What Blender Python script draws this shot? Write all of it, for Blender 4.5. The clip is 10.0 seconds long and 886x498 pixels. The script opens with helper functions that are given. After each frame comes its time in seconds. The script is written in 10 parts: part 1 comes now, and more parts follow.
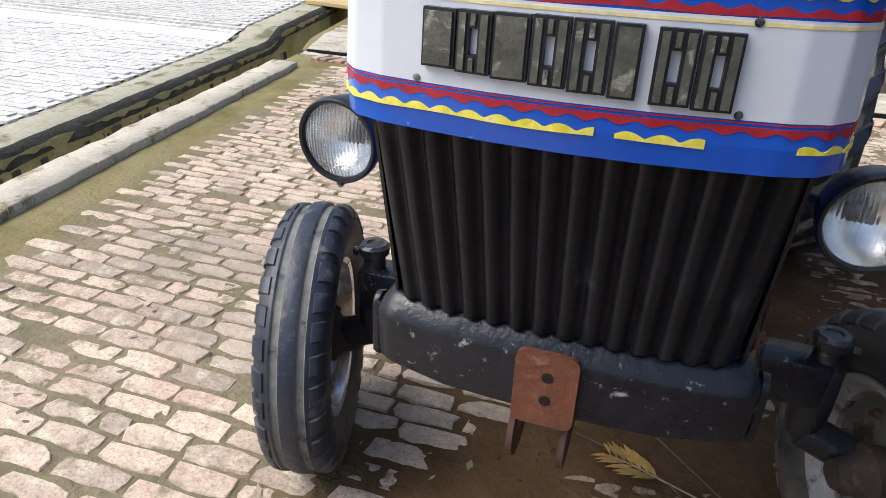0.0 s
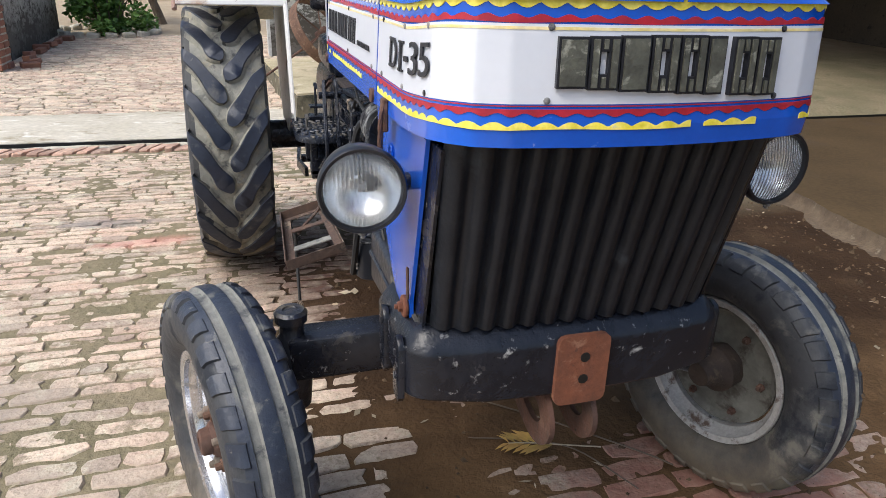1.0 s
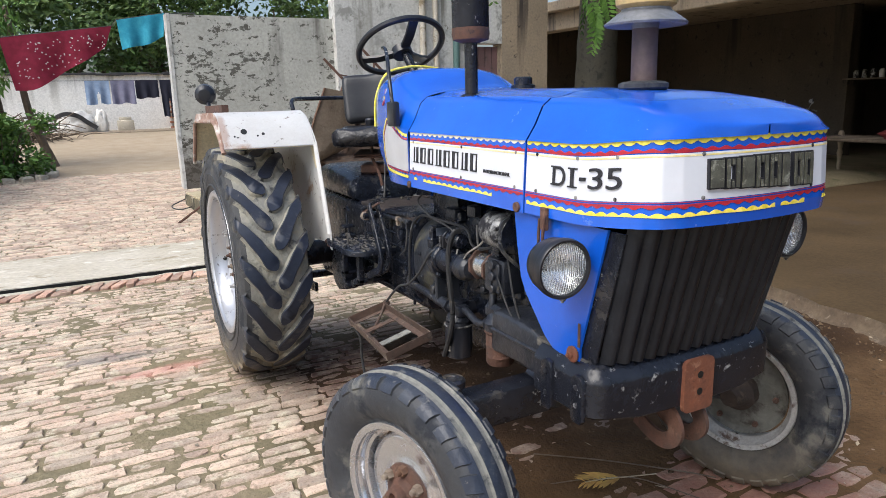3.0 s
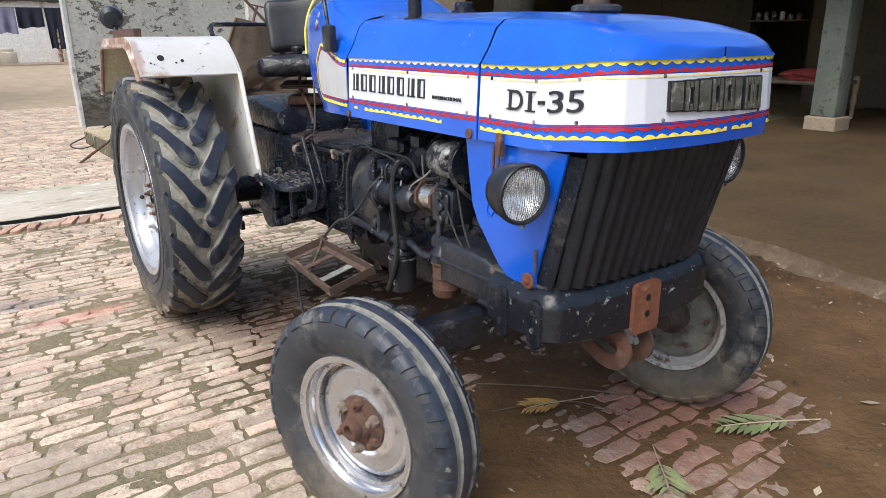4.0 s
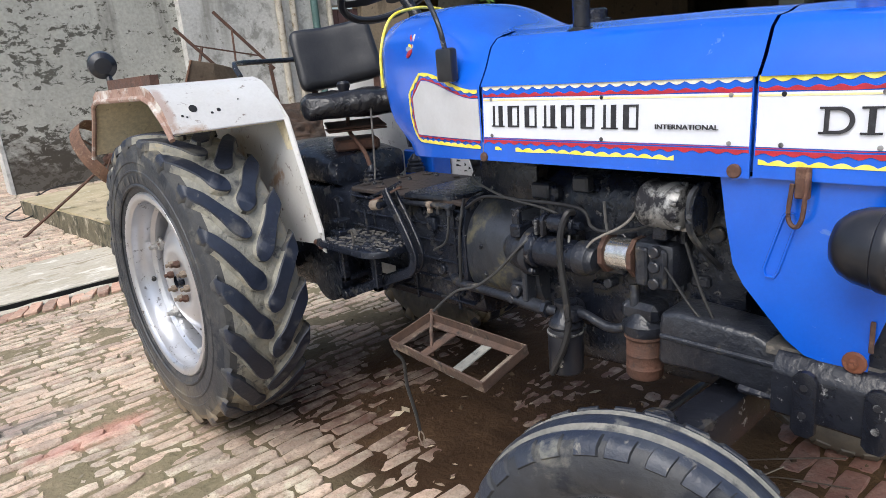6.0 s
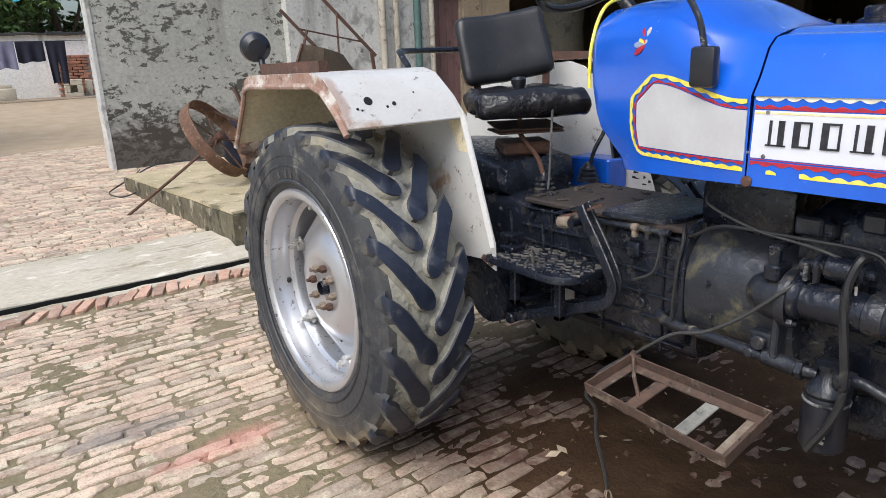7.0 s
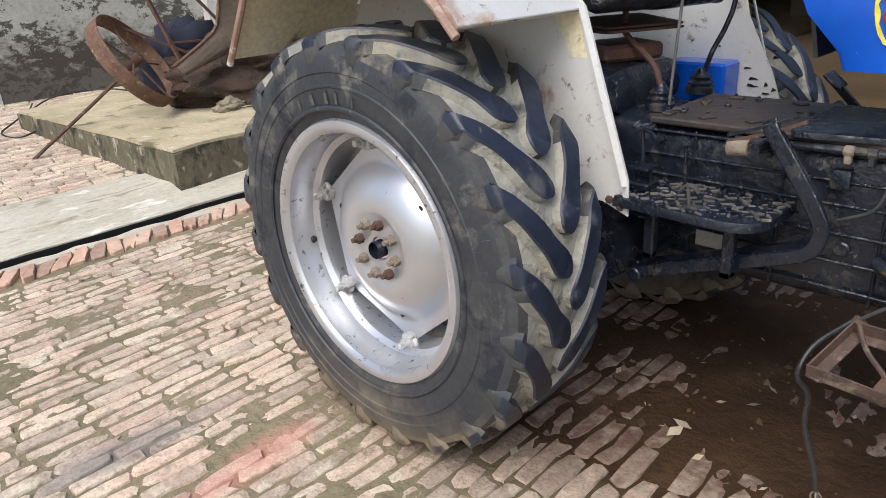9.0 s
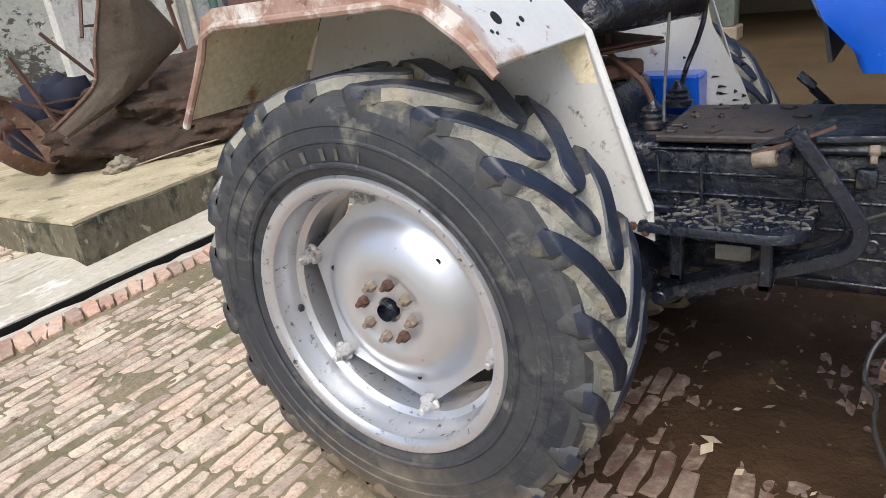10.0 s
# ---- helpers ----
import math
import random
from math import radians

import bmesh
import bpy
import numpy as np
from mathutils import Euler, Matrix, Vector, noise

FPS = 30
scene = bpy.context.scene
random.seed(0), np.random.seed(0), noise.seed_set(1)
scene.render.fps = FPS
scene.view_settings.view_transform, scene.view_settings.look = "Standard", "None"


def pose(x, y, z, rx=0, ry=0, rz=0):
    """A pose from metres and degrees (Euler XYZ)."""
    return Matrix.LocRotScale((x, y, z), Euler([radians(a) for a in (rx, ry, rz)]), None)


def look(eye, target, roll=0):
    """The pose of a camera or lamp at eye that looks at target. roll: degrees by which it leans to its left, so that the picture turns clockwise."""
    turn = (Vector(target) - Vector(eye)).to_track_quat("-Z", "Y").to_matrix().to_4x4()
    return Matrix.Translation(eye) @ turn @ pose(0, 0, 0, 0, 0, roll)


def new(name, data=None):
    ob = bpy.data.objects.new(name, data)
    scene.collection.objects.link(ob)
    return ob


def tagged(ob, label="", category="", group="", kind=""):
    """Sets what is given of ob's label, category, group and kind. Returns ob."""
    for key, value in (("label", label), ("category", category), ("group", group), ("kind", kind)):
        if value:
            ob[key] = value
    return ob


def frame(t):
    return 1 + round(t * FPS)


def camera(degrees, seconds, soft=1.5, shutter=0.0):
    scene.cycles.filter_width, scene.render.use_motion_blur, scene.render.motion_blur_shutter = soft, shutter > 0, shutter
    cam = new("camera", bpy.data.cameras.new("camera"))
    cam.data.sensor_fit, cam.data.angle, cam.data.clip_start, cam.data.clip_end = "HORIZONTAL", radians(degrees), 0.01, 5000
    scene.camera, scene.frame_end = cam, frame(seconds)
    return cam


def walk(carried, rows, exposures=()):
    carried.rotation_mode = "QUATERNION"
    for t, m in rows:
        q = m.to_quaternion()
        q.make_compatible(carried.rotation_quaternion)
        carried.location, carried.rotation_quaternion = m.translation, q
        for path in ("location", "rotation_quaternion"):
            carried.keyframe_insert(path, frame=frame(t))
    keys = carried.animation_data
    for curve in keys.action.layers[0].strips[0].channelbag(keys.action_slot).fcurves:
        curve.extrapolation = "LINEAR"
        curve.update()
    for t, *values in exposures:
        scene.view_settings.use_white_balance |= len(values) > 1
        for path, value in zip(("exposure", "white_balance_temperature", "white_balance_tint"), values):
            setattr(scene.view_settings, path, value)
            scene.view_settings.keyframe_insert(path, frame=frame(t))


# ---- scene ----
# ---------- camera ----------
cam = camera(65.9, 10.0, 0.8)
PATH = [
    (0, (0.126, -1.001, 1.511), (-0.432, 0.685, 0.592), 2.3),
    (0.3, (-0.061, -1.062, 1.496), (-0.354, 0.711, 0.617), 2.3),
    (0.5, (-0.229, -1.042, 1.444), (-0.274, 0.765, 0.589), 1.6),
    (1, (-0.631, -1.082, 1.463), (-0.094, 0.696, 0.721), 1.6),
    (1.5, (-0.969, -1.186, 1.521), (-0.203, 0.536, 0.853), 0.7),
    (2, (-1.199, -1.353, 1.532), (-0.408, 0.399, 0.983), -1.6),
    (3.3, (-1.522, -1.265, 1.544), (-0.558, 0.435, 1.116), -1.9),
    (3.5, (-1.529, -1.246, 1.541), (-0.516, 0.418, 1.09), -2.3),
    (4, (-1.571, -1.206, 1.496), (-0.481, 0.36, 0.898), -0.5),
    (4.5, (-1.543, -1.033, 1.457), (-0.546, 0.587, 0.839), -2.6),
    (5, (-1.532, -0.753, 1.473), (-0.427, 0.814, 0.906), -2.0),
    (5.2, (-1.595, -0.637, 1.468), (-0.402, 0.873, 0.923), -1.3),
    (6.3, (-1.831, -0.108, 1.523), (-0.572, 1.353, 0.992), -5.8),
    (6.5, (-1.844, 0.024, 1.53), (-0.638, 1.531, 1.007), -5.2),
    (7, (-1.922, 0.274, 1.541), (-0.793, 1.831, 0.994), -2.4),
    (7.5, (-2.073, 0.518, 1.551), (-0.811, 1.966, 0.993), -5.0),
    (8, (-2.089, 0.679, 1.512), (-0.817, 2.087, 0.881), -2.7),
    (8.5, (-1.98, 0.955, 1.468), (-0.763, 2.359, 0.729), -5.0),
    (9, (-1.971, 1.15, 1.455), (-0.696, 2.482, 0.68), -3.4),
    (9.5, (-2.029, 1.451, 1.47), (-0.558, 2.564, 0.696), -6.0),
    (10, (-2.063, 1.54, 1.5), (-0.558, 2.628, 0.759), -7.4),
]
walk(cam, [(t, look(eye, target, roll)) for t, eye, target, roll in PATH], [(0.0, 0.38, 6150, 8), (0.5, 0.30, 6150, 8), (1.0, 0.36, 6150, 8), (1.5, 0.50, 6150, 8), (2.0, 0.45, 6150, 8), (3.5, 0.39, 6150, 8), (4.0, 0.42, 6150, 8), (5.0, 0.29, 6150, 8), (6.5, 0.35, 6150, 8), (7.2, 0.25, 6150, 8), (8.5, 0.26, 6150, 8), (10.0, 0.40, 6150, 8)])


# ---------- world and light ----------
SUN_EL, SUN_ROT = radians(52), radians(250)
world = bpy.data.worlds.new("sky")
scene.world = world
world.use_nodes = True
wn = world.node_tree
sky = wn.nodes.new("ShaderNodeTexSky")
sky.sky_type, sky.sun_disc = "NISHITA", False
sky.sun_elevation, sky.sun_rotation = SUN_EL, SUN_ROT
sky.air_density, sky.dust_density, sky.ozone_density = 1.0, 4.5, 1.0
wn.nodes["Background"].inputs["Strength"].default_value = 0.15
wn.links.new(sky.outputs[0], wn.nodes["Background"].inputs["Color"])
sun_data = bpy.data.lights.new("sun", "SUN")
sun_data.energy, sun_data.angle, sun_data.color = 1.9, radians(50), (1.0, 0.97, 0.93)
sun = new("sun", sun_data)
sun.matrix_world = look((-8.0, -2.0, 12.5), (0.5, 1.5, 0))


# ---------- materials ----------
def ramp_node(nt, fac, stops):
    r = nt.nodes.new("ShaderNodeValToRGB")
    els = r.color_ramp.elements
    while len(els) < len(stops):
        els.new(0.5)
    for e, (p, c) in zip(els, stops):
        e.position = p
        e.color = (*c, 1) if len(c) == 3 else c
    nt.links.new(fac, r.inputs[0])
    return r.outputs[0]


def noise_node(nt, vec, scale, detail=5.0, rough=0.6, distort=0.0):
    n = nt.nodes.new("ShaderNodeTexNoise")
    n.inputs["Scale"].default_value = scale
    n.inputs["Detail"].default_value = detail
    n.inputs["Roughness"].default_value = rough
    n.inputs["Distortion"].default_value = distort
    nt.links.new(vec, n.inputs["Vector"])
    return n.outputs["Fac"]


def mix_node(nt, fac, a, b, mode="MIX"):
    m = nt.nodes.new("ShaderNodeMix")
    m.data_type, m.blend_type = "RGBA", mode
    for sock, val in ((m.inputs[0], fac), (m.inputs[6], a), (m.inputs[7], b)):
        if isinstance(val, (float, int)):
            sock.default_value = val
        elif isinstance(val, tuple):
            sock.default_value = (*val, 1)
        else:
            nt.links.new(val, sock)
    return m.outputs[2]


def stretched(nt, vec, s):
    m = nt.nodes.new("ShaderNodeMapping")
    m.inputs["Scale"].default_value = s
    nt.links.new(vec, m.inputs["Vector"])
    return m.outputs[0]


def mat(name, col, col2=None, rough=0.6, metal=0.0, scale=6.0, fine=60.0, bump=0.15, dirt=None, amount=0.5, dscale=5.0,
        dirt2=None, amount2=0.4, d2scale=30.0, stretch=(1, 1, 1), vary=0.0, coat=0.0, depth=0.01, dirt_rough=0.85, spec=0.5, speck=1.0):
    """A worn surface: two tones at a large scale, fine grain, and one or two layers of dirt, rust, chips or painted
    glints.
    """
    m = bpy.data.materials.new(name)
    m.use_nodes = True
    nt = m.node_tree
    bs = nt.nodes["Principled BSDF"]
    geo = nt.nodes.new("ShaderNodeNewGeometry")
    pos = stretched(nt, geo.outputs["Position"], stretch)
    col2 = col2 or tuple(c * 0.8 for c in col)
    big = noise_node(nt, pos, scale, 4)
    c = ramp_node(nt, big, [(0.35, col), (0.65, col2)])
    grain = noise_node(nt, pos, fine, 4)
    g = ramp_node(nt, grain, [(0.3, (1 - 0.18 * speck,) * 3), (0.7, (1 + 0.12 * speck,) * 3)])
    c = mix_node(nt, 1.0, c, g, "MULTIPLY")
    if vary:
        oi = nt.nodes.new("ShaderNodeObjectInfo")
        isl = geo.outputs["Random Per Island"]
        add = nt.nodes.new("ShaderNodeMath")
        add.operation = "ADD"
        nt.links.new(oi.outputs["Random"], add.inputs[0])
        nt.links.new(isl, add.inputs[1])
        fr = nt.nodes.new("ShaderNodeMath")
        fr.operation = "FRACT"
        nt.links.new(add.outputs[0], fr.inputs[0])
        v = ramp_node(nt, fr.outputs[0], [(0.0, (1 - vary, 1 - vary, 1 - vary)), (0.5, (1.0, 0.97, 0.95)), (1.0, (1 + vary, 1 + vary * 0.8, 1 + vary * 0.7))])
        c = mix_node(nt, 1.0, c, v, "MULTIPLY")
    rough_out = None
    for d, a, s in ((dirt, amount, dscale), (dirt2, amount2, d2scale)):
        if d:
            dn = noise_node(nt, pos, s, 8, 0.65, 0.3)
            lo = 0.72 - a * 0.45
            k = ramp_node(nt, dn, [(lo, (0, 0, 0)), (min(lo + 0.1, 1), (1, 1, 1))])
            c = mix_node(nt, k, c, d)
            rr = nt.nodes.new("ShaderNodeMapRange")
            nt.links.new(k, rr.inputs[0])
            if rough_out is None:
                rr.inputs[3].default_value = rough
            else:
                nt.links.new(rough_out, rr.inputs[3])
            rr.inputs[4].default_value = dirt_rough
            rough_out = rr.outputs[0]
    nt.links.new(c, bs.inputs["Base Color"])
    if rough_out is not None:
        nt.links.new(rough_out, bs.inputs["Roughness"])
    else:
        bs.inputs["Roughness"].default_value = rough
    bs.inputs["Metallic"].default_value = metal
    bs.inputs["Specular IOR Level"].default_value = spec
    bs.inputs["Coat Weight"].default_value = coat
    bs.inputs["Coat Roughness"].default_value = 0.12
    if bump:
        b = nt.nodes.new("ShaderNodeBump")
        b.inputs["Strength"].default_value = bump
        b.inputs["Distance"].default_value = depth
        nt.links.new(grain, b.inputs["Height"])
        nt.links.new(b.outputs[0], bs.inputs["Normal"])
    return m


M = {}
M["blue"] = mat("blue_paint", (0.010, 0.115, 0.66), (0.008, 0.092, 0.56), rough=0.24, scale=4, fine=140, bump=0.006, coat=0.5, speck=0.25, dirt=(0.10, 0.2, 0.5), amount=0.14, dscale=11, dirt2=(0.35, 0.42, 0.6), amount2=0.07, d2scale=42, dirt_rough=0.5)
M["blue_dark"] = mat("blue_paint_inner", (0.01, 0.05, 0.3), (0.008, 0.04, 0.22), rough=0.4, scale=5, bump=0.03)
M["white"] = mat("white_sticker", (0.68, 0.70, 0.755), (0.65, 0.67, 0.725), rough=0.3, scale=2, fine=60, bump=0.0, dirt=(0.5, 0.5, 0.5), amount=-0.06, dscale=30, dirt2=(0.15, 0.13, 0.12), amount2=-0.09, d2scale=60, dirt_rough=0.5, speck=0.1)
M["cream"] = mat("cream_panel", (0.56, 0.565, 0.58), (0.50, 0.50, 0.51), rough=0.38, scale=5, fine=90, bump=0.01, dirt=(0.36, 0.34, 0.31), amount=0.06, dscale=9, dirt2=(0.20, 0.17, 0.14), amount2=-0.02, d2scale=40, speck=0.2)
M["yellow"] = mat("yellow_paint", (0.85, 0.72, 0.04), (0.85, 0.76, 0.16), rough=0.45, scale=30, bump=0.03, dirt=(0.7, 0.66, 0.4), amount=0.2, dscale=60)
M["pale_yellow"] = mat("pale_yellow_paint", (0.82, 0.66, 0.25), (0.84, 0.74, 0.45), rough=0.45, scale=20, bump=0.03)
M["pale_wave"] = mat("faded_yellow_wave", (0.84, 0.80, 0.62), (0.86, 0.83, 0.70), rough=0.45, scale=30, bump=0.03)
M["red"] = mat("red_paint", (0.45, 0.015, 0.03), (0.35, 0.02, 0.04), rough=0.42, scale=20, bump=0.03, dirt=(0.25, 0.06, 0.1), amount=0.2, dscale=50)
M["ink"] = mat("black_lettering", (0.012, 0.012, 0.016), (0.03, 0.03, 0.035), rough=0.5, scale=60, bump=0.02, dirt=(0.5, 0.5, 0.52), amount=0.02, dscale=90)
M["logo"] = mat("worn_chrome_lettering", (0.14, 0.14, 0.11), (0.08, 0.08, 0.065), rough=0.42, metal=0.3, scale=25, fine=110, bump=0.2, dirt=(0.34, 0.34, 0.28), amount=0.35, dscale=40)
M["logo_edge"] = mat("black_plastic_letter_base", (0.015, 0.015, 0.02), rough=0.4, bump=0.05)
M["black_metal"] = mat("black_painted_metal", (0.009, 0.010, 0.015), (0.015, 0.017, 0.024), rough=0.27, scale=8, fine=36, bump=0.35, dirt=(0.07, 0.062, 0.052), amount=0.18, dscale=9, dirt2=(0.42, 0.41, 0.39), amount2=0.2, d2scale=34, dirt_rough=0.55, spec=0.45)
M["grille"] = mat("black_grille", (0.008, 0.0095, 0.0135), (0.014, 0.016, 0.021), rough=0.36, scale=10, fine=60, bump=0.2, dirt=(0.042, 0.046, 0.053), amount=0.22, dscale=9, dirt2=(0.10, 0.085, 0.075), amount2=-0.02, d2scale=24, spec=0.28)
M["deck_dust"] = mat("dust_on_black_deck", (0.11, 0.10, 0.088), (0.05, 0.048, 0.046), rough=0.75, scale=9, fine=50, bump=0.3, dirt=(0.24, 0.21, 0.17), amount=0.3, dscale=14)
M["skirt"] = mat("dull_grey_skirt", (0.24, 0.25, 0.27), (0.17, 0.18, 0.2), rough=0.45, metal=0.4, scale=10, bump=0.1, dirt=(0.1, 0.09, 0.08), amount=0.2, dscale=14)
# pale dirt2 flecks on the two engine metals double as painted glints
M["engine"] = mat("greasy_engine_metal", (0.012, 0.014, 0.021), (0.026, 0.029, 0.037), rough=0.3, scale=9, fine=26, bump=0.75, dirt=(0.11, 0.092, 0.062), amount=0.32, dscale=8, dirt2=(0.24, 0.23, 0.21), amount2=0.19, d2scale=30, dirt_rough=0.6)
M["engine_black"] = mat("dark_engine_paint", (0.007, 0.009, 0.016), (0.013, 0.016, 0.025), rough=0.27, scale=9, fine=26, bump=0.75, dirt=(0.06, 0.052, 0.04), amount=0.3, dscale=9, dirt2=(0.2, 0.185, 0.165), amount2=0.2, d2scale=30, dirt_rough=0.6)
M["hub_mud"] = mat("mud_caked_hub", (0.055, 0.036, 0.026), (0.03, 0.022, 0.018), rough=0.8, scale=14, fine=50, bump=0.6, dirt=(0.10, 0.075, 0.05), amount=0.3, dscale=18)
M["tray_rust"] = mat("flaking_tray_iron", (0.105, 0.062, 0.043), (0.065, 0.044, 0.036), rough=0.75, scale=12, fine=60, bump=0.4, dirt=(0.20, 0.15, 0.11), amount=0.34, dscale=12, dirt2=(0.03, 0.025, 0.022), amount2=0.3, d2scale=24)
M["seat_plastic"] = mat("crumpled_black_plastic", (0.010, 0.010, 0.013), (0.018, 0.018, 0.021), rough=0.22, scale=8, fine=19, bump=0.8, dirt=(0.05, 0.048, 0.045), amount=0.22, dscale=8, depth=0.02)
M["bell"] = mat("oily_cast_housing", (0.042, 0.046, 0.056), (0.024, 0.027, 0.034), rough=0.3, metal=0.15, scale=5, fine=22, bump=0.6, dirt=(0.13, 0.117, 0.068), amount=0.38, dscale=7, dirt2=(0.012, 0.013, 0.017), amount2=0.3, d2scale=12, dirt_rough=0.6)
M["alloy"] = mat("peeling_silver_casing", (0.36, 0.36, 0.35), (0.25, 0.25, 0.245), rough=0.42, metal=0.4, scale=18, bump=0.08, dirt=(0.02, 0.02, 0.025), amount=0.58, dscale=12, dirt2=(0.16, 0.15, 0.13), amount2=0.2, d2scale=30)
M["chrome"] = mat("bright_metal_band", (0.75, 0.74, 0.72), (0.6, 0.58, 0.54), rough=0.25, metal=0.9, scale=20, bump=0.03)
M["rust"] = mat("rusted_iron", (0.11, 0.052, 0.034), (0.07, 0.04, 0.03), rough=0.8, scale=14, fine=90, bump=0.4, dirt=(0.17, 0.095, 0.065), amount=0.3, dscale=20, dirt2=(0.035, 0.027, 0.025), amount2=0.25, d2scale=30)
M["rust_orange"] = mat("orange_rusted_iron", (0.22, 0.075, 0.035), (0.15, 0.055, 0.03), rough=0.85, scale=14, fine=90, bump=0.4, dirt=(0.30, 0.15, 0.09), amount=0.35, dscale=20, dirt2=(0.05, 0.03, 0.025), amount2=0.2, d2scale=30)
M["rust_pale"] = mat("brown_rusted_iron", (0.155, 0.085, 0.052), (0.10, 0.052, 0.034), rough=0.8, scale=14, fine=70, bump=0.5, dirt=(0.27, 0.205, 0.14), amount=0.3, dscale=16, dirt2=(0.045, 0.028, 0.022), amount2=0.25, d2scale=24)
M["rubber"] = mat("worn_rubber", (0.026, 0.029, 0.036), (0.044, 0.046, 0.050), rough=0.55, scale=6, fine=30, bump=0.35, dirt=(0.125, 0.122, 0.108), amount=0.36, dscale=9, dirt2=(0.014, 0.017, 0.024), amount2=0.40, d2scale=6)
M["rubber_muddy"] = mat("muddy_rubber", (0.31, 0.295, 0.24), (0.21, 0.208, 0.185), rough=0.8, scale=9, fine=22, bump=0.8, dirt=(0.33, 0.285, 0.195), amount=0.34, dscale=7, dirt2=(0.06, 0.062, 0.066), amount2=0.36, d2scale=10, depth=0.02)
M["lug"] = mat("rubber_lug_face", (0.013, 0.018, 0.034), (0.020, 0.026, 0.043), rough=0.42, scale=9, fine=40, bump=0.25, dirt=(0.105, 0.104, 0.10), amount=0.32, dscale=6, dirt2=(0.22, 0.205, 0.17), amount2=0.12, d2scale=20)
M["silver"] = mat("silver_wheel_paint", (0.56, 0.57, 0.60), (0.51, 0.52, 0.55), rough=0.28, metal=0.7, scale=3, fine=60, bump=0.0, dirt=(0.42, 0.40, 0.37), amount=0.08, dscale=7, dirt2=(0.06, 0.05, 0.042), amount2=0.11, d2scale=32, dirt_rough=0.5, coat=0.2, speck=0.05)
M["silver_rim"] = mat("chipped_silver_rim", (0.56, 0.57, 0.60), (0.49, 0.50, 0.53), rough=0.3, metal=0.7, scale=4, fine=60, bump=0.05, dirt=(0.36, 0.34, 0.31), amount=0.18, dscale=8, dirt2=(0.07, 0.06, 0.055), amount2=0.29, d2scale=34, dirt_rough=0.6, coat=0.15, speck=0.15)
M["silver_worn"] = mat("flaking_wheel_paint", (0.5, 0.5, 0.5), (0.36, 0.35, 0.33), rough=0.45, metal=0.3, scale=9, fine=90, bump=0.12, dirt=(0.13, 0.09, 0.07), amount=0.35, dscale=14, dirt2=(0.05, 0.045, 0.04), amount2=0.18, d2scale=30)
M["silver_front"] = mat("flaked_silver_paint", (0.62, 0.63, 0.66), (0.54, 0.55, 0.58), rough=0.22, metal=0.9, scale=5, fine=60, bump=0.03, dirt=(0.34, 0.30, 0.25), amount=0.16, dscale=9, dirt2=(0.06, 0.04, 0.033), amount2=0.26, d2scale=20, dirt_rough=0.6, coat=0.1, speck=0.2)
M["fender"] = mat("white_fender_paint", (0.60, 0.60, 0.59), (0.55, 0.54, 0.52), rough=0.34, scale=4, fine=90, bump=0.015, dirt=(0.36, 0.24, 0.16), amount=0.27, dscale=4.5, dirt2=(0.09, 0.05, 0.035), amount2=0.24, d2scale=24, speck=0.25)
M["fender_edge"] = mat("rusty_fender_edge", (0.26, 0.15, 0.11), (0.36, 0.25, 0.20), rough=0.7, scale=9, fine=60, bump=0.3, dirt=(0.58, 0.55, 0.51), amount=0.5, dscale=8, dirt2=(0.11, 0.05, 0.033), amount2=0.3, d2scale=16)
M["nut_dust"] = mat("dusty_rusted_nut", (0.25, 0.21, 0.165), (0.16, 0.12, 0.09), rough=0.75, scale=30, fine=90, bump=0.3, dirt=(0.12, 0.06, 0.04), amount=0.3, dscale=40)
M["rubber_dust"] = mat("dusty_rubber_marks", (0.105, 0.10, 0.09), (0.05, 0.05, 0.05), rough=0.75, scale=12, bump=0.2)
M["rubber_front"] = mat("navy_worn_ribs", (0.018, 0.024, 0.042), (0.035, 0.042, 0.058), rough=0.42, scale=7, fine=50, bump=0.3, dirt=(0.15, 0.15, 0.135), amount=0.36, dscale=9, dirt2=(0.27, 0.255, 0.21), amount2=0.2, d2scale=20)
M["rubber_silty"] = mat("silty_dark_sidewall", (0.065, 0.064, 0.062), (0.038, 0.040, 0.044), rough=0.7, scale=6, fine=30, bump=0.5, dirt=(0.17, 0.155, 0.12), amount=0.36, dscale=7, dirt2=(0.022, 0.025, 0.032), amount2=0.3, d2scale=13)
M["rubber_groove"] = mat("dusty_tyre_groove", (0.24, 0.235, 0.21), (0.16, 0.16, 0.148), rough=0.85, scale=14, bump=0.3, dirt=(0.05, 0.053, 0.06), amount=0.38, dscale=16, dirt2=(0.33, 0.31, 0.26), amount2=0.25, d2scale=9)
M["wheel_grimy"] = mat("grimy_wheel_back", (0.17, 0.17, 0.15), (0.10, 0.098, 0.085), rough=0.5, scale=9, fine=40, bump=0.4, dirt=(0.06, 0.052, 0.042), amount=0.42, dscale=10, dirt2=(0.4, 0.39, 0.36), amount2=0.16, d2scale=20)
M["wire_mid"] = mat("dusty_grey_cable", (0.15, 0.145, 0.14), (0.09, 0.088, 0.085), rough=0.6, scale=20, bump=0.05)
M["fender_in"] = mat("cream_fender_underside", (0.78, 0.70, 0.50), (0.70, 0.61, 0.41), rough=0.6, scale=5, bump=0.1, dirt=(0.30, 0.16, 0.08), amount=0.24, dscale=6, dirt2=(0.09, 0.05, 0.035), amount2=0.2, d2scale=15)
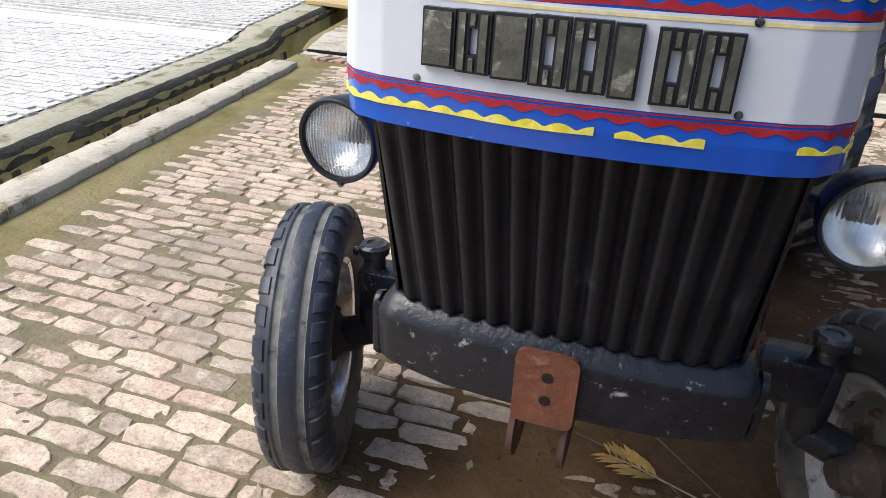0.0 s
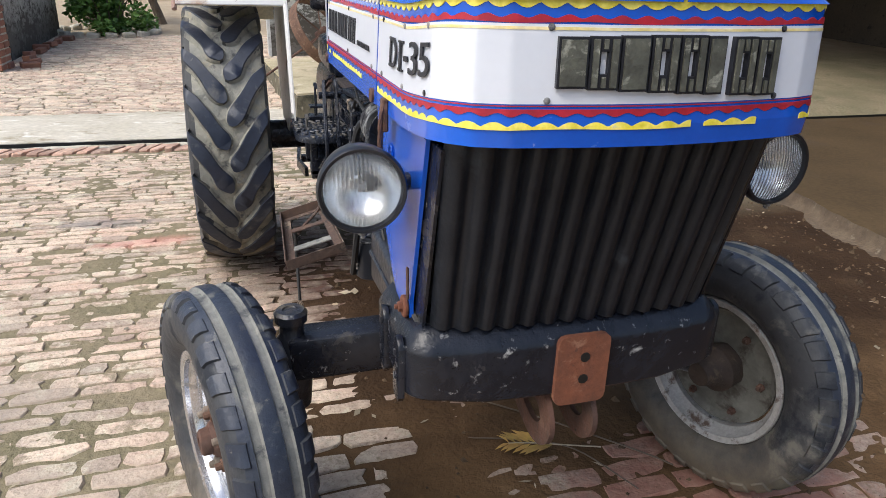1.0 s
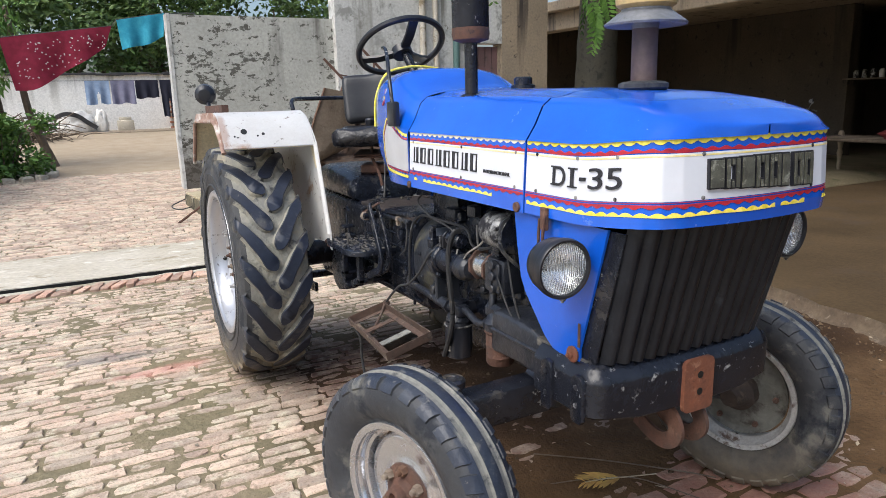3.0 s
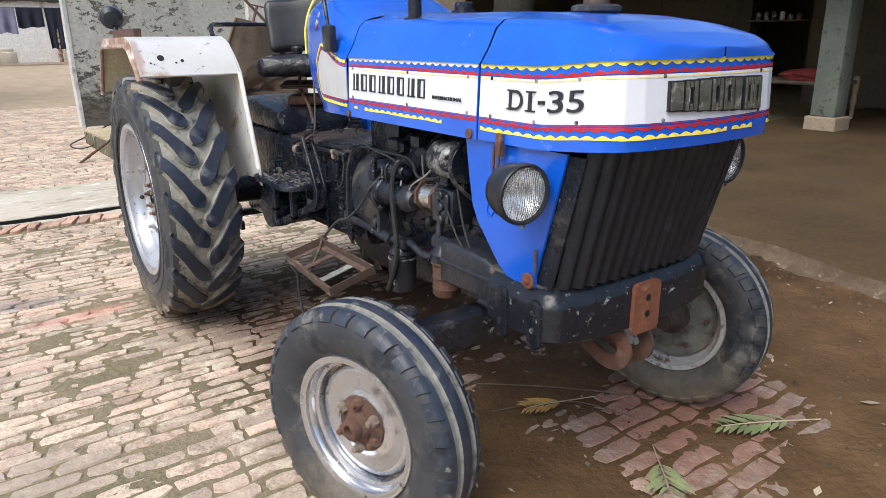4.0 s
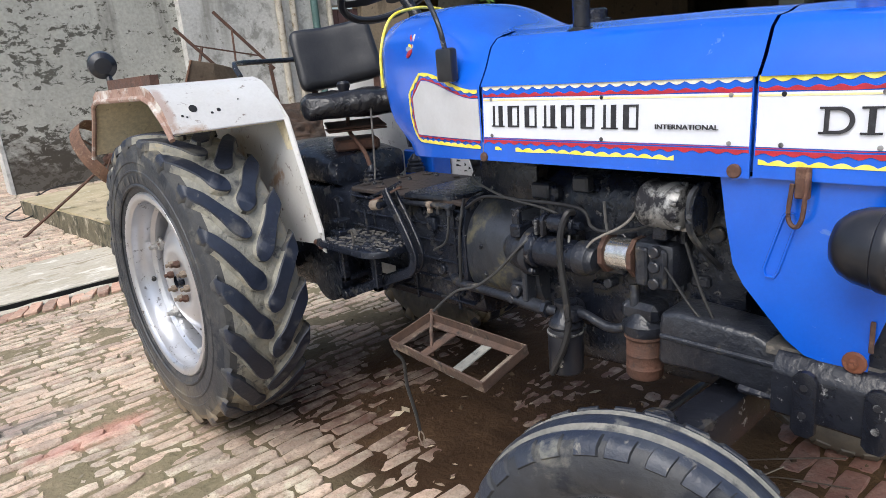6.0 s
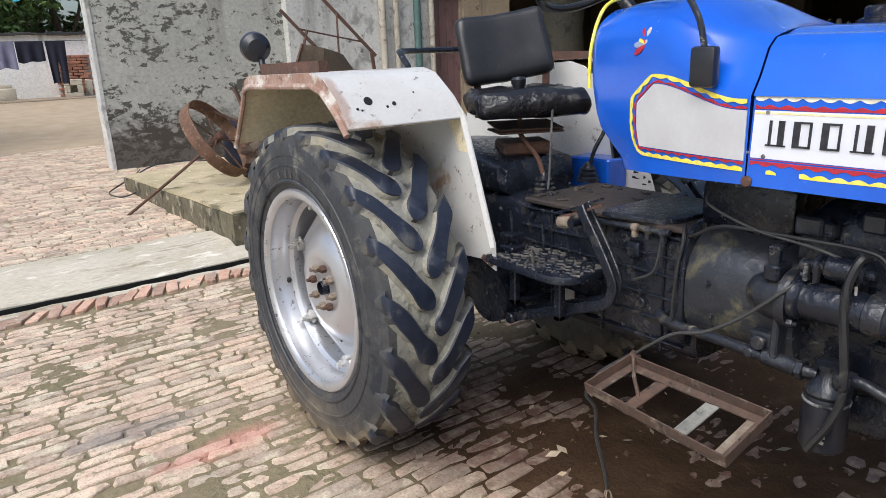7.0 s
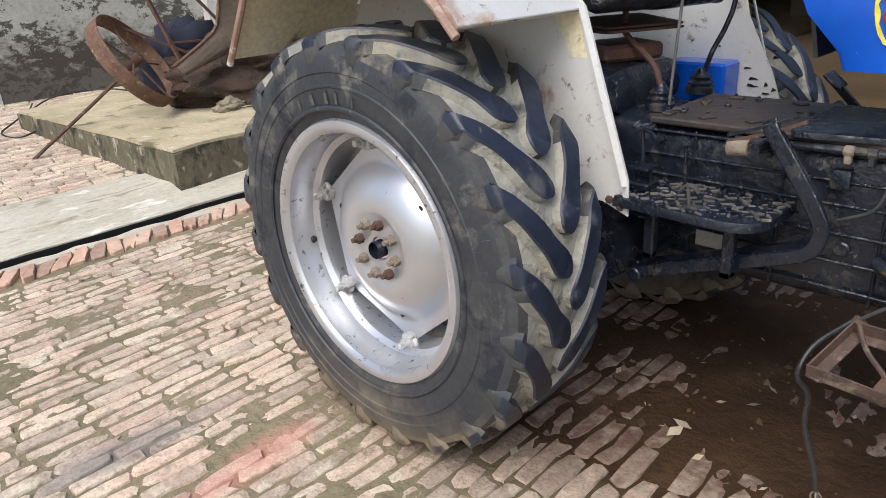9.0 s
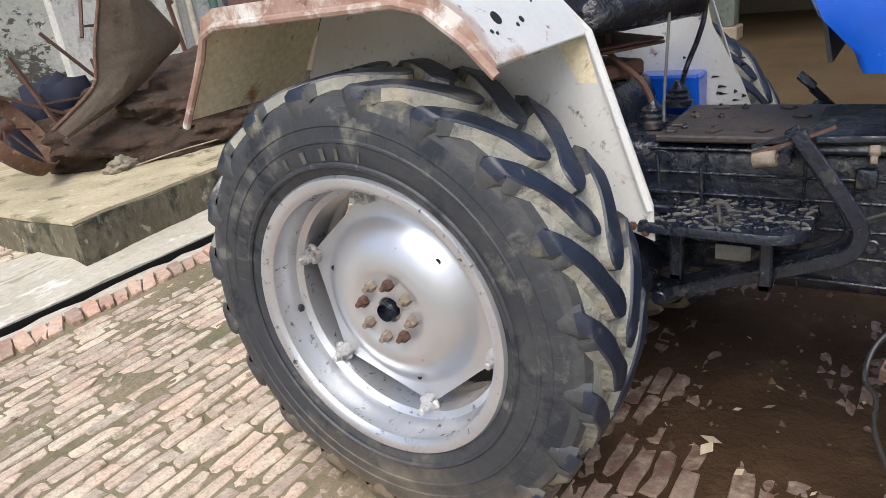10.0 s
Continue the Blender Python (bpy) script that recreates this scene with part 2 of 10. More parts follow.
M["vinyl"] = mat("black_vinyl", (0.012, 0.012, 0.015), (0.02, 0.02, 0.022), rough=0.36, scale=10, fine=120, bump=0.12, dirt=(0.05, 0.05, 0.05), amount=0.2, dscale=10)
M["plastic"] = mat("black_plastic", (0.012, 0.013, 0.018), (0.018, 0.019, 0.024), rough=0.3, bump=0.03)
M["mortar"] = mat("dusty_joint_earth", (0.16, 0.135, 0.09), (0.12, 0.11, 0.07), rough=0.9, scale=3, fine=50, bump=0.5)
M["brick"] = mat("worn_paving_brick", (0.51, 0.385, 0.305), (0.57, 0.485, 0.385), rough=0.85, scale=3.2, fine=26, bump=1.0, vary=0.26, dirt=(0.60, 0.535, 0.41), amount=0.42, dscale=7, dirt2=(0.35, 0.275, 0.21), amount2=0.34, d2scale=6, depth=0.012)
M["screed"] = mat("mossy_screed", (0.52, 0.44, 0.295), (0.38, 0.325, 0.20), rough=0.9, scale=2.5, fine=40, bump=0.6, dirt=(0.16, 0.14, 0.075), amount=0.36, dscale=3.2, dirt2=(0.58, 0.52, 0.40), amount2=0.28, d2scale=7)
M["concrete"] = mat("worn_concrete", (0.56, 0.515, 0.43), (0.46, 0.415, 0.325), rough=0.85, scale=2.5, fine=38, bump=0.7, dirt=(0.28, 0.235, 0.155), amount=0.36, dscale=4, dirt2=(0.70, 0.67, 0.60), amount2=0.32, d2scale=7, stretch=(0.55, 1.6, 1))
M["moss"] = mat("mossy_concrete", (0.10, 0.088, 0.055), (0.16, 0.14, 0.095), rough=0.9, scale=5, fine=30, bump=0.9, dirt=(0.032, 0.034, 0.02), amount=0.46, dscale=5, dirt2=(0.40, 0.36, 0.28), amount2=0.31, d2scale=9, stretch=(1, 1, 0.6))
M["paver"] = mat("grey_road_paver", (0.60, 0.59, 0.56), (0.68, 0.66, 0.62), rough=0.8, scale=1.5, fine=45, bump=0.35, vary=0.07, dirt=(0.40, 0.36, 0.28), amount=0.22, dscale=2.5, depth=0.004)
M["cloth_red"] = mat("red_cloth", (0.16, 0.006, 0.022), (0.23, 0.011, 0.038), rough=0.9, scale=8, fine=200, bump=0.1)
M["cloth_white"] = mat("white_cloth", (0.6, 0.58, 0.58), rough=0.9, bump=0.05)
M["cloth_teal"] = mat("turquoise_cloth", (0.02, 0.24, 0.36), (0.05, 0.34, 0.46), rough=0.9, scale=8, fine=200, bump=0.1)
M["cloth_denim"] = mat("washed_denim", (0.18, 0.26, 0.40), (0.26, 0.34, 0.48), rough=0.9, scale=8, fine=200, bump=0.1)
M["cloth_grey"] = mat("grey_violet_cloth", (0.16, 0.16, 0.24), (0.2, 0.2, 0.28), rough=0.9, scale=8, fine=200, bump=0.1)
M["cloth_black"] = mat("navy_cloth", (0.012, 0.014, 0.03), rough=0.9, scale=8, fine=200, bump=0.1)
M["leaf"] = mat("green_leaf", (0.07, 0.16, 0.025), (0.12, 0.24, 0.04), rough=0.5, scale=12, bump=0.05, vary=0.3)
M["leaf_far"] = mat("dark_green_leaf", (0.06, 0.12, 0.03), (0.12, 0.20, 0.05), rough=0.5, scale=2, bump=0.05, vary=0.35)
M["leaf_fallen"] = mat("fallen_green_leaf", (0.19, 0.25, 0.10), (0.26, 0.29, 0.14), rough=0.55, scale=14, bump=0.1, vary=0.2)
M["leaf_dry"] = mat("yellow_dry_leaf", (0.42, 0.29, 0.07), (0.36, 0.2, 0.06), rough=0.7, scale=14, bump=0.1, vary=0.25)
M["bark"] = mat("brown_bark", (0.09, 0.065, 0.045), (0.14, 0.11, 0.08), rough=0.9, scale=10, bump=0.6)
M["litter"] = mat("pale_litter", (0.3, 0.25, 0.17), (0.42, 0.37, 0.28), rough=0.9, scale=10, bump=0.1, vary=0.4)
M["wood"] = mat("pale_plank_wood", (0.62, 0.47, 0.22), (0.52, 0.38, 0.17), rough=0.7, scale=3, fine=40, bump=0.2, stretch=(1, 6, 6), dirt=(0.3, 0.22, 0.12), amount=0.2, dscale=6)
M["wire"] = mat("grey_cable", (0.05, 0.05, 0.05), rough=0.6, bump=0.02)
M["wire_pale"] = mat("pale_cable", (0.3, 0.28, 0.25), rough=0.6, bump=0.02)
M["cable_black"] = mat("black_hose", (0.012, 0.012, 0.014), (0.03, 0.03, 0.03), rough=0.5, bump=0.08, dirt=(0.12, 0.1, 0.08), amount=0.2, dscale=20)


def plaster(name, base, base2, bare, stain, bare_amt, stain_amt, rough=0.85):
    """Weathered plaster: flaked patches, dark runs down from the top, mould."""
    m = mat(name, base, base2, rough=rough, scale=0.9, fine=25, bump=0.25, dirt=bare, amount=bare_amt, dscale=3.2, dirt2=stain, amount2=stain_amt, d2scale=7)
    nt = m.node_tree
    bs = nt.nodes["Principled BSDF"]
    geo = [n for n in nt.nodes if n.bl_idname == "ShaderNodeNewGeometry"][0]
    c = bs.inputs["Base Color"].links[0].from_socket
    run = noise_node(nt, stretched(nt, geo.outputs["Position"], (3.0, 3.0, 0.28)), 1.0, 4, 0.55)
    sep = nt.nodes.new("ShaderNodeSeparateXYZ")
    nt.links.new(geo.outputs["Position"], sep.inputs[0])
    up = nt.nodes.new("ShaderNodeMapRange")
    nt.links.new(sep.outputs[2], up.inputs[0])
    up.inputs[1].default_value, up.inputs[2].default_value = 1.2, 3.2
    mul = nt.nodes.new("ShaderNodeMath")
    mul.operation = "MULTIPLY"
    nt.links.new(ramp_node(nt, run, [(0.56, (0, 0, 0)), (0.68, (1, 1, 1))]), mul.inputs[0])
    nt.links.new(up.outputs[0], mul.inputs[1])
    c = mix_node(nt, mul.outputs[0], c, stain)
    nt.links.new(c, bs.inputs["Base Color"])
    return m


def flaked_wall():
    """Grey distemper flaking off dark plaster in sharp-edged patches, black runs from the top and a damp foot."""
    m = plaster("weathered_grey_plaster", (0.46, 0.46, 0.42), (0.38, 0.38, 0.345), (0.19, 0.19, 0.17), (0.05, 0.042, 0.032), 0.2, 0.1)
    nt = m.node_tree
    bs = nt.nodes["Principled BSDF"]
    geo = [n for n in nt.nodes if n.bl_idname == "ShaderNodeNewGeometry"][0]
    c = bs.inputs["Base Color"].links[0].from_socket
    pos = geo.outputs["Position"]
    sep = nt.nodes.new("ShaderNodeSeparateXYZ")
    nt.links.new(pos, sep.inputs[0])
    ragged = noise_node(nt, stretched(nt, pos, (1, 1, 1.5)), 7.5, 9, 0.72, 0.4)
    height = ramp_node(nt, sep.outputs[2], [(0.0, (0.09, 0.09, 0.09)), (1.0, (0.0, 0.0, 0.0))])
    wide = noise_node(nt, stretched(nt, pos, (0.6, 0.6, 1.6)), 1.5, 3)
    ad = nt.nodes.new("ShaderNodeMath")
    ad.operation = "MULTIPLY_ADD"
    nt.links.new(wide, ad.inputs[0])
    ad.inputs[1].default_value = 0.55
    nt.links.new(ragged, ad.inputs[2])
    ad2 = nt.nodes.new("ShaderNodeMath")
    nt.links.new(ad.outputs[0], ad2.inputs[0])
    nt.links.new(height, ad2.inputs[1])
    k = ramp_node(nt, ad2.outputs[0], [(0.838, (0, 0, 0)), (0.85, (1, 1, 1))])
    c = mix_node(nt, k, c, ramp_node(nt, ragged, [(0.4, (0.13, 0.135, 0.12)), (0.7, (0.075, 0.07, 0.055))]))
    foot = nt.nodes.new("ShaderNodeMath")
    foot.operation = "MULTIPLY_ADD"
    nt.links.new(ragged, foot.inputs[0])
    foot.inputs[1].default_value = -1.6
    nt.links.new(sep.outputs[2], foot.inputs[2])
    k2 = nt.nodes.new("ShaderNodeMapRange")
    nt.links.new(foot.outputs[0], k2.inputs[0])
    k2.inputs[1].default_value, k2.inputs[2].default_value, k2.inputs[3].default_value, k2.inputs[4].default_value = -0.15, 0.32, 0.85, 0.0
    c = mix_node(nt, k2.outputs[0], c, (0.055, 0.045, 0.035))
    nt.links.new(c, bs.inputs["Base Color"])
    return m


M["wall_grey"] = flaked_wall()
M["wall_white"] = plaster("peeling_whitewash", (0.60, 0.60, 0.58), (0.48, 0.48, 0.46), (0.29, 0.29, 0.27), (0.13, 0.12, 0.09), 0.42, 0.24)
M["wall_far"] = plaster("old_whitewash", (0.84, 0.83, 0.80), (0.77, 0.76, 0.72), (0.55, 0.53, 0.47), (0.2, 0.19, 0.15), 0.2, 0.1)
M["wall_tan"] = plaster("stained_tan_plaster", (0.34, 0.27, 0.19), (0.27, 0.22, 0.16), (0.16, 0.13, 0.10), (0.05, 0.04, 0.035), 0.25, 0.25)
# inner plaster coloured dark to hold the verandah's shade
M["wall_dim"] = plaster("shade_dark_plaster", (0.085, 0.066, 0.046), (0.06, 0.047, 0.034), (0.08, 0.065, 0.05), (0.02, 0.018, 0.015), 0.3, 0.3)
M["pillar_green"] = plaster("grey_green_pillar_plaster", (0.15, 0.17, 0.145), (0.115, 0.13, 0.11), (0.33, 0.33, 0.31), (0.04, 0.04, 0.033), 0.12, 0.3)
M["pillar_moss"] = plaster("black_mould_bark", (0.035, 0.034, 0.026), (0.055, 0.048, 0.034), (0.13, 0.125, 0.11), (0.015, 0.015, 0.012), 0.12, 0.4)
M["door_red"] = mat("faded_red_door", (0.20, 0.11, 0.11), (0.15, 0.09, 0.085), rough=0.6, scale=3, bump=0.2, dirt=(0.08, 0.06, 0.05), amount=0.3, dscale=6)
M["pipe_white"] = mat("weathered_pipe", (0.5, 0.47, 0.4), (0.4, 0.36, 0.3), rough=0.6, scale=6, bump=0.1, dirt=(0.2, 0.16, 0.1), amount=0.4, dscale=8)
M["pipe_green"] = mat("green_pipe", (0.10, 0.18, 0.17), (0.07, 0.13, 0.12), rough=0.5, scale=6, bump=0.1)
M["wall_brick"] = mat("red_wall_brick", (0.28, 0.12, 0.08), (0.34, 0.17, 0.11), rough=0.85, scale=5, fine=45, bump=0.5, vary=0.2, dirt=(0.36, 0.27, 0.2), amount=0.3, dscale=8)


def muddy_film(m, x0, x1, film, film2):
    """Wet earth trodden over part of the yard, thinning out towards the lane; its dark tone also holds painted shade
    under the tractor.
    """
    nt = m.node_tree
    bs = nt.nodes["Principled BSDF"]
    geo = [n for n in nt.nodes if n.bl_idname == "ShaderNodeNewGeometry"][0]
    c = bs.inputs["Base Color"].links[0].from_socket
    sep = nt.nodes.new("ShaderNodeSeparateXYZ")
    nt.links.new(geo.outputs["Position"], sep.inputs[0])
    wide = noise_node(nt, geo.outputs["Position"], 1.6, 5)
    add = nt.nodes.new("ShaderNodeMath")
    add.operation = "MULTIPLY_ADD"
    nt.links.new(wide, add.inputs[0])
    add.inputs[1].default_value = 0.5
    skew = nt.nodes.new("ShaderNodeMath")
    skew.operation = "MULTIPLY_ADD"
    nt.links.new(sep.outputs[1], skew.inputs[0])
    skew.inputs[1].default_value = 0.35
    nt.links.new(sep.outputs[0], skew.inputs[2])
    nt.links.new(skew.outputs[0], add.inputs[2])
    k = nt.nodes.new("ShaderNodeMapRange")
    nt.links.new(add.outputs[0], k.inputs[0])
    k.inputs[1].default_value, k.inputs[2].default_value = x0 + 0.25, x1 + 0.25
    y1 = nt.nodes.new("ShaderNodeMapRange")
    nt.links.new(sep.outputs[1], y1.inputs[0])
    y1.inputs[1].default_value, y1.inputs[2].default_value = 3.3, 2.7
    fine = noise_node(nt, geo.outputs["Position"], 14, 6)
    f2 = nt.nodes.new("ShaderNodeMapRange")
    nt.links.new(fine, f2.inputs[0])
    f2.inputs[1].default_value, f2.inputs[2].default_value, f2.inputs[3].default_value, f2.inputs[4].default_value = 0.35, 0.6, 0.55, 1.0
    mu = nt.nodes.new("ShaderNodeMath")
    mu.operation = "MULTIPLY"
    nt.links.new(k.outputs[0], mu.inputs[0])
    nt.links.new(y1.outputs[0], mu.inputs[1])
    # weaker film ahead of the tractor, full under it with the painted shade
    dry = nt.nodes.new("ShaderNodeMapRange")
    nt.links.new(sep.outputs[1], dry.inputs[0])
    dry.inputs[1].default_value, dry.inputs[2].default_value, dry.inputs[3].default_value, dry.inputs[4].default_value = 0.6, 1.4, 0.68, 1.0
    mu1 = nt.nodes.new("ShaderNodeMath")
    mu1.operation = "MULTIPLY"
    nt.links.new(mu.outputs[0], mu1.inputs[0])
    nt.links.new(dry.outputs[0], mu1.inputs[1])
    mu2 = nt.nodes.new("ShaderNodeMath")
    mu2.operation = "MULTIPLY"
    nt.links.new(mu1.outputs[0], mu2.inputs[0])
    nt.links.new(f2.outputs[0], mu2.inputs[1])
    c = mix_node(nt, mu2.outputs[0], c, ramp_node(nt, fine, [(0.4, film), (0.65, film2)]))
    nt.links.new(c, bs.inputs["Base Color"])




def caked(m, z0, z1, film):
    """Mud that the tyre stood in, dried on with a ragged upper edge."""
    nt = m.node_tree
    bs = nt.nodes["Principled BSDF"]
    geo = [n for n in nt.nodes if n.bl_idname == "ShaderNodeNewGeometry"][0]
    c = bs.inputs["Base Color"].links[0].from_socket
    sep = nt.nodes.new("ShaderNodeSeparateXYZ")
    nt.links.new(geo.outputs["Position"], sep.inputs[0])
    a = nt.nodes.new("ShaderNodeMath")
    a.operation = "MULTIPLY_ADD"
    nt.links.new(noise_node(nt, geo.outputs["Position"], 9, 7, 0.7), a.inputs[0])
    a.inputs[1].default_value = -0.5
    nt.links.new(sep.outputs[2], a.inputs[2])
    k = nt.nodes.new("ShaderNodeMapRange")
    nt.links.new(a.outputs[0], k.inputs[0])
    k.inputs[1].default_value, k.inputs[2].default_value, k.inputs[3].default_value, k.inputs[4].default_value = z0 - 0.25, z1 - 0.25, 0.8, 0.0
    nt.links.new(mix_node(nt, k.outputs[0], c, film), bs.inputs["Base Color"])


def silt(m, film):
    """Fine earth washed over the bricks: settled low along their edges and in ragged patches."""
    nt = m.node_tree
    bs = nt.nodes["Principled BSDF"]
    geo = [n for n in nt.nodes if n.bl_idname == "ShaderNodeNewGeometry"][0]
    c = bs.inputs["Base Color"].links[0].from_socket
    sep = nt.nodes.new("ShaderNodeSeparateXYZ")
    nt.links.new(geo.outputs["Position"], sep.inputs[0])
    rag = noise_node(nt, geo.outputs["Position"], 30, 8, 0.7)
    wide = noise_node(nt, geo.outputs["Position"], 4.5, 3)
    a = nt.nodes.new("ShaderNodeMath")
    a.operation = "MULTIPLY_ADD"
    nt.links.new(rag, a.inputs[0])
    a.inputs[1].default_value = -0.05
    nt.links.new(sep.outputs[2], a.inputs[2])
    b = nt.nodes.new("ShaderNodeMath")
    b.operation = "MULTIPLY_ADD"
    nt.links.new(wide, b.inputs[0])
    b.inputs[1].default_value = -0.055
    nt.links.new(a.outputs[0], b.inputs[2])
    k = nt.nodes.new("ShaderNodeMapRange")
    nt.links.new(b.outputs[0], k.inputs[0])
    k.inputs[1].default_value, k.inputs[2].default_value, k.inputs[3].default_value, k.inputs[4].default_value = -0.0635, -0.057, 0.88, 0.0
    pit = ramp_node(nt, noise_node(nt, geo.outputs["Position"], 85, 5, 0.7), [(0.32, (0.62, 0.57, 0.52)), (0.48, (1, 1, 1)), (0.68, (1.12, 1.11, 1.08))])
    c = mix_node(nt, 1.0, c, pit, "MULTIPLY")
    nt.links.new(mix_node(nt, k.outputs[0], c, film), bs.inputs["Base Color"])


def stain(m, at, rx, ry, turn, colour, strength=0.85):
    """A ragged spill of something on the paving."""
    nt = m.node_tree
    bs = nt.nodes["Principled BSDF"]
    geo = [n for n in nt.nodes if n.bl_idname == "ShaderNodeNewGeometry"][0]
    c = bs.inputs["Base Color"].links[0].from_socket
    mp = nt.nodes.new("ShaderNodeMapping")
    mp.vector_type = "TEXTURE"
    mp.inputs["Location"].default_value = (*at, 0)
    mp.inputs["Rotation"].default_value = (0, 0, radians(turn))
    mp.inputs["Scale"].default_value = (rx, ry, 1000)
    nt.links.new(geo.outputs["Position"], mp.inputs["Vector"])
    ln = nt.nodes.new("ShaderNodeVectorMath")
    ln.operation = "LENGTH"
    nt.links.new(mp.outputs[0], ln.inputs[0])
    rag = noise_node(nt, geo.outputs["Position"], 16, 8, 0.75)
    ad = nt.nodes.new("ShaderNodeMath")
    ad.operation = "MULTIPLY_ADD"
    nt.links.new(rag, ad.inputs[0])
    ad.inputs[1].default_value = 1.6
    nt.links.new(ln.outputs["Value"], ad.inputs[2])
    k = nt.nodes.new("ShaderNodeMapRange")
    nt.links.new(ad.outputs[0], k.inputs[0])
    k.inputs[1].default_value, k.inputs[2].default_value, k.inputs[3].default_value, k.inputs[4].default_value = 1.95, 1.35, 0.0, strength
    nt.links.new(mix_node(nt, k.outputs[0], c, colour), bs.inputs["Base Color"])


def yard_stains(m):
    stain(m, (-1.47, 3.27), 0.30, 0.10, -3, (0.17, 0.155, 0.155), 0.6)
    stain(m, (-1.16, 2.90), 0.22, 0.09, 8, (0.55, 0.255, 0.205), 0.55)
    stain(m, (-1.40, 2.885), 0.12, 0.05, 5, (0.52, 0.25, 0.21), 0.5)


caked(M["rubber"], 0.02, 0.28, (0.17, 0.14, 0.098))
caked(M["rubber_silty"], 0.12, 0.30, (0.20, 0.155, 0.10))
caked(M["rubber_muddy"], 0.10, 0.28, (0.24, 0.185, 0.115))
caked(M["lug"], 0.02, 0.16, (0.15, 0.115, 0.075))
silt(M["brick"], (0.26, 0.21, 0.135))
muddy_film(M["brick"], -0.12, 0.32, (0.05, 0.025, 0.018), (0.12, 0.062, 0.045))
yard_stains(M["brick"])
stain(M["brick"], (-1.75, 1.25), 0.55, 0.28, 10, (0.33, 0.28, 0.225), 0.6)
stain(M["brick"], (-1.25, 0.75), 0.40, 0.22, -15, (0.36, 0.30, 0.24), 0.5)
stain(M["brick"], (0.70, 0.30), 0.60, 0.45, 30, (0.26, 0.095, 0.062), 0.62)
stain(M["fender"], (-0.60, 2.475), 0.17, 0.035, 0, (0.25, 0.12, 0.06), 0.9)
stain(M["fender"], (-0.85, 2.30), 0.025, 0.10, 0, (0.30, 0.17, 0.11), 0.6)


def glass_mat(name):
    m = bpy.data.materials.new(name)
    m.use_nodes = True
    nt = m.node_tree
    bs = nt.nodes["Principled BSDF"]
    bs.inputs["Base Color"].default_value = (0.95, 0.96, 0.97, 1)
    bs.inputs["Roughness"].default_value = 0.04
    bs.inputs["Transmission Weight"].default_value = 0.95
    bs.inputs["IOR"].default_value = 1.45
    geo = nt.nodes.new("ShaderNodeNewGeometry")
    w = nt.nodes.new("ShaderNodeTexWave")
    w.bands_direction = "X"
    w.inputs["Scale"].default_value = 45
    nt.links.new(geo.outputs["Position"], w.inputs["Vector"])
    b = nt.nodes.new("ShaderNodeBump")
    b.inputs["Strength"].default_value = 0.6
    b.inputs["Distance"].default_value = 0.002
    nt.links.new(w.outputs["Fac"], b.inputs["Height"])
    nt.links.new(b.outputs[0], bs.inputs["Normal"])
    return m


M["glass"] = glass_mat("ribbed_lamp_glass")
M["reflector"] = mat("lamp_reflector", (0.97, 0.97, 0.96), (0.93, 0.93, 0.92), rough=0.27, metal=1.0, bump=0.0)


# ---------- mesh helpers ----------
WHERE = {}


def flat(bm, angle=35):
    """Smooth faces with crisp edges at sharp angles."""
    for fa in bm.faces:
        fa.smooth = True
    for e in bm.edges:
        if len(e.link_faces) == 2 and e.calc_face_angle(0) > radians(angle):
            e.smooth = False


def part(name, bm, material, parent=None, label="", angle=35):
    """Links a bmesh, given in world coordinates, as one mesh object under parent; its origin sits amid its points."""
    bm.normal_update()
    flat(bm, angle)
    lo = Vector([min(v.co[i] for v in bm.verts) for i in range(3)])
    hi = Vector([max(v.co[i] for v in bm.verts) for i in range(3)])
    mid = Vector(((lo.x + hi.x) / 2, (lo.y + hi.y) / 2, lo.z if parent is None else (lo.z + hi.z) / 2))
    bmesh.ops.translate(bm, verts=bm.verts, vec=-mid)
    me = bpy.data.meshes.new(name)
    bm.to_mesh(me)
    bm.free()
    for mt in material if isinstance(material, (list, tuple)) else [material]:
        me.materials.append(M[mt] if isinstance(mt, str) else mt)
    ob = new(name, me)
    WHERE[ob.name] = mid
    if parent:
        ob.parent = parent
        ob.location = mid - WHERE[parent.name]
    else:
        ob.location = mid
    if label:
        tagged(ob, label)
    return ob


def thing(name, at, label, category, group="", kind=""):
    e = new(name)
    e.empty_display_size = 0.1
    e.location = at
    WHERE[e.name] = Vector(at)
    return tagged(e, label, category, group, kind)


def solo(name, bm, material, label, category, group="", kind="", angle=35):
    return tagged(part(name, bm, material, None, label, angle), label, category, group, kind)


def B():
    return bmesh.new()


def box(bm, lo, hi, bevel=0.0, m=None, seg=1):
    r = bmesh.ops.create_cube(bm, size=1.0)
    vs = r["verts"]
    lo, hi = Vector(lo), Vector(hi)
    for v in vs:
        v.co = Vector([(lo[i] + hi[i]) / 2 + v.co[i] * (hi[i] - lo[i]) for i in range(3)])
    if bevel:
        es = list({e for v in vs for e in v.link_edges})
        r = bmesh.ops.bevel(bm, geom=es, offset=bevel, segments=seg, affect="EDGES", profile=0.5)
        vs = list({v for fa in r["faces"] for v in fa.verts} | {v for v in vs if v.is_valid})
    if m is not None:
        bmesh.ops.transform(bm, matrix=m, verts=vs)
    return vs


def frame_of(d):
    d = Vector(d).normalized()
    a = Vector((0, 0, 1)) if abs(d.z) < 0.9 else Vector((0, 1, 0))
    x = d.cross(a).normalized()
    return x, d.cross(x).normalized(), d


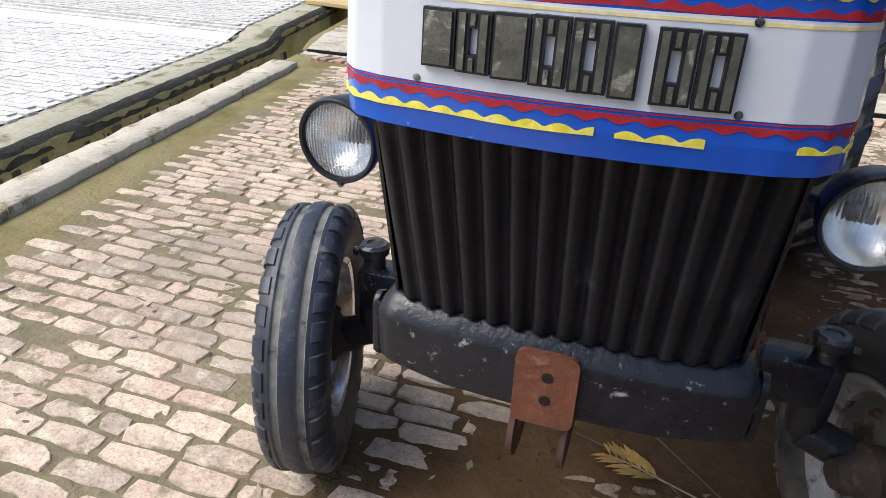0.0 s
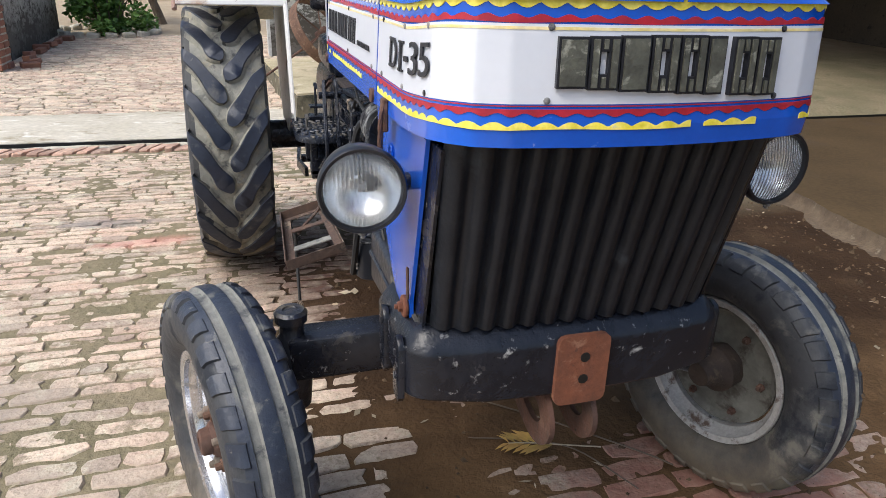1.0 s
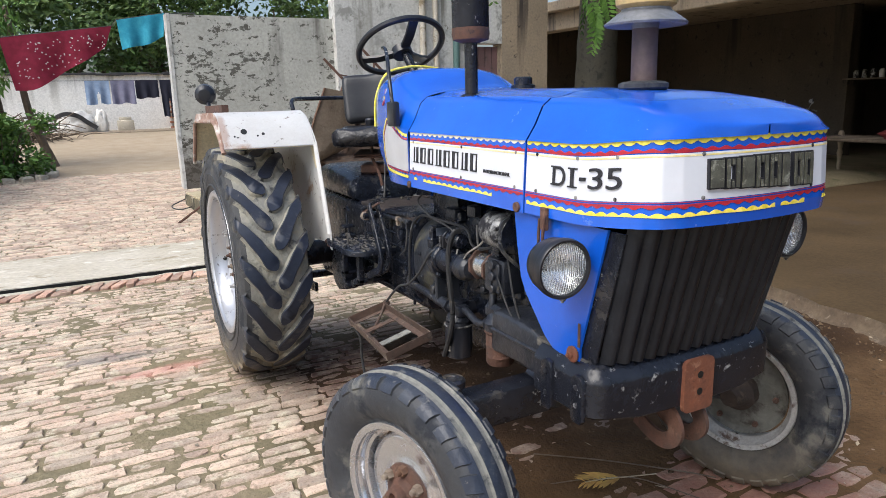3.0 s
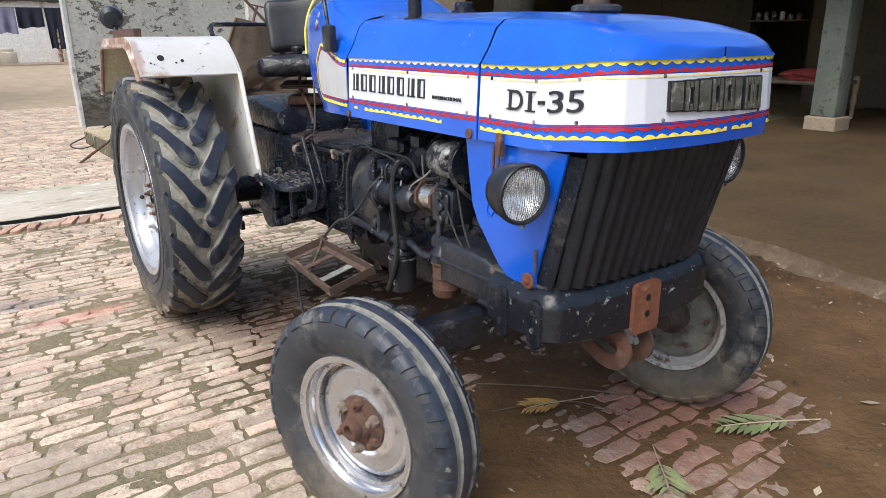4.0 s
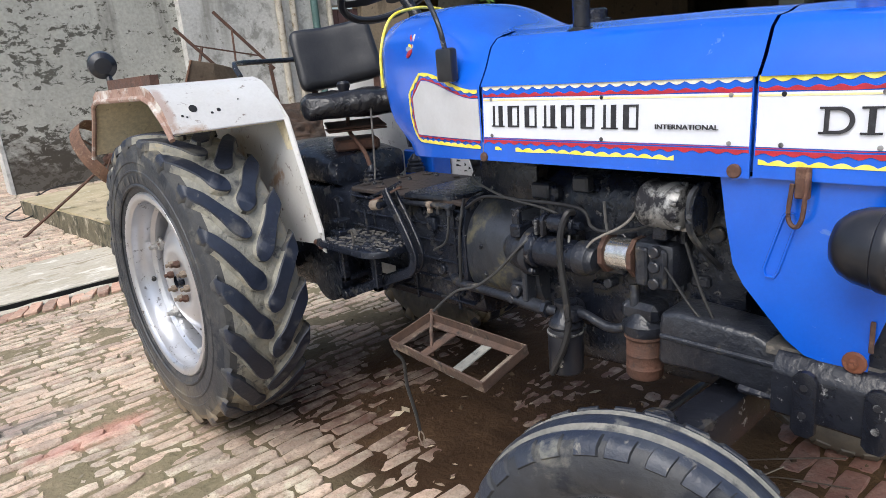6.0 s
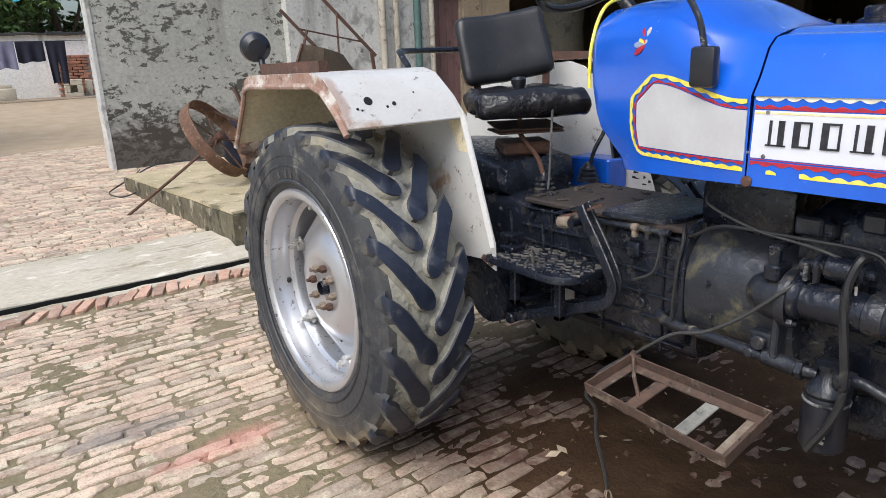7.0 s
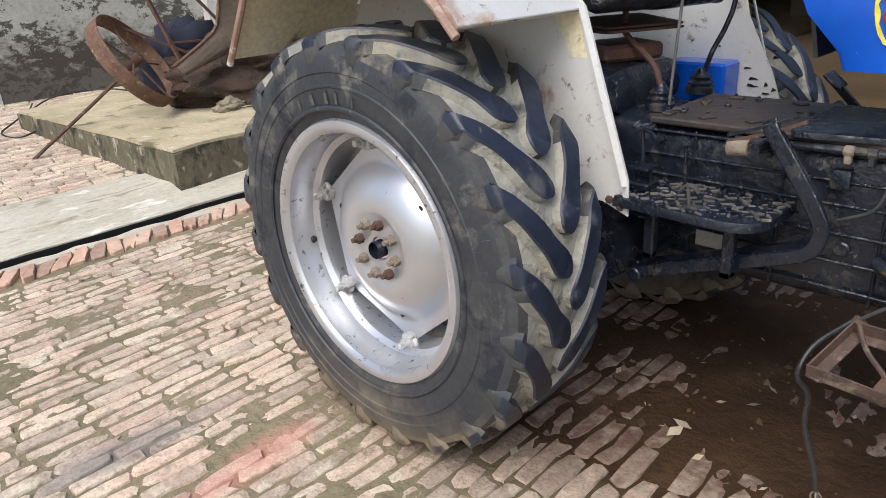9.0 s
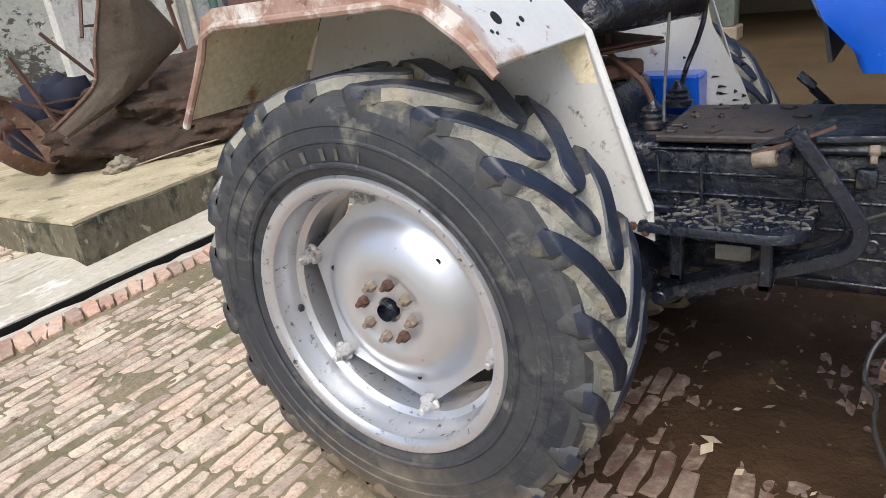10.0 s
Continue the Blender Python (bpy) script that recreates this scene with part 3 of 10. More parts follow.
def lathe(bm, prof, at=(0, 0, 0), axis=(0, 0, 1), seg=24, close=True, mat_index=0):
    """Turns (radius, height) pairs round an axis."""
    x, y, d = frame_of(axis)
    at = Vector(at)
    rings = []
    for r, h in prof:
        if r < 1e-5:
            rings.append([bm.verts.new(at + d * h)])
        else:
            rings.append([bm.verts.new(at + d * h + x * (r * math.cos(2 * math.pi * k / seg)) + y * (r * math.sin(2 * math.pi * k / seg))) for k in range(seg)])
    for a, b in zip(rings, rings[1:]):
        for k in range(seg):
            k2 = (k + 1) % seg
            q = []
            if len(a) == 1 and len(b) == 1:
                continue
            if len(a) == 1:
                q = [a[0], b[k2], b[k]]
            elif len(b) == 1:
                q = [a[k], a[k2], b[0]]
            else:
                q = [a[k], a[k2], b[k2], b[k]]
            fa = bm.faces.new(q)
            fa.material_index = mat_index
    if close:
        for ring, rev in ((rings[0], True), (rings[-1], False)):
            if len(ring) > 2:
                fa = bm.faces.new(ring[::-1] if rev else ring)
                fa.material_index = mat_index
    return rings


def cyl(bm, a, b, r, seg=16, r2=None, bevel=0.0):
    a, b = Vector(a), Vector(b)
    h = (b - a).length
    r2 = r if r2 is None else r2
    if bevel:
        prof = [(r - bevel, 0), (r, bevel), (r2, h - bevel), (r2 - bevel, h)]
    else:
        prof = [(r, 0), (r2, h)]
    lathe(bm, prof, a, b - a, seg)


def spline(pts, n=8):
    """Catmull-Rom through points."""
    P = [Vector(p) for p in pts]
    if len(P) < 3:
        return P
    P = [P[0] * 2 - P[1]] + P + [P[-1] * 2 - P[-2]]
    out = []
    for i in range(1, len(P) - 2):
        p0, p1, p2, p3 = P[i - 1:i + 3]
        for k in range(n):
            t = k / n
            out.append(0.5 * ((2 * p1) + (p2 - p0) * t + (2 * p0 - 5 * p1 + 4 * p2 - p3) * t * t + (3 * p1 - p0 - 3 * p2 + p3) * t ** 3))
    out.append(P[-2])
    return out


def sweep(bm, path, section, up=(0, 0, 1), cap=True, closed=False):
    """Sweeps a closed (u, v) section along a path; v points roughly to up."""
    path = [Vector(p) for p in path]
    rings = []
    n = len(path)
    up = Vector(up)
    for i, p in enumerate(path):
        a = path[(i - 1) % n] if (closed or i) else path[0]
        b = path[(i + 1) % n] if (closed or i < n - 1) else path[-1]
        d = (b - a).normalized()
        s = d.cross(up)
        if s.length < 1e-3:
            s = d.cross(Vector((0, 1, 0.01)))
        s.normalize()
        v = s.cross(d).normalized()
        rings.append([bm.verts.new(p + s * q[0] + v * q[1]) for q in section])
    m = len(section)
    for i in range(n if closed else n - 1):
        a, b = rings[i], rings[(i + 1) % n]
        for k in range(m):
            bm.faces.new([a[k], a[(k + 1) % m], b[(k + 1) % m], b[k]])
    if cap and not closed:
        bm.faces.new(rings[0][::-1])
        bm.faces.new(rings[-1])
    bmesh.ops.recalc_face_normals(bm, faces=list({fa for r in rings for v in r for fa in v.link_faces}))


def circle(r, seg=8):
    return [(r * math.cos(2 * math.pi * k / seg), r * math.sin(2 * math.pi * k / seg)) for k in range(seg)]


def rect(w, h):
    return [(-w / 2, -h / 2), (w / 2, -h / 2), (w / 2, h / 2), (-w / 2, h / 2)]


def tube(bm, pts, r, seg=8, n=6, smooth=True):
    sweep(bm, spline(pts, n) if smooth else pts, circle(r, seg))


def plate(bm, pts, thick, normal):
    """A flat polygon of world points, given thickness along normal."""
    nrm = Vector(normal).normalized() * thick
    a = [bm.verts.new(Vector(p)) for p in pts]
    b = [bm.verts.new(Vector(p) + nrm) for p in pts]
    fs = [bm.faces.new(a[::-1]), bm.faces.new(b)]
    n = len(a)
    for k in range(n):
        fs.append(bm.faces.new([a[k], a[(k + 1) % n], b[(k + 1) % n], b[k]]))
    bmesh.ops.recalc_face_normals(bm, faces=fs)


def nut(bm, at, axis, r=0.012, h=0.012):
    lathe(bm, [(r, 0), (r, h * 0.8), (r * 0.85, h)], at, axis, 6)
    lathe(bm, [(r * 0.5, h), (r * 0.5, h * 1.7), (0, h * 1.75)], at, axis, 8, close=False)


def wobble(bm, amp, scale=2.0):
    for v in bm.verts:
        v.co += noise.noise_vector(v.co * scale) * amp


def smooth01(x, a, b):
    t = min(1, max(0, (x - a) / (b - a)))
    return t * t * (3 - 2 * t)

# ---------- ground ----------
SHEAR = 0.12


def rise(y):
    """Level of the yard: flat round the tractor, up the concrete apron, then a gentle climb."""
    if y < 5.35:
        return 0.0
    if y < 5.8:
        return 0.10 * smooth01(y, 5.35, 5.8)
    return 0.10 + 0.04 * min(y - 5.8, 22) + 0.002 * max(0, y - 27.8)


def mud(x, y):
    """How far earth has covered the bricks: 0 clean joints, 1 buried."""
    n = noise.fractal(Vector((x * 1.3, y * 1.3, 3.1)), 0.9, 2.1, 4)
    edge = -0.35 + 0.12 * smooth01(y, 1.6, 2.6) - 0.25 * smooth01(y, 0.9, 0.3) + 0.5 * smooth01(y, -0.1, -0.8)
    m = smooth01(x + 0.35 * n, edge - 0.25, edge + 0.35)
    m *= 1 - 0.75 * smooth01(math.hypot((x - 0.65) / 0.75, (y - 0.25) / 0.55), 1.2, 0.5)
    m *= 1 - 0.55 * smooth01(y, 1.7, 2.2) * smooth01(x, 2.2, 1.0)
    m *= 1 - 0.6 * smooth01(y, 2.5, 3.0)
    return m


def ground_z(x, y):
    u = x + SHEAR * y
    z = rise(y)
    if 5.375 < y < 5.48 and u > -3.0:
        return -0.16
    if u < -3.33:
        return z + 0.02
    if u < -3.03:
        return z - 0.32
    if y < 5.3 and u > -2.75:
        n = noise.fractal(Vector((x * 4, y * 4, 0.5)), 0.8, 2.2, 4)
        n2 = noise.noise(Vector((x * 1.1, y * 1.1, 7)))
        fine = noise.noise(Vector((x * 17, y * 17, 4))) + 0.6 * noise.noise(Vector((x * 34, y * 34, 9)))
        patch = noise.noise(Vector((x * 3.3, y * 3.3, 11)))
        return z - 0.0055 + 0.005 * fine + (0.006 + 0.007 * smooth01(y, 1.2, 2.4)) * max(patch, -0.3) + mud(x, y) * (0.014 + 0.012 * n + 0.008 * n2)
    if 5.8 < y < 30:
        return z - 0.012 + 0.006 * noise.noise(Vector((x * 3, y * 3, 0)))
    return z - 0.012


def ground_material():
    m = mat("yard_earth", (0.26, 0.215, 0.14), (0.19, 0.165, 0.10), rough=0.85, scale=1.6, fine=34, bump=0.9, depth=0.016, dirt=(0.14, 0.135, 0.075), amount=0.3, dscale=2.2, dirt2=(0.30, 0.26, 0.2), amount2=0.15, d2scale=24, spec=0.15)
    nt = m.node_tree
    bs = nt.nodes["Principled BSDF"]
    geo = [n for n in nt.nodes if n.bl_idname == "ShaderNodeNewGeometry"][0]
    c = bs.inputs["Base Color"].links[0].from_socket
    sep = nt.nodes.new("ShaderNodeSeparateXYZ")
    nt.links.new(geo.outputs["Position"], sep.inputs[0])
    k = nt.nodes.new("ShaderNodeMapRange")
    nt.links.new(sep.outputs[0], k.inputs[0])
    k.inputs[1].default_value, k.inputs[2].default_value = -0.95, -0.5
    wet = noise_node(nt, geo.outputs["Position"], 3.0, 6)
    # dark mud under the tractor: wet earth with its shade painted in
    brown = ramp_node(nt, wet, [(0.3, (0.030, 0.016, 0.008)), (0.55, (0.046, 0.026, 0.0135)), (0.75, (0.085, 0.052, 0.028))])
    # paler brown ahead of the tractor, without that painted shade
    lit_brown = ramp_node(nt, wet, [(0.3, (0.07, 0.040, 0.018)), (0.55, (0.115, 0.068, 0.032)), (0.75, (0.17, 0.106, 0.054))])
    front = nt.nodes.new("ShaderNodeMapRange")
    nt.links.new(sep.outputs[1], front.inputs[0])
    front.inputs[1].default_value, front.inputs[2].default_value = 1.2, 0.6
    brown = mix_node(nt, front.outputs[0], brown, lit_brown)
    y1 = nt.nodes.new("ShaderNodeMapRange")
    nt.links.new(sep.outputs[1], y1.inputs[0])
    y1.inputs[1].default_value, y1.inputs[2].default_value = 3.4, 2.5
    mu = nt.nodes.new("ShaderNodeMath")
    mu.operation = "MULTIPLY"
    nt.links.new(k.outputs[0], mu.inputs[0])
    nt.links.new(y1.outputs[0], mu.inputs[1])
    c = mix_node(nt, mu.outputs[0], c, brown)
    # damp mossy strip beside the kerb
    along = nt.nodes.new("ShaderNodeMath")
    along.operation = "MULTIPLY_ADD"
    nt.links.new(sep.outputs[1], along.inputs[0])
    along.inputs[1].default_value = SHEAR
    nt.links.new(sep.outputs[0], along.inputs[2])
    fray = nt.nodes.new("ShaderNodeMath")
    fray.operation = "MULTIPLY_ADD"
    nt.links.new(wet, fray.inputs[0])
    fray.inputs[1].default_value = 0.5
    nt.links.new(along.outputs[0], fray.inputs[2])
    strip_k = nt.nodes.new("ShaderNodeMapRange")
    nt.links.new(fray.outputs[0], strip_k.inputs[0])
    strip_k.inputs[1].default_value, strip_k.inputs[2].default_value = -2.12, -2.26
    c = mix_node(nt, strip_k.outputs[0], c, ramp_node(nt, wet, [(0.35, (0.16, 0.14, 0.05)), (0.6, (0.26, 0.22, 0.11))]))
    far = nt.nodes.new("ShaderNodeMapRange")
    nt.links.new(sep.outputs[1], far.inputs[0])
    far.inputs[1].default_value, far.inputs[2].default_value = 9.5, 11.5
    sand = ramp_node(nt, wet, [(0.3, (0.36, 0.28, 0.19)), (0.7, (0.44, 0.36, 0.26))])
    c = mix_node(nt, far.outputs[0], c, sand)
    nt.links.new(c, bs.inputs["Base Color"])
    return m


M["ground"] = ground_material()
yard_stains(M["ground"])


def spread(*runs):
    out = []
    for a, b, s in runs:
        n = max(1, round((b - a) / s))
        out += [a + (b - a) * k / n for k in range(n)]
    return out + [runs[-1][1]]


us = spread((-400, -60, 85), (-60, -12, 12), (-12, -3.8, 1.0), (-3.8, -3.34, 0.15)) + [-3.325, -3.3, -3.06, -3.035]
us += spread((-3.02, -2.7, 0.08), (-2.7, -0.6, 0.018), (-0.6, 2.6, 0.026), (2.6, 3.3, 0.05), (3.3, 12, 0.6), (12, 60, 12), (60, 400, 85))
ys = spread((-400, -60, 85), (-60, -6, 9), (-6, -1.2, 0.4), (-1.2, 0.0, 0.024), (0.0, 4.2, 0.018), (4.2, 5.3, 0.03), (5.3, 5.37, 0.06)) + [5.38, 5.475, 5.485] + spread((5.5, 6.0, 0.1), (6.0, 30, 0.6), (30, 60, 10), (60, 400, 85))
verts, faces = [], []
for y in ys:
    for u in us:
        x = u - SHEAR * (y if -10 < y < 30 else (30 if y > 0 else -10))
        verts.append((x, y, ground_z(x, min(max(y, -10), 30)) if abs(y) < 30 else ground_z(x, 30 if y > 0 else -10)))
nu = len(us)
for j in range(len(ys) - 1):
    for i in range(nu - 1):
        a = j * nu + i
        faces.append((a, a + 1, a + nu + 1, a + nu))
me = bpy.data.meshes.new("ground")
me.from_pydata(verts, [], faces)
for p in me.polygons:
    p.use_smooth = True
me.materials.append(M["ground"])
ground = tagged(new("ground", me), "damp brown earth yard with muddy joints", "ground", kind="structure")

# concrete apron along the cross drain, with its narrow slot
def concrete_strip(name, label, lo, hi, y0, y1, z_off, material, seed):
    bm = B()
    n = 60
    rng = random.Random(seed)
    rows = []
    for k in range(n + 1):
        x = lo + (hi - lo) * k / n
        j0, j1 = rng.uniform(-0.012, 0.012), rng.uniform(-0.02, 0.02)
        a, b = y0 + j0, y1 + j1
        rows.append([bm.verts.new((x, a, rise(a) - 0.12)), bm.verts.new((x, a, rise(a) + z_off)), bm.verts.new((x, (a + b) / 2, rise((a + b) / 2) + z_off + rng.uniform(-0.004, 0.006))), bm.verts.new((x, b, rise(b) + z_off)), bm.verts.new((x, b, rise(b) - 0.12))])
    for a, b in zip(rows, rows[1:]):
        for i in range(4):
            bm.faces.new([a[i], b[i], b[i + 1], a[i + 1]])
    return solo(name, bm, material, label, "concrete", kind="structure")


concrete_strip("concrete_apron", "worn pale concrete apron along the cross drain", -3.6, 3.4, 5.47, 6.22, 0.018, "concrete", 1)
concrete_strip("drain_lip", "narrow concrete lip beside the dark drain slot", -3.6, 3.4, 5.30, 5.385, 0.012, "concrete", 2)
bm = B()
box(bm, (-3.6, 5.385, -0.10), (7.0, 5.47, -0.055))
# thin black plate paints the slot's shade over the pale apron face
box(bm, (-3.6, 5.452, -0.10), (7.0, 5.458, 0.03))
M["slot"] = mat("near_black", (0.012, 0.012, 0.011), rough=0.5)
solo("drain_slot", bm, "slot", "dark wet bed and black shade plate of the narrow cross drain", "drain", kind="structure")

# kerb of flat stones along the side drain, and its mossy far wall
M["kerb"] = mat("worn_kerb_cement", (0.56, 0.50, 0.41), (0.45, 0.40, 0.31), rough=0.9, scale=4, fine=40, bump=0.6, dirt=(0.20, 0.17, 0.09), amount=0.35, dscale=6, dirt2=(0.58, 0.53, 0.44), amount2=0.25, d2scale=9)
side_drain_kerb = thing("drain_kerb", (-3.1, 2.0, 0), "row of worn pale kerb stones beside the open drain", "kerb", kind="structure")
rng = random.Random(4)
y = -2.5
while y < 5.2:
    ln = rng.uniform(0.5, 1.1)
    if y + ln > 5.25:
        break
    bm = B()
    w0, w1 = rng.uniform(-0.02, 0.02), rng.uniform(-0.025, 0.02)
    a, b = y + 0.004, y + ln - 0.004
    zt = 0.045 + rng.uniform(-0.006, 0.006)
    edge = lambda yy, s: 0.022 * noise.noise(Vector((yy * 4.1, s, 0))) + 0.012 * noise.noise(Vector((yy * 13, s, 3)))
    ts = [a + (b - a) * k / 9 for k in range(10)]
    top = [(-2.765 + edge(yy, 1), yy) for yy in ts] + [(-3.03 + edge(yy, 5), yy) for yy in ts[::-1]]
    plate(bm, [(u - SHEAR * yy, yy, -0.3) for u, yy in top], 0.3 + zt, (0, 0, 1))
    bmesh.ops.bevel(bm, geom=[e for e in bm.edges if all(v.co.z > 0 for v in e.verts)], offset=0.008, segments=1, affect="EDGES", profile=0.5)
    part("kerb_stone", bm, "kerb", side_drain_kerb, angle=60)
    y += ln

bm = B()
rows = []
for k in range(601):
    y = -8 + 38 * k / 600
    j = 0.03 * noise.noise(Vector((y * 2.1, 0, 0))) + 0.012 * noise.noise(Vector((y * 9, 3, 0)))
    j2 = 0.05 * noise.noise(Vector((y * 1.3, 5, 0)))
    z = rise(y)
    rag = 0.03 * noise.noise(Vector((y * 6, 8, 0))) + 0.02 * noise.noise(Vector((y * 17, 8, 0)))
    pts = [(-3.37 + j, z - 0.34), (-3.37 + j, z - 0.07 + 0.4 * rag), (-3.32 + j + rag, z - 0.03 + 0.5 * rag), (-3.37 + j + rag, z + 0.04), (-3.43 + j, z + 0.062 + 0.2 * j), (-3.6, z + 0.06), (-3.72 + j2, z + 0.05), (-3.95 + j2, z + 0.0)]
    rows.append([bm.verts.new((u - SHEAR * y, y, zz + 0.008 * noise.noise(Vector((u * 9, y * 7, 1))))) for u, zz in pts])
for a, b in zip(rows, rows[1:]):
    for i in range(len(a) - 1):
        fa = bm.faces.new([a[i], b[i], b[i + 1], a[i + 1]])
        fa.material_index = 1 if i < 4 else 0
bmesh.ops.recalc_face_normals(bm, faces=bm.faces)
M["drain_wall"] = mat("black_mossy_masonry", (0.02, 0.02, 0.014), (0.045, 0.042, 0.03), rough=0.9, scale=6, fine=20, bump=0.8, dirt=(0.10, 0.095, 0.06), amount=0.25, dscale=9, depth=0.03)
M["drain_stone"] = mat("damp_drain_stone", (0.12, 0.11, 0.085), (0.06, 0.06, 0.042), rough=0.85, scale=5, fine=30, bump=0.6, vary=0.4, dirt=(0.03, 0.032, 0.02), amount=0.35, dscale=9)
M["drain_top"] = mat("mossy_road_edging", (0.44, 0.40, 0.31), (0.36, 0.34, 0.24), rough=0.9, scale=3, fine=30, bump=0.5, dirt=(0.14, 0.14, 0.07), amount=0.4, dscale=4, dirt2=(0.45, 0.41, 0.34), amount2=0.25, d2scale=9)
drain_stones = thing("drain_wall", (-3.37, 2.0, -0.2), "dark rubble stones facing the open drain", "drain wall", kind="structure")
rng = random.Random(14)
yy = -2.6
while yy < 6.0:
    w = rng.uniform(0.05, 0.13)
    sb = B()
    box(sb, (-3.385 - SHEAR * yy, yy, -0.33), (-3.345 - SHEAR * yy + rng.uniform(-0.008, 0.012), yy + w - 0.012, -0.075 + rng.uniform(-0.02, 0.02)), 0.008)
    part("stone", sb, "drain_stone", drain_stones)
    yy += w
solo("road_edging", bm, ["drain_top", "drain_wall"], "mossy concrete road edging over the open drain", "edging", kind="structure", angle=60)

# broken raised edge of the earth floor by the verandah
bm = B()
rows = []
for k in range(121):
    y = -2.5 + 7.5 * k / 120
    x = 2.72 + 0.19 * (y - 0.7) + 0.06 * noise.noise(Vector((y * 2.3, 1, 0))) + 0.025 * noise.noise(Vector((y * 9, 2, 0)))
    h = 0.10 + 0.015 * noise.noise(Vector((y * 3, 4, 0)))
    rows.append([bm.verts.new(p) for p in ((x - 0.1, y, 0.0), (x - 0.03, y, 0.015), (x, y, 0.05 + 0.02 * noise.noise(Vector((y * 14, 0, 0)))), (x + 0.015, y, h), (x + 0.12, y, h + 0.012), (x + 0.6, y, h + 0.004), (x + 14, y, 0.104))])
for a, b in zip(rows, rows[1:]):
    for i in range(6):
        fa = bm.faces.new([a[i], b[i], b[i + 1], a[i + 1]])
        fa.material_index = 0 if i > 2 else 1
bmesh.ops.recalc_face_normals(bm, faces=bm.faces)
M["floor_mud"] = mat("trodden_earth_floor", (0.085, 0.057, 0.029), (0.058, 0.039, 0.02), rough=0.85, scale=0.9, fine=30, bump=0.3, dirt=(0.07, 0.05, 0.032), amount=0.35, dscale=1.6, dirt2=(0.2, 0.15, 0.1), amount2=0.06, d2scale=18, spec=0.15)
M["floor_edge"] = mat("crumbled_earth_edge", (0.08, 0.055, 0.035), (0.13, 0.095, 0.06), rough=0.95, scale=7, fine=30, bump=0.8, dirt=(0.2, 0.16, 0.11), amount=0.3, dscale=12, depth=0.02)
solo("earth_floor", bm, ["floor_mud", "floor_edge"], "raised trodden earth floor with a crumbled edge", "floor", kind="structure", angle=60)

# ---------- paving ----------
def brick_verts(rng, lx, ly, h=0.06):
    """A worn brick: uneven outline, broken corners, a rounded and slightly dished top."""
    base, mid, top = [], [], []
    outline = [(-1, -1), (-1, -0.1), (-1, 1), (-0.3, 1), (0.35, 1), (1, 1), (1, 0.1), (1, -1), (0.3, -1), (-0.35, -1)]
    tilt = (rng.uniform(-0.02, 0.02), rng.uniform(-0.05, 0.05))
    broken = rng.randrange(10) if rng.random() < 0.45 else -1
    for k, (sx, sy) in enumerate(outline):
        x = sx * lx / 2 + rng.uniform(-0.007, 0.007)
        y = sy * ly / 2 + rng.uniform(-0.005, 0.005)
        if abs(sx) == 1 and abs(sy) == 1:
            x -= sx * rng.uniform(0.0, 0.012)
            y -= sy * rng.uniform(0.0, 0.010)
        if k == broken:
            x, y = x * 0.78, y * 0.6
        base.append((x, y, -h))
        mid.append((x, y, -0.010 + tilt[0] * x + tilt[1] * y))
        top.append((x * 0.95, y * 0.86, -0.001 + tilt[0] * x + tilt[1] * y + rng.uniform(-0.002, 0.002)))
    v = base + mid + top + [(rng.uniform(-0.03, 0.03), rng.uniform(-0.01, 0.01), rng.uniform(-0.002, 0.003))]
    fs = []
    for r in (0, 10):
        for k in range(10):
            k2 = (k + 1) % 10
            fs.append((r + k2, r + k, r + 10 + k, r + 10 + k2))
    for k in range(10):
        fs.append((20 + (k + 1) % 10, 20 + k, 30))
    return v, fs


M["brick_red"] = mat("broken_red_brick", (0.44, 0.27, 0.20), (0.52, 0.38, 0.29), rough=0.85, scale=3, fine=30, bump=0.9, vary=0.3, dirt=(0.55, 0.46, 0.37), amount=0.3, dscale=9, dirt2=(0.22, 0.12, 0.085), amount2=0.25, d2scale=16, depth=0.009)


def brick_mesh(seed):
    v, fs = brick_verts(random.Random(seed), 0.234, 0.062)
    me = bpy.data.meshes.new("brick")
    me.from_pydata(v, [], fs)
    me.materials.append(M["brick"])
    return me


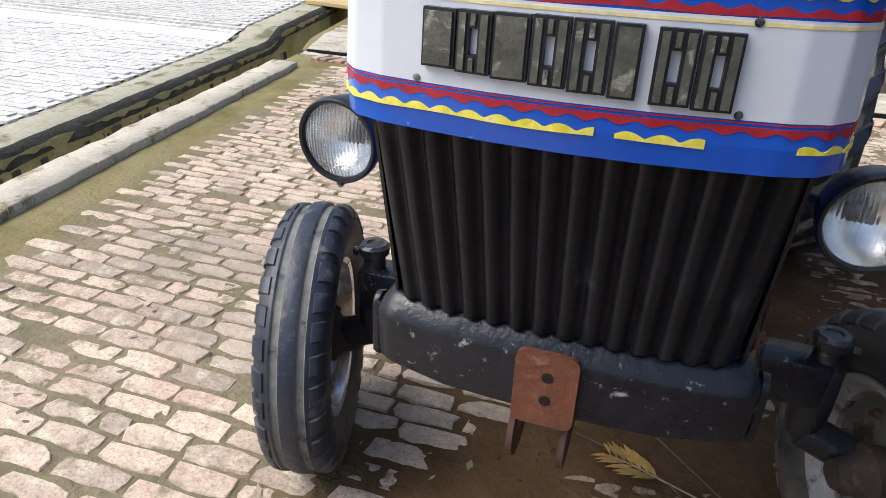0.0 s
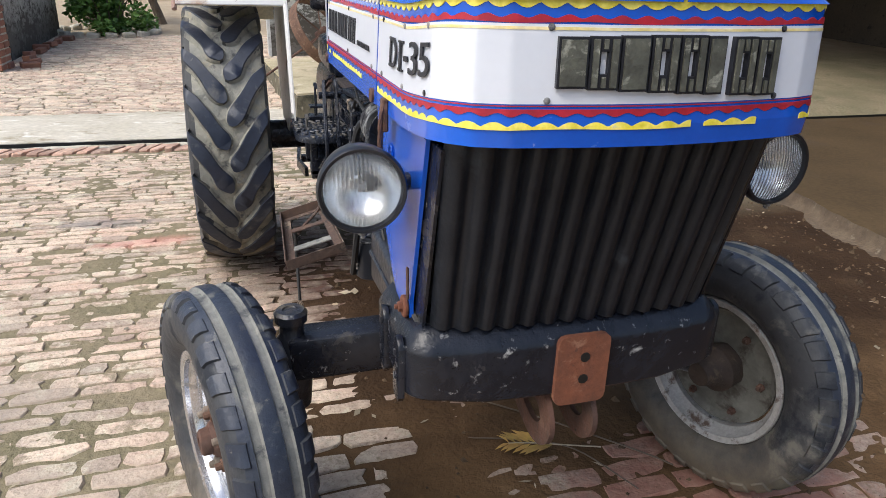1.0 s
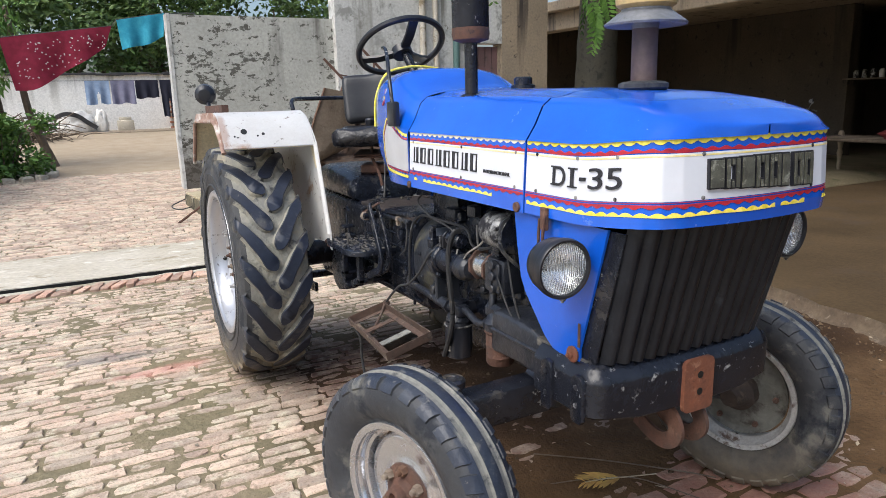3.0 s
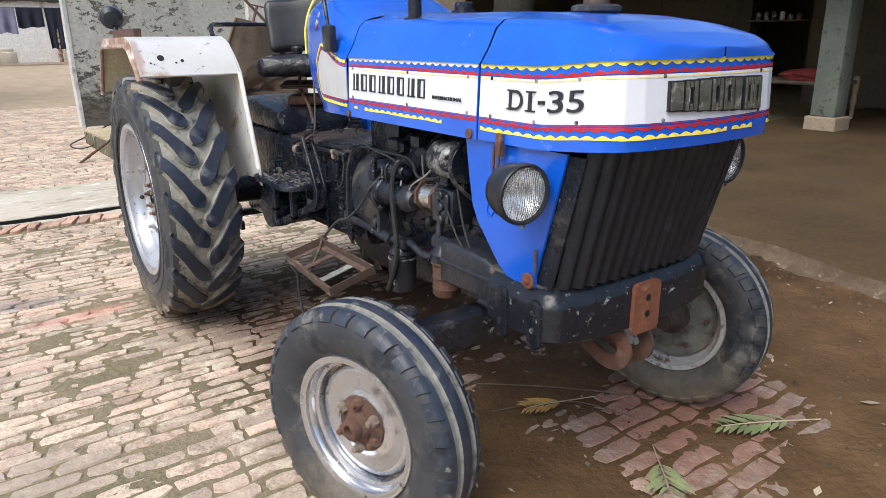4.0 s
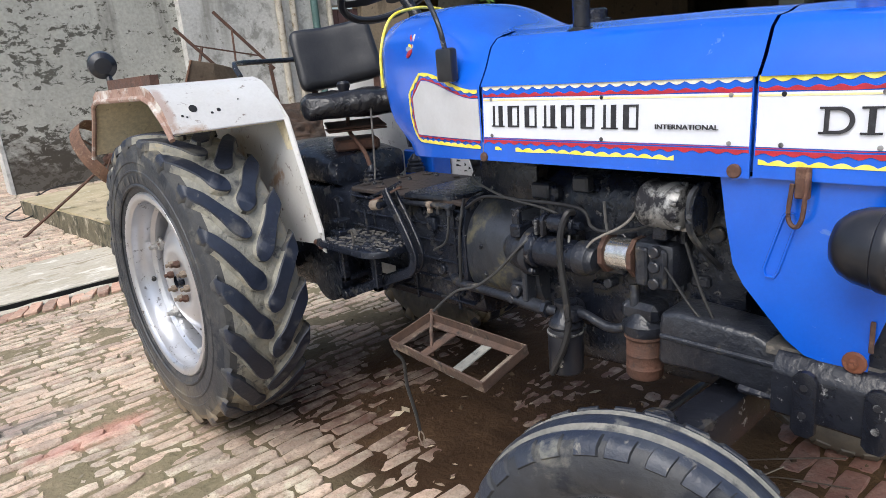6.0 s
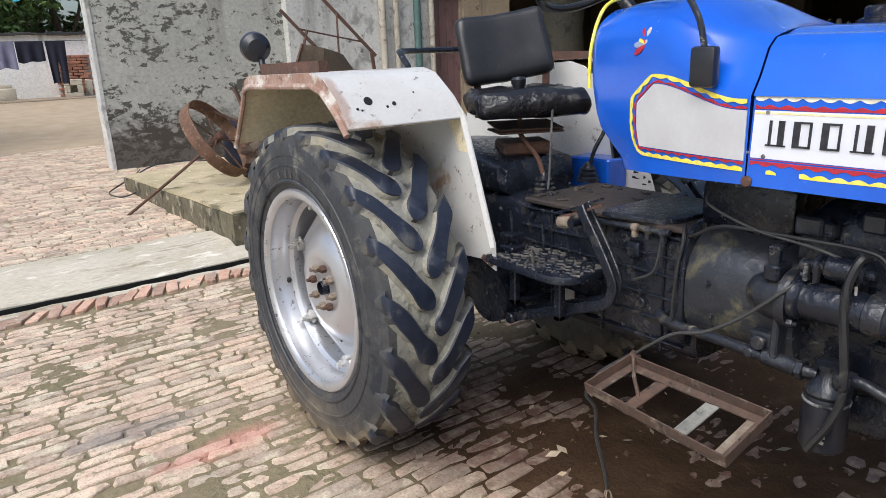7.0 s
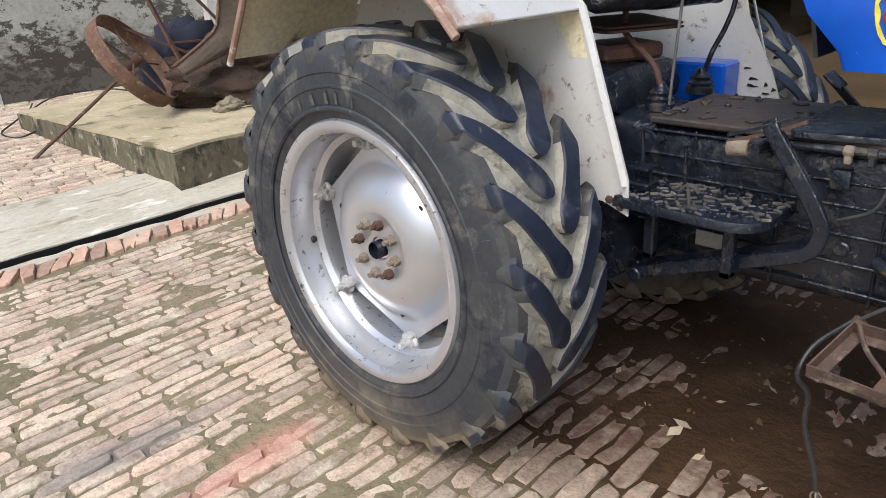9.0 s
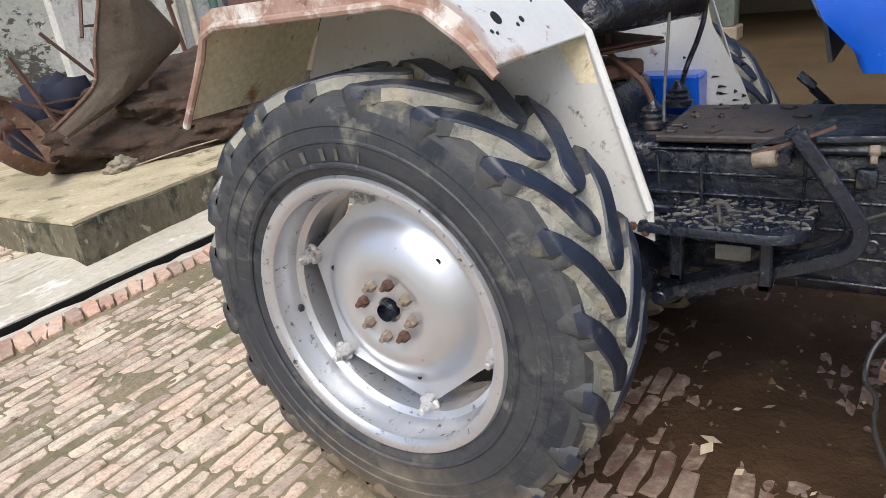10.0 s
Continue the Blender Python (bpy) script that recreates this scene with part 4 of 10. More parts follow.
def lay_bricks():
    """Courses along x, every second one shifted; the stretch beside the rear wheel as single bricks, the rest as one mesh."""
    rng = random.Random(11)
    shapes = [brick_mesh(100 + k) for k in range(24)]
    paving = tagged(new("brick_paving"), "", "", kind="structure")
    WHERE[paving.name] = Vector((0, 0, 0))
    tagged(paving, "worn pinkish brick paving laid in running courses", "paving")
    V, F = [], []
    single = 0
    for y0, y1, u0, u1, bond in ((-2.2, 5.1, -2.46, 2.75, 0), (6.28, 12.4, -2.9, 5.0, 1), (-5.2, -2.22, -2.46, 2.75, 0)):
        row = 0
        y = y0
        while y < y1:
            pitch = 0.098 - 0.025 * smooth01(y, 0.2, 2.2) + rng.uniform(-0.003, 0.003)
            thick = pitch - 0.0065
            x = u0 - SHEAR * y + (0.12 if row % 2 else 0) + rng.uniform(-0.03, 0.03)
            stop = u1 if bond == 0 else u1
            while x < stop:
                half = rng.random() < 0.12
                lx = rng.uniform(0.08, 0.13) if half else 0.234 * rng.uniform(0.88, 1.06)
                cx = x + lx / 2
                yy = y + 0.006 * math.sin(cx * 2.2 + row) + rng.uniform(-0.004, 0.004) + 0.02 * math.sin(cx * 0.8)
                x += lx + rng.uniform(0.003, 0.013)
                if rng.random() < 0.02:
                    continue
                if y < 5.3 and mud(cx, yy) > 0.93 and cx > 0.9:
                    continue
                sink = 0.005 * noise.noise(Vector((cx * 1.7, yy * 1.7, 2))) + rng.uniform(-0.003, 0.003)
                z = rise(yy) + sink + 0.001
                ang = rng.uniform(-0.03, 0.03)
                if single < 300 and bond == 0 and not half and -2.15 < cx < -0.85 and 0.6 < yy < 3.5:
                    b = new("brick", shapes[rng.randrange(24)])
                    b.parent = paving
                    b.matrix_basis = Matrix.LocRotScale((cx, yy, z), Euler((0, 0, ang + (math.pi if rng.random() < 0.5 else 0))), (lx / 0.234, thick / 0.062 * rng.uniform(0.9, 1.05), 1))
                    single += 1
                    continue
                v, fs = brick_verts(rng, lx, thick * rng.uniform(0.86, 1.05))
                o = len(V)
                ca, sa = math.cos(ang), math.sin(ang)
                slope = 0.04 if bond else 0
                V += [(cx + ca * a - sa * b, yy + sa * a + ca * b, z + c + slope * b) for a, b, c in v]
                F += [tuple(o + i for i in fa) for fa in fs]
            y += pitch
            row += 1
    me = bpy.data.meshes.new("brick_courses")
    me.from_pydata(V, [], F)
    me.materials.append(M["brick"])
    rest = new("brick_courses", me)
    rest.parent = paving
    tagged(rest, "", "", kind="stuff")
    V, F = [], []
    # soldier course along the drain lip
    x = -3.3
    while x < 3.0:
        v, fs = brick_verts(rng, 0.085, 0.2)
        o = len(V)
        z = 0.020 + rng.uniform(-0.012, 0.012)
        sk = 0.9 + rng.uniform(-0.35, 0.35)
        V += [(x + a + sk * b * 0.5, 5.2 + b + sk * 0.03, z + c) for a, b, c in v]
        F += [tuple(o + i for i in fa) for fa in fs]
        x += 0.089 + rng.uniform(0, 0.010)
    me = bpy.data.meshes.new("soldier_course")
    me.from_pydata(V, [], F)
    me.materials.append(M["brick_red"])
    edge = tagged(new("soldier_course", me), "broken red bricks set on edge along the drain lip", "edging", kind="structure")


def lay_pavers():
    """Interlocking toothed pavers of the lane beyond the drain."""
    rng = random.Random(5)
    V, F = [], []
    out = [(-0.1, -0.045), (-0.05, -0.058), (0, -0.045), (0.05, -0.058), (0.1, -0.045), (0.1, 0.045), (0.05, 0.032), (0, 0.045), (-0.05, 0.032), (-0.1, 0.045)]
    j = 0
    y = -4.0
    while y < 16:
        u = -3.92 - (0.1 if j % 2 else 0)
        while u > -11:
            z = rise(y) + 0.05 + rng.uniform(-0.003, 0.003)
            x = u - SHEAR * y
            o = len(V)
            V += [(x + a * 0.99, y + b * 0.97, z - 0.03) for a, b in out] + [(x + a * 0.97, y + b * 0.93, z + rng.uniform(-0.001, 0.001)) for a, b in out]
            F += [tuple(o + 10 + k for k in range(10))] + [(o + k, o + (k + 1) % 10, o + 10 + (k + 1) % 10, o + 10 + k) for k in range(10)]
            u -= 0.203
        y += 0.093
        j += 1
    me = bpy.data.meshes.new("lane_pavers")
    me.from_pydata(V, [], F)
    me.materials.append(M["paver"])
    tagged(new("lane_pavers", me), "pale grey toothed concrete pavers of the lane", "pavers", kind="stuff")
    bm = B()
    rows = []
    for k in range(41):
        y = -8 + 24 * k / 40
        z = rise(y) + 0.035
        rows.append([bm.verts.new((u - SHEAR * y, y, z)) for u in (-3.85, -11.5)])
    for a, b in zip(rows, rows[1:]):
        bm.faces.new([a[0], a[1], b[1], b[0]])
    bmesh.ops.recalc_face_normals(bm, faces=bm.faces)
    solo("lane_bed", bm, "paver", "sandy bed of the paved lane", "road", kind="structure")

# ---------- walls and buildings ----------
def wall_box(name, label, lo, hi, material, bevel=0.012, category="wall"):
    bm = B()
    box(bm, lo, hi)
    bmesh.ops.subdivide_edges(bm, edges=[e for e in bm.edges if e.calc_length() > 0.8], cuts=14, use_grid_fill=True)
    for v in bm.verts:
        v.co += noise.noise_vector(v.co * 1.7) * 0.008
    return solo(name, bm, material, label, category, kind="structure")


wall_box("wall_yard", "grey flaking plaster wall with black stains and a whitewashed edge", (-0.10, 9.95, -0.1), (2.42, 10.2, 2.86), "wall_grey")
wall_box("wall_yard_edge", "whitewashed end of the grey wall", (-0.145, 9.94, -0.1), (-0.1, 10.21, 2.87), "wall_white")
wall_box("wall_house", "tall peeling whitewashed house wall", (2.42, 9.8, -0.1), (5.0, 10.1, 4.6), "wall_white")
wall_box("wall_house_side", "dim stained wall beside the red door", (5.62, 9.8, -0.1), (6.65, 10.1, 4.6), "wall_tan")
wall_box("wall_over_door", "whitewashed wall above the door", (5.0, 9.8, 2.5), (5.62, 10.1, 4.6), "wall_white")
wall_box("wall_far", "low old whitewashed compound wall", (-14, 23.5, 0.2), (6, 23.75, 2.55), "wall_far")
wall_box("wall_verandah_back", "plaster back wall of the verandah, coloured dark for its shade", (12.6, -4, -0.1), (12.9, 6.3, 3.6), "wall_dim")
wall_box("wall_verandah_back_two", "plaster wall beside the dark doorway, coloured dark for its shade", (12.6, 7.6, -0.1), (12.9, 16, 3.6), "wall_dim")
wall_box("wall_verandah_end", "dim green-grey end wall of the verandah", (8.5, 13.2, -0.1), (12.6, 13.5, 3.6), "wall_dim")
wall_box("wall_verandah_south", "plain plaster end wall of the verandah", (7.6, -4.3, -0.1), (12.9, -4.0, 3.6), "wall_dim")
# two room walls added only to stop sky light leaking through the doorway
wall_box("wall_room_side", "dark side wall added to keep sky light out of the doorway", (12.9, 4.8, -0.1), (15.8, 5.0, 3.6), "wall_dim")
wall_box("wall_room_end", "dark end wall added to keep sky light out of the doorway", (12.9, 9.0, -0.1), (15.8, 9.2, 3.6), "wall_dim")
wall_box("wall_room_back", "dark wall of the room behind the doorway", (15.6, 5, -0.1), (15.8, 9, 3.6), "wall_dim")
bm = B()
box(bm, (7.3, -4.4, 3.2), (16, 16, 3.4), 0.02)
solo("ceiling", bm, "wall_tan", "plain plaster verandah roof slab", "ceiling", kind="structure")
bm = B()
box(bm, (7.5, -4.3, 2.85), (7.85, 13.3, 3.2), 0.015)
solo("verandah_beam", bm, "wall_tan", "stained plaster beam over the verandah pillars", "beam", kind="structure")


def pillar(name, label, x, y, w, material, z1=2.85):
    p = thing(name, (x, y, 0.1), label, "pillar", kind="structure")
    bm = B()
    box(bm, (x - w / 2, y - w / 2, 0.3), (x + w / 2, y + w / 2, z1), 0.025, seg=2)
    bmesh.ops.subdivide_edges(bm, edges=[e for e in bm.edges if e.calc_length() > 0.5], cuts=10, use_grid_fill=True)
    for v in bm.verts:
        v.co += noise.noise_vector(v.co * 4) * 0.006
    part("shaft", bm, material, p)
    bm = B()
    box(bm, (x - w / 2 - 0.05, y - w / 2 - 0.05, 0.06), (x + w / 2 + 0.05, y + w / 2 + 0.05, 0.3), 0.02)
    part("plinth", bm, "wall_tan", p)
    return p


pillar("pillar_verandah", "grey-green plastered verandah pillar with flaked patches", 9.0, 3.95, 0.36, "pillar_green")
pillar("pillar_front", "plain plastered verandah pillar", 7.7, -1.9, 0.36, "pillar_green")

# red plank door
door = thing("door_house", (5.3, 9.95, 0.3), "faded reddish plank door of the house", "door", kind="structure")
for k in range(4):
    bm = B()
    box(bm, (5.03 + k * 0.145, 9.9, 0.25), (5.165 + k * 0.145, 9.94, 2.45), 0.006)
    part("plank", bm, "door_red", door)
bm = B()
box(bm, (5.0, 9.86, 0.2), (5.04, 10.0, 2.5), 0.005)
box(bm, (5.58, 9.86, 0.2), (5.62, 10.0, 2.5), 0.005)
part("frame", bm, "wall_tan", door)

# pipes down the white wall
for x, r, mt, lab in ((3.97, 0.055, "pipe_white", "weathered pale drainpipe on the white wall"), (4.22, 0.05, "pipe_white", "stained brown drainpipe on the white wall"), (4.62, 0.06, "pipe_green", "dull green drainpipe on the white wall"), (4.9, 0.045, "pipe_white", "thin weathered pipe beside the door")):
    dp = thing("drainpipe", (x, 9.72, 0.3), lab, "drainpipe", "pipes on the house wall")
    bm = B()
    cyl(bm, (x, 9.73, 0.3), (x, 9.73, 4.4), r, 14)
    part("pipe", bm, mt, dp)
    for z in (0.9, 2.0, 3.2):
        bm = B()
        cyl(bm, (x, 9.73, z), (x, 9.73, z + 0.05), r + 0.012, 14)
        box(bm, (x - 0.02, 9.73, z + 0.01), (x + 0.02, 9.81, z + 0.04))
        part("clamp", bm, mt, dp)

# low step platform by the wall
platform = thing("step_platform", (1.3, 7.0, 0.1), "low mossy concrete platform stained green and black", "platform", kind="structure")
bm = B()
P0, P1, P2, P3 = (-0.10, 5.70), (3.4, 5.95), (3.2, 9.9), (-0.30, 8.55)
plate(bm, [(x, y, 0.02) for x, y in (P0, P1, P2, P3)], 0.33, (0, 0, 1))
bmesh.ops.subdivide_edges(bm, edges=[e for e in bm.edges if e.calc_length() > 0.6], cuts=16, use_grid_fill=True)
for v in bm.verts:
    v.co += noise.noise_vector(v.co * 3.0) * 0.022 + noise.noise_vector(v.co * 9.0) * 0.012
part("slab", bm, "moss", platform, angle=60)
bm = B()
plate(bm, [(x * 0.985 + 0.01, y * 0.99 + 0.08, 0.352) for x, y in (P0, P1, P2, P3)], 0.022, (0, 0, 1))
bmesh.ops.subdivide_edges(bm, edges=[e for e in bm.edges if e.calc_length() > 0.6], cuts=16, use_grid_fill=True)
for v in bm.verts:
    v.co += noise.noise_vector(v.co * 3.0) * 0.012
part("screed", bm, "screed", platform, angle=60)

# brick gate pillar and side wall along the lane
gate = thing("gate_pillar", (-3.5, 9.2, 0.2), "rough unplastered red brick gate pillar", "pillar", kind="structure")
rng = random.Random(8)
for k in range(14):
    z = rise(9.0) + k * 0.085
    for i in range(2):
        for j in range(2):
            bm = B()
            ox, oy = rng.uniform(-0.012, 0.012), rng.uniform(-0.012, 0.012)
            if k % 2:
                lo, hi = (-3.62 + i * 0.12 + ox, 8.72 + j * 0.235 + oy, z), (-3.51 + i * 0.12 + ox, 8.945 + j * 0.235 + oy, z + 0.072)
            else:
                lo, hi = (-3.62 + i * 0.235 * 0.52 + ox, 8.72 + j * 0.235 + oy, z), (-3.51 + i * 0.235 * 0.52 + ox, 8.945 + j * 0.235 + oy, z + 0.072)
            box(bm, lo, hi, 0.008)
            part("brick", bm, "wall_brick", gate)
bm = B()
box(bm, (-3.6, 8.74, 0.1), (-3.4, 9.17, rise(9) + 1.16))
part("mortar_core", bm, "concrete", gate)
wall_box("wall_lane", "old whitewashed side wall beside the lane", (-4.9, 9.25, -0.1), (-3.62, 9.6, 2.2), "wall_far")
wall_box("wall_side", "stained plaster side wall running back from the gate", (-3.75, 9.6, 0.1), (-3.5, 12.6, 2.3), "wall_grey")
for k in range(9):
    bm = B()
    m = pose(-3.3 + rng.uniform(-0.12, 0.14), 9.0 + k * 0.33 + rng.uniform(-0.1, 0.1), rise(9 + k * 0.33) + 0.035, rng.uniform(-8, 8), rng.uniform(-8, 8), rng.uniform(0, 180))
    box(bm, (-0.11, -0.052, -0.036), (0.11, 0.052, 0.036), 0.008, m)
    solo("loose_brick", bm, "wall_brick", "loose broken red brick at the foot of the wall", "brick", "loose bricks by the side wall")

# plank over the drain
bm = B()
box(bm, (-0.55, -0.3, 0), (0.55, 0.3, 0.05), 0.006, pose(-3.95, 7.3, rise(7.3) + 0.055, 0, 0, -12))
solo("plank_bridge", bm, "wood", "pale yellow wooden board laid across the drain", "board")

# ---------- tractor ----------
tractor = thing("tractor", (0, 1.6, 0), "blue and white farm tractor with painted wave trim, standing parked", "tractor")

# plan outline of the bonnet sides, from the seam behind the engine round the nose and back
half_outline = [(-0.347, 1.17), (-0.347, 0.0), (-0.345, -0.045), (-0.332, -0.092), (-0.303, -0.128), (-0.255, -0.147), (-0.19, -0.157), (-0.1, -0.168), (0, -0.172)]


def resample(pts, step):
    out, acc = [Vector(pts[0])], 0.0
    for a, b in zip(pts, pts[1:]):
        a, b = Vector(a), Vector(b)
        n = max(1, round((b - a).length / step))
        out += [a.lerp(b, k / n) for k in range(1, n + 1)]
    return out


HALF = resample(half_outline, 0.02)
OUT = HALF + [Vector((-p.x, p.y)) for p in HALF[-2::-1]]
ARC = [0.0]
for a, b in zip(OUT, OUT[1:]):
    ARC.append(ARC[-1] + (b - a).length)
S_MID = ARC[-1] / 2


def outline(s):
    """Point and outward normal of the bonnet side at arc length s."""
    s = min(max(s, 0), ARC[-1])
    lo = int(np.searchsorted(ARC, s, side="right")) - 1
    lo = min(max(lo, 0), len(OUT) - 2)
    t = (s - ARC[lo]) / (ARC[lo + 1] - ARC[lo])
    p = OUT[lo].lerp(OUT[lo + 1], t)
    a, b = OUT[max(lo - 1, 0)], OUT[min(lo + 2, len(OUT) - 1)]
    d = (b - a).normalized()
    return p, Vector((-d.y, d.x)) * -1


def arc_of_y(y):
    """Arc length on the right flank at the given y."""
    return 1.17 - y


def side(s, z, off=0.0):
    p, n = outline(s)
    z += 0.02 * smooth01(-p.y, -0.16, 0.15)
    lean = 0.05 * (z - 1.3) + 0.9 * max(0.0, 1.232 - z) * smooth01(-p.y, 0.02, 0.15)
    q = p + n * (off - lean)
    return Vector((q.x, q.y, z))


def strip(bm, s0, s1, zlo, zhi, off, thick=0.003, step=0.006):
    """A painted or stuck-on band on the bonnet side; zlo and zhi may be functions of s."""
    n = max(2, round(abs(s1 - s0) / step))
    rows = []
    for k in range(n + 1):
        s = s0 + (s1 - s0) * k / n
        a = zlo(s) if callable(zlo) else zlo
        b = zhi(s) if callable(zhi) else zhi
        rows.append([bm.verts.new(side(s, z, o)) for z, o in ((a, off - thick), (a, off), (b, off), (b, off - thick))])
    for a, b in zip(rows, rows[1:]):
        for i in range(3):
            bm.faces.new([a[i], b[i], b[i + 1], a[i + 1]])
    bm.faces.new(rows[0])
    bm.faces.new(rows[-1][::-1])
    bmesh.ops.recalc_face_normals(bm, faces=bm.faces)


def crown(y):
    """Height of the bonnet's centre line."""
    pts = [(-0.172, 1.463), (-0.1, 1.497), (0.0, 1.527), (0.12, 1.545), (0.3, 1.557), (0.6, 1.566), (0.9, 1.57), (1.17, 1.575)]
    for (a, za), (b, zb) in zip(pts, pts[1:]):
        if y <= b:
            return za + (zb - za) * smooth01(y, a, b) if b - a > 0.2 else za + (zb - za) * (y - a) / (b - a)
    return pts[-1][1]


def half_width(y):
    best = 0.0
    for a, b in zip(HALF, HALF[1:]):
        if min(a.y, b.y) - 1e-6 <= y <= max(a.y, b.y) + 1e-6:
            t = 0 if abs(b.y - a.y) < 1e-6 else (y - a.y) / (b.y - a.y)
            best = max(best, abs(a.x + (b.x - a.x) * t))
    return best


def bonnet_top(bm, y0, y1, n, seam=0.0):
    """The rounded lid over the band: cross sections from flank to flank."""
    rows = []
    for j in range(n + 1):
        y = y0 + (y1 - y0) * (j / n) ** (2.2 if y0 < 0 else 1)
        w = half_width(y) if y > -0.1719 else 0.02
        zc, ze = crown(y), 1.417 + 0.02 * smooth01(-y, -0.16, 0.15)
        row = []
        for k in range(25):
            u = -1 + 2 * k / 24
            prof = 1 - abs(u) ** 3.2
            shoulder = 0.6 * smooth01(1 - abs(u), 0.0, 0.22) + 0.4 * prof
            dish = -0.006 * (1 - smooth01(abs(abs(u) - 0.62), 0, 0.12)) * smooth01(y, 0.05, 0.4)
            row.append(bm.verts.new((w * u, y, ze + (zc - ze) * shoulder + dish * smooth01(zc - ze, 0.02, 0.1))))
        rows.append(row)
    for a, b in zip(rows, rows[1:]):
        for k in range(24):
            bm.faces.new([a[k], a[k + 1], b[k + 1], b[k]])
    return rows


SEAM = arc_of_y(0.365)
END = ARC[-1]
bm = B()
bonnet_top(bm, -0.172, 0.358, 44)
bmesh.ops.recalc_face_normals(bm, faces=bm.faces)
if sum(fa.normal.z for fa in bm.faces) < 0:
    bmesh.ops.reverse_faces(bm, faces=bm.faces)
strip(bm, SEAM, END - SEAM, 1.206, 1.24, 0.0, 0.006, 0.012)
strip(bm, SEAM, END - SEAM, 1.24, 1.419, 0.0, 0.006, 0.012)
bonnet = part("bonnet", bm, "blue", tractor, "glossy blue bonnet nose with scratches", angle=50)
bm = B()
bonnet_top(bm, 0.366, 1.168, 30)
if sum(fa.normal.z for fa in bm.faces) < 0:
    bmesh.ops.reverse_faces(bm, faces=bm.faces)
for s0, s1 in ((0.002, SEAM - 0.008), (END - SEAM + 0.008, END - 0.002)):
    strip(bm, s0, s1, 1.203, 1.419, 0.0, 0.006, 0.02)
bonnet_mid = part("engine_cover", bm, "blue", tractor, "glossy blue bonnet over the engine", angle=50)
# inner wall and underside in a darker copy of the bonnet blue
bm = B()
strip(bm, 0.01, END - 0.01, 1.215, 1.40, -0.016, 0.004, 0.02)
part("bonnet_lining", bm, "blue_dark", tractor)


def bands(parent, s0, s1, front):
    """Painted trim between two arc lengths: waves, red and pale lines, white sticker."""
    ph = 2 * math.pi / 0.040
    defs = [
        ("white_band", "white", 1.272, 1.384, 0.0012),
        ("upper_red_line", "red", lambda s: 1.3862 + 0.0012 * math.sin(s * 31), lambda s: 1.3945 + 0.0028 * math.sin(s * ph + 1.0), 0.0014),
        ("upper_yellow_wave", "yellow" if front else "pale_wave", lambda s: 1.4135 - 0.0085 * abs(math.sin(s * ph / 2 + 0.3 * math.sin(s * 9))), lambda s: 1.4195 + 0.001 * math.sin(s * 23), 0.0014),
        ("pale_line", "pale_yellow", 1.376, 1.3802, 0.0020),
        ("lower_red_line", "red", lambda s: 1.2560 - 0.0030 * math.sin(s * ph + 0.6), 1.2645, 0.0014),
        ("thin_red_line", "red", 1.2682, 1.2698, 0.0014),
    ]
    for nm, mt, lo, hi, off in defs:
        bm = B()
        strip(bm, s0 + 0.003, s1 - 0.003, lo, hi, off, 0.003, 0.0055)
        part(nm, bm, mt, parent, angle=70)


bands(bonnet, SEAM, END - SEAM, True)
bands(bonnet_mid, 0.004, SEAM - 0.008, False)
bands(bonnet_mid, END - SEAM + 0.008, END - 0.004, False)
ph = 2 * math.pi / 0.040
for s0, s1, own in ((SEAM + 0.01, S_MID + 0.04, bonnet), (S_MID + 0.065, S_MID + 0.17, bonnet), (S_MID + 0.275, S_MID + 0.34, bonnet), (S_MID + 0.345, END - SEAM - 0.01, bonnet), (0.13, 0.62, bonnet_mid), (0.05, 0.075, bonnet_mid)):
    bm = B()
    strip(bm, s0, s1, lambda s: 1.2345 + 0.001 * math.sin(s * 27), lambda s: 1.2380 + 0.0075 * abs(math.sin(s * ph / 2 + 0.3 * math.sin(s * 9))), 0.0014, 0.003, 0.004)
    part("yellow_wave", bm, "yellow", own, angle=70)
rng = random.Random(3)
for s in [arc_of_y(y) for y in (1.13, 0.75, 0.42, 0.31, 0.13, -0.02)] + [S_MID - 0.2, S_MID + 0.2]:
    for z in (1.277, 1.380):
        bm = B()
        p, n = outline(s)
        lathe(bm, [(0.0055, 0), (0.005, 0.002), (0, 0.0035)], side(s, z, 0.0015), (n.x, n.y, 0), 10)
        part("rivet", bm, "alloy", bonnet if s > SEAM else bonnet_mid)


def lettering(text, s0, s1, z0, z1, material, parent, name, off=0.0045, depth=0.0015, squeeze=None):
    """Writing bent round the bonnet side between two arc lengths and two heights."""
    cu = bpy.data.curves.new("lettering", "FONT")
    cu.body, cu.size, cu.extrude = text, 1.0, 0.02
    ob = bpy.data.objects.new("lettering", cu)
    me = ob.to_mesh()
    co = [v.co.copy() for v in me.vertices]
    fs = [tuple(p.vertices) for p in me.polygons]
    ob.to_mesh_clear()
    bpy.data.objects.remove(ob)
    bpy.data.curves.remove(cu)
    x0, x1 = min(c.x for c in co), max(c.x for c in co)
    y0, y1 = min(c.y for c in co), max(c.y for c in co)
    bm = B()
    vs = [bm.verts.new(side(s0 + (s1 - s0) * (c.x - x0) / (x1 - x0), z0 + (z1 - z0) * (c.y - y0) / (y1 - y0), off + (depth if c.z > 0 else -depth))) for c in co]
    for fa in fs:
        if len(set(fa)) > 2:
            try:
                bm.faces.new([vs[i] for i in fa])
            except ValueError:
                pass
    bmesh.ops.recalc_face_normals(bm, faces=bm.faces)
    part(name, bm, material, parent)


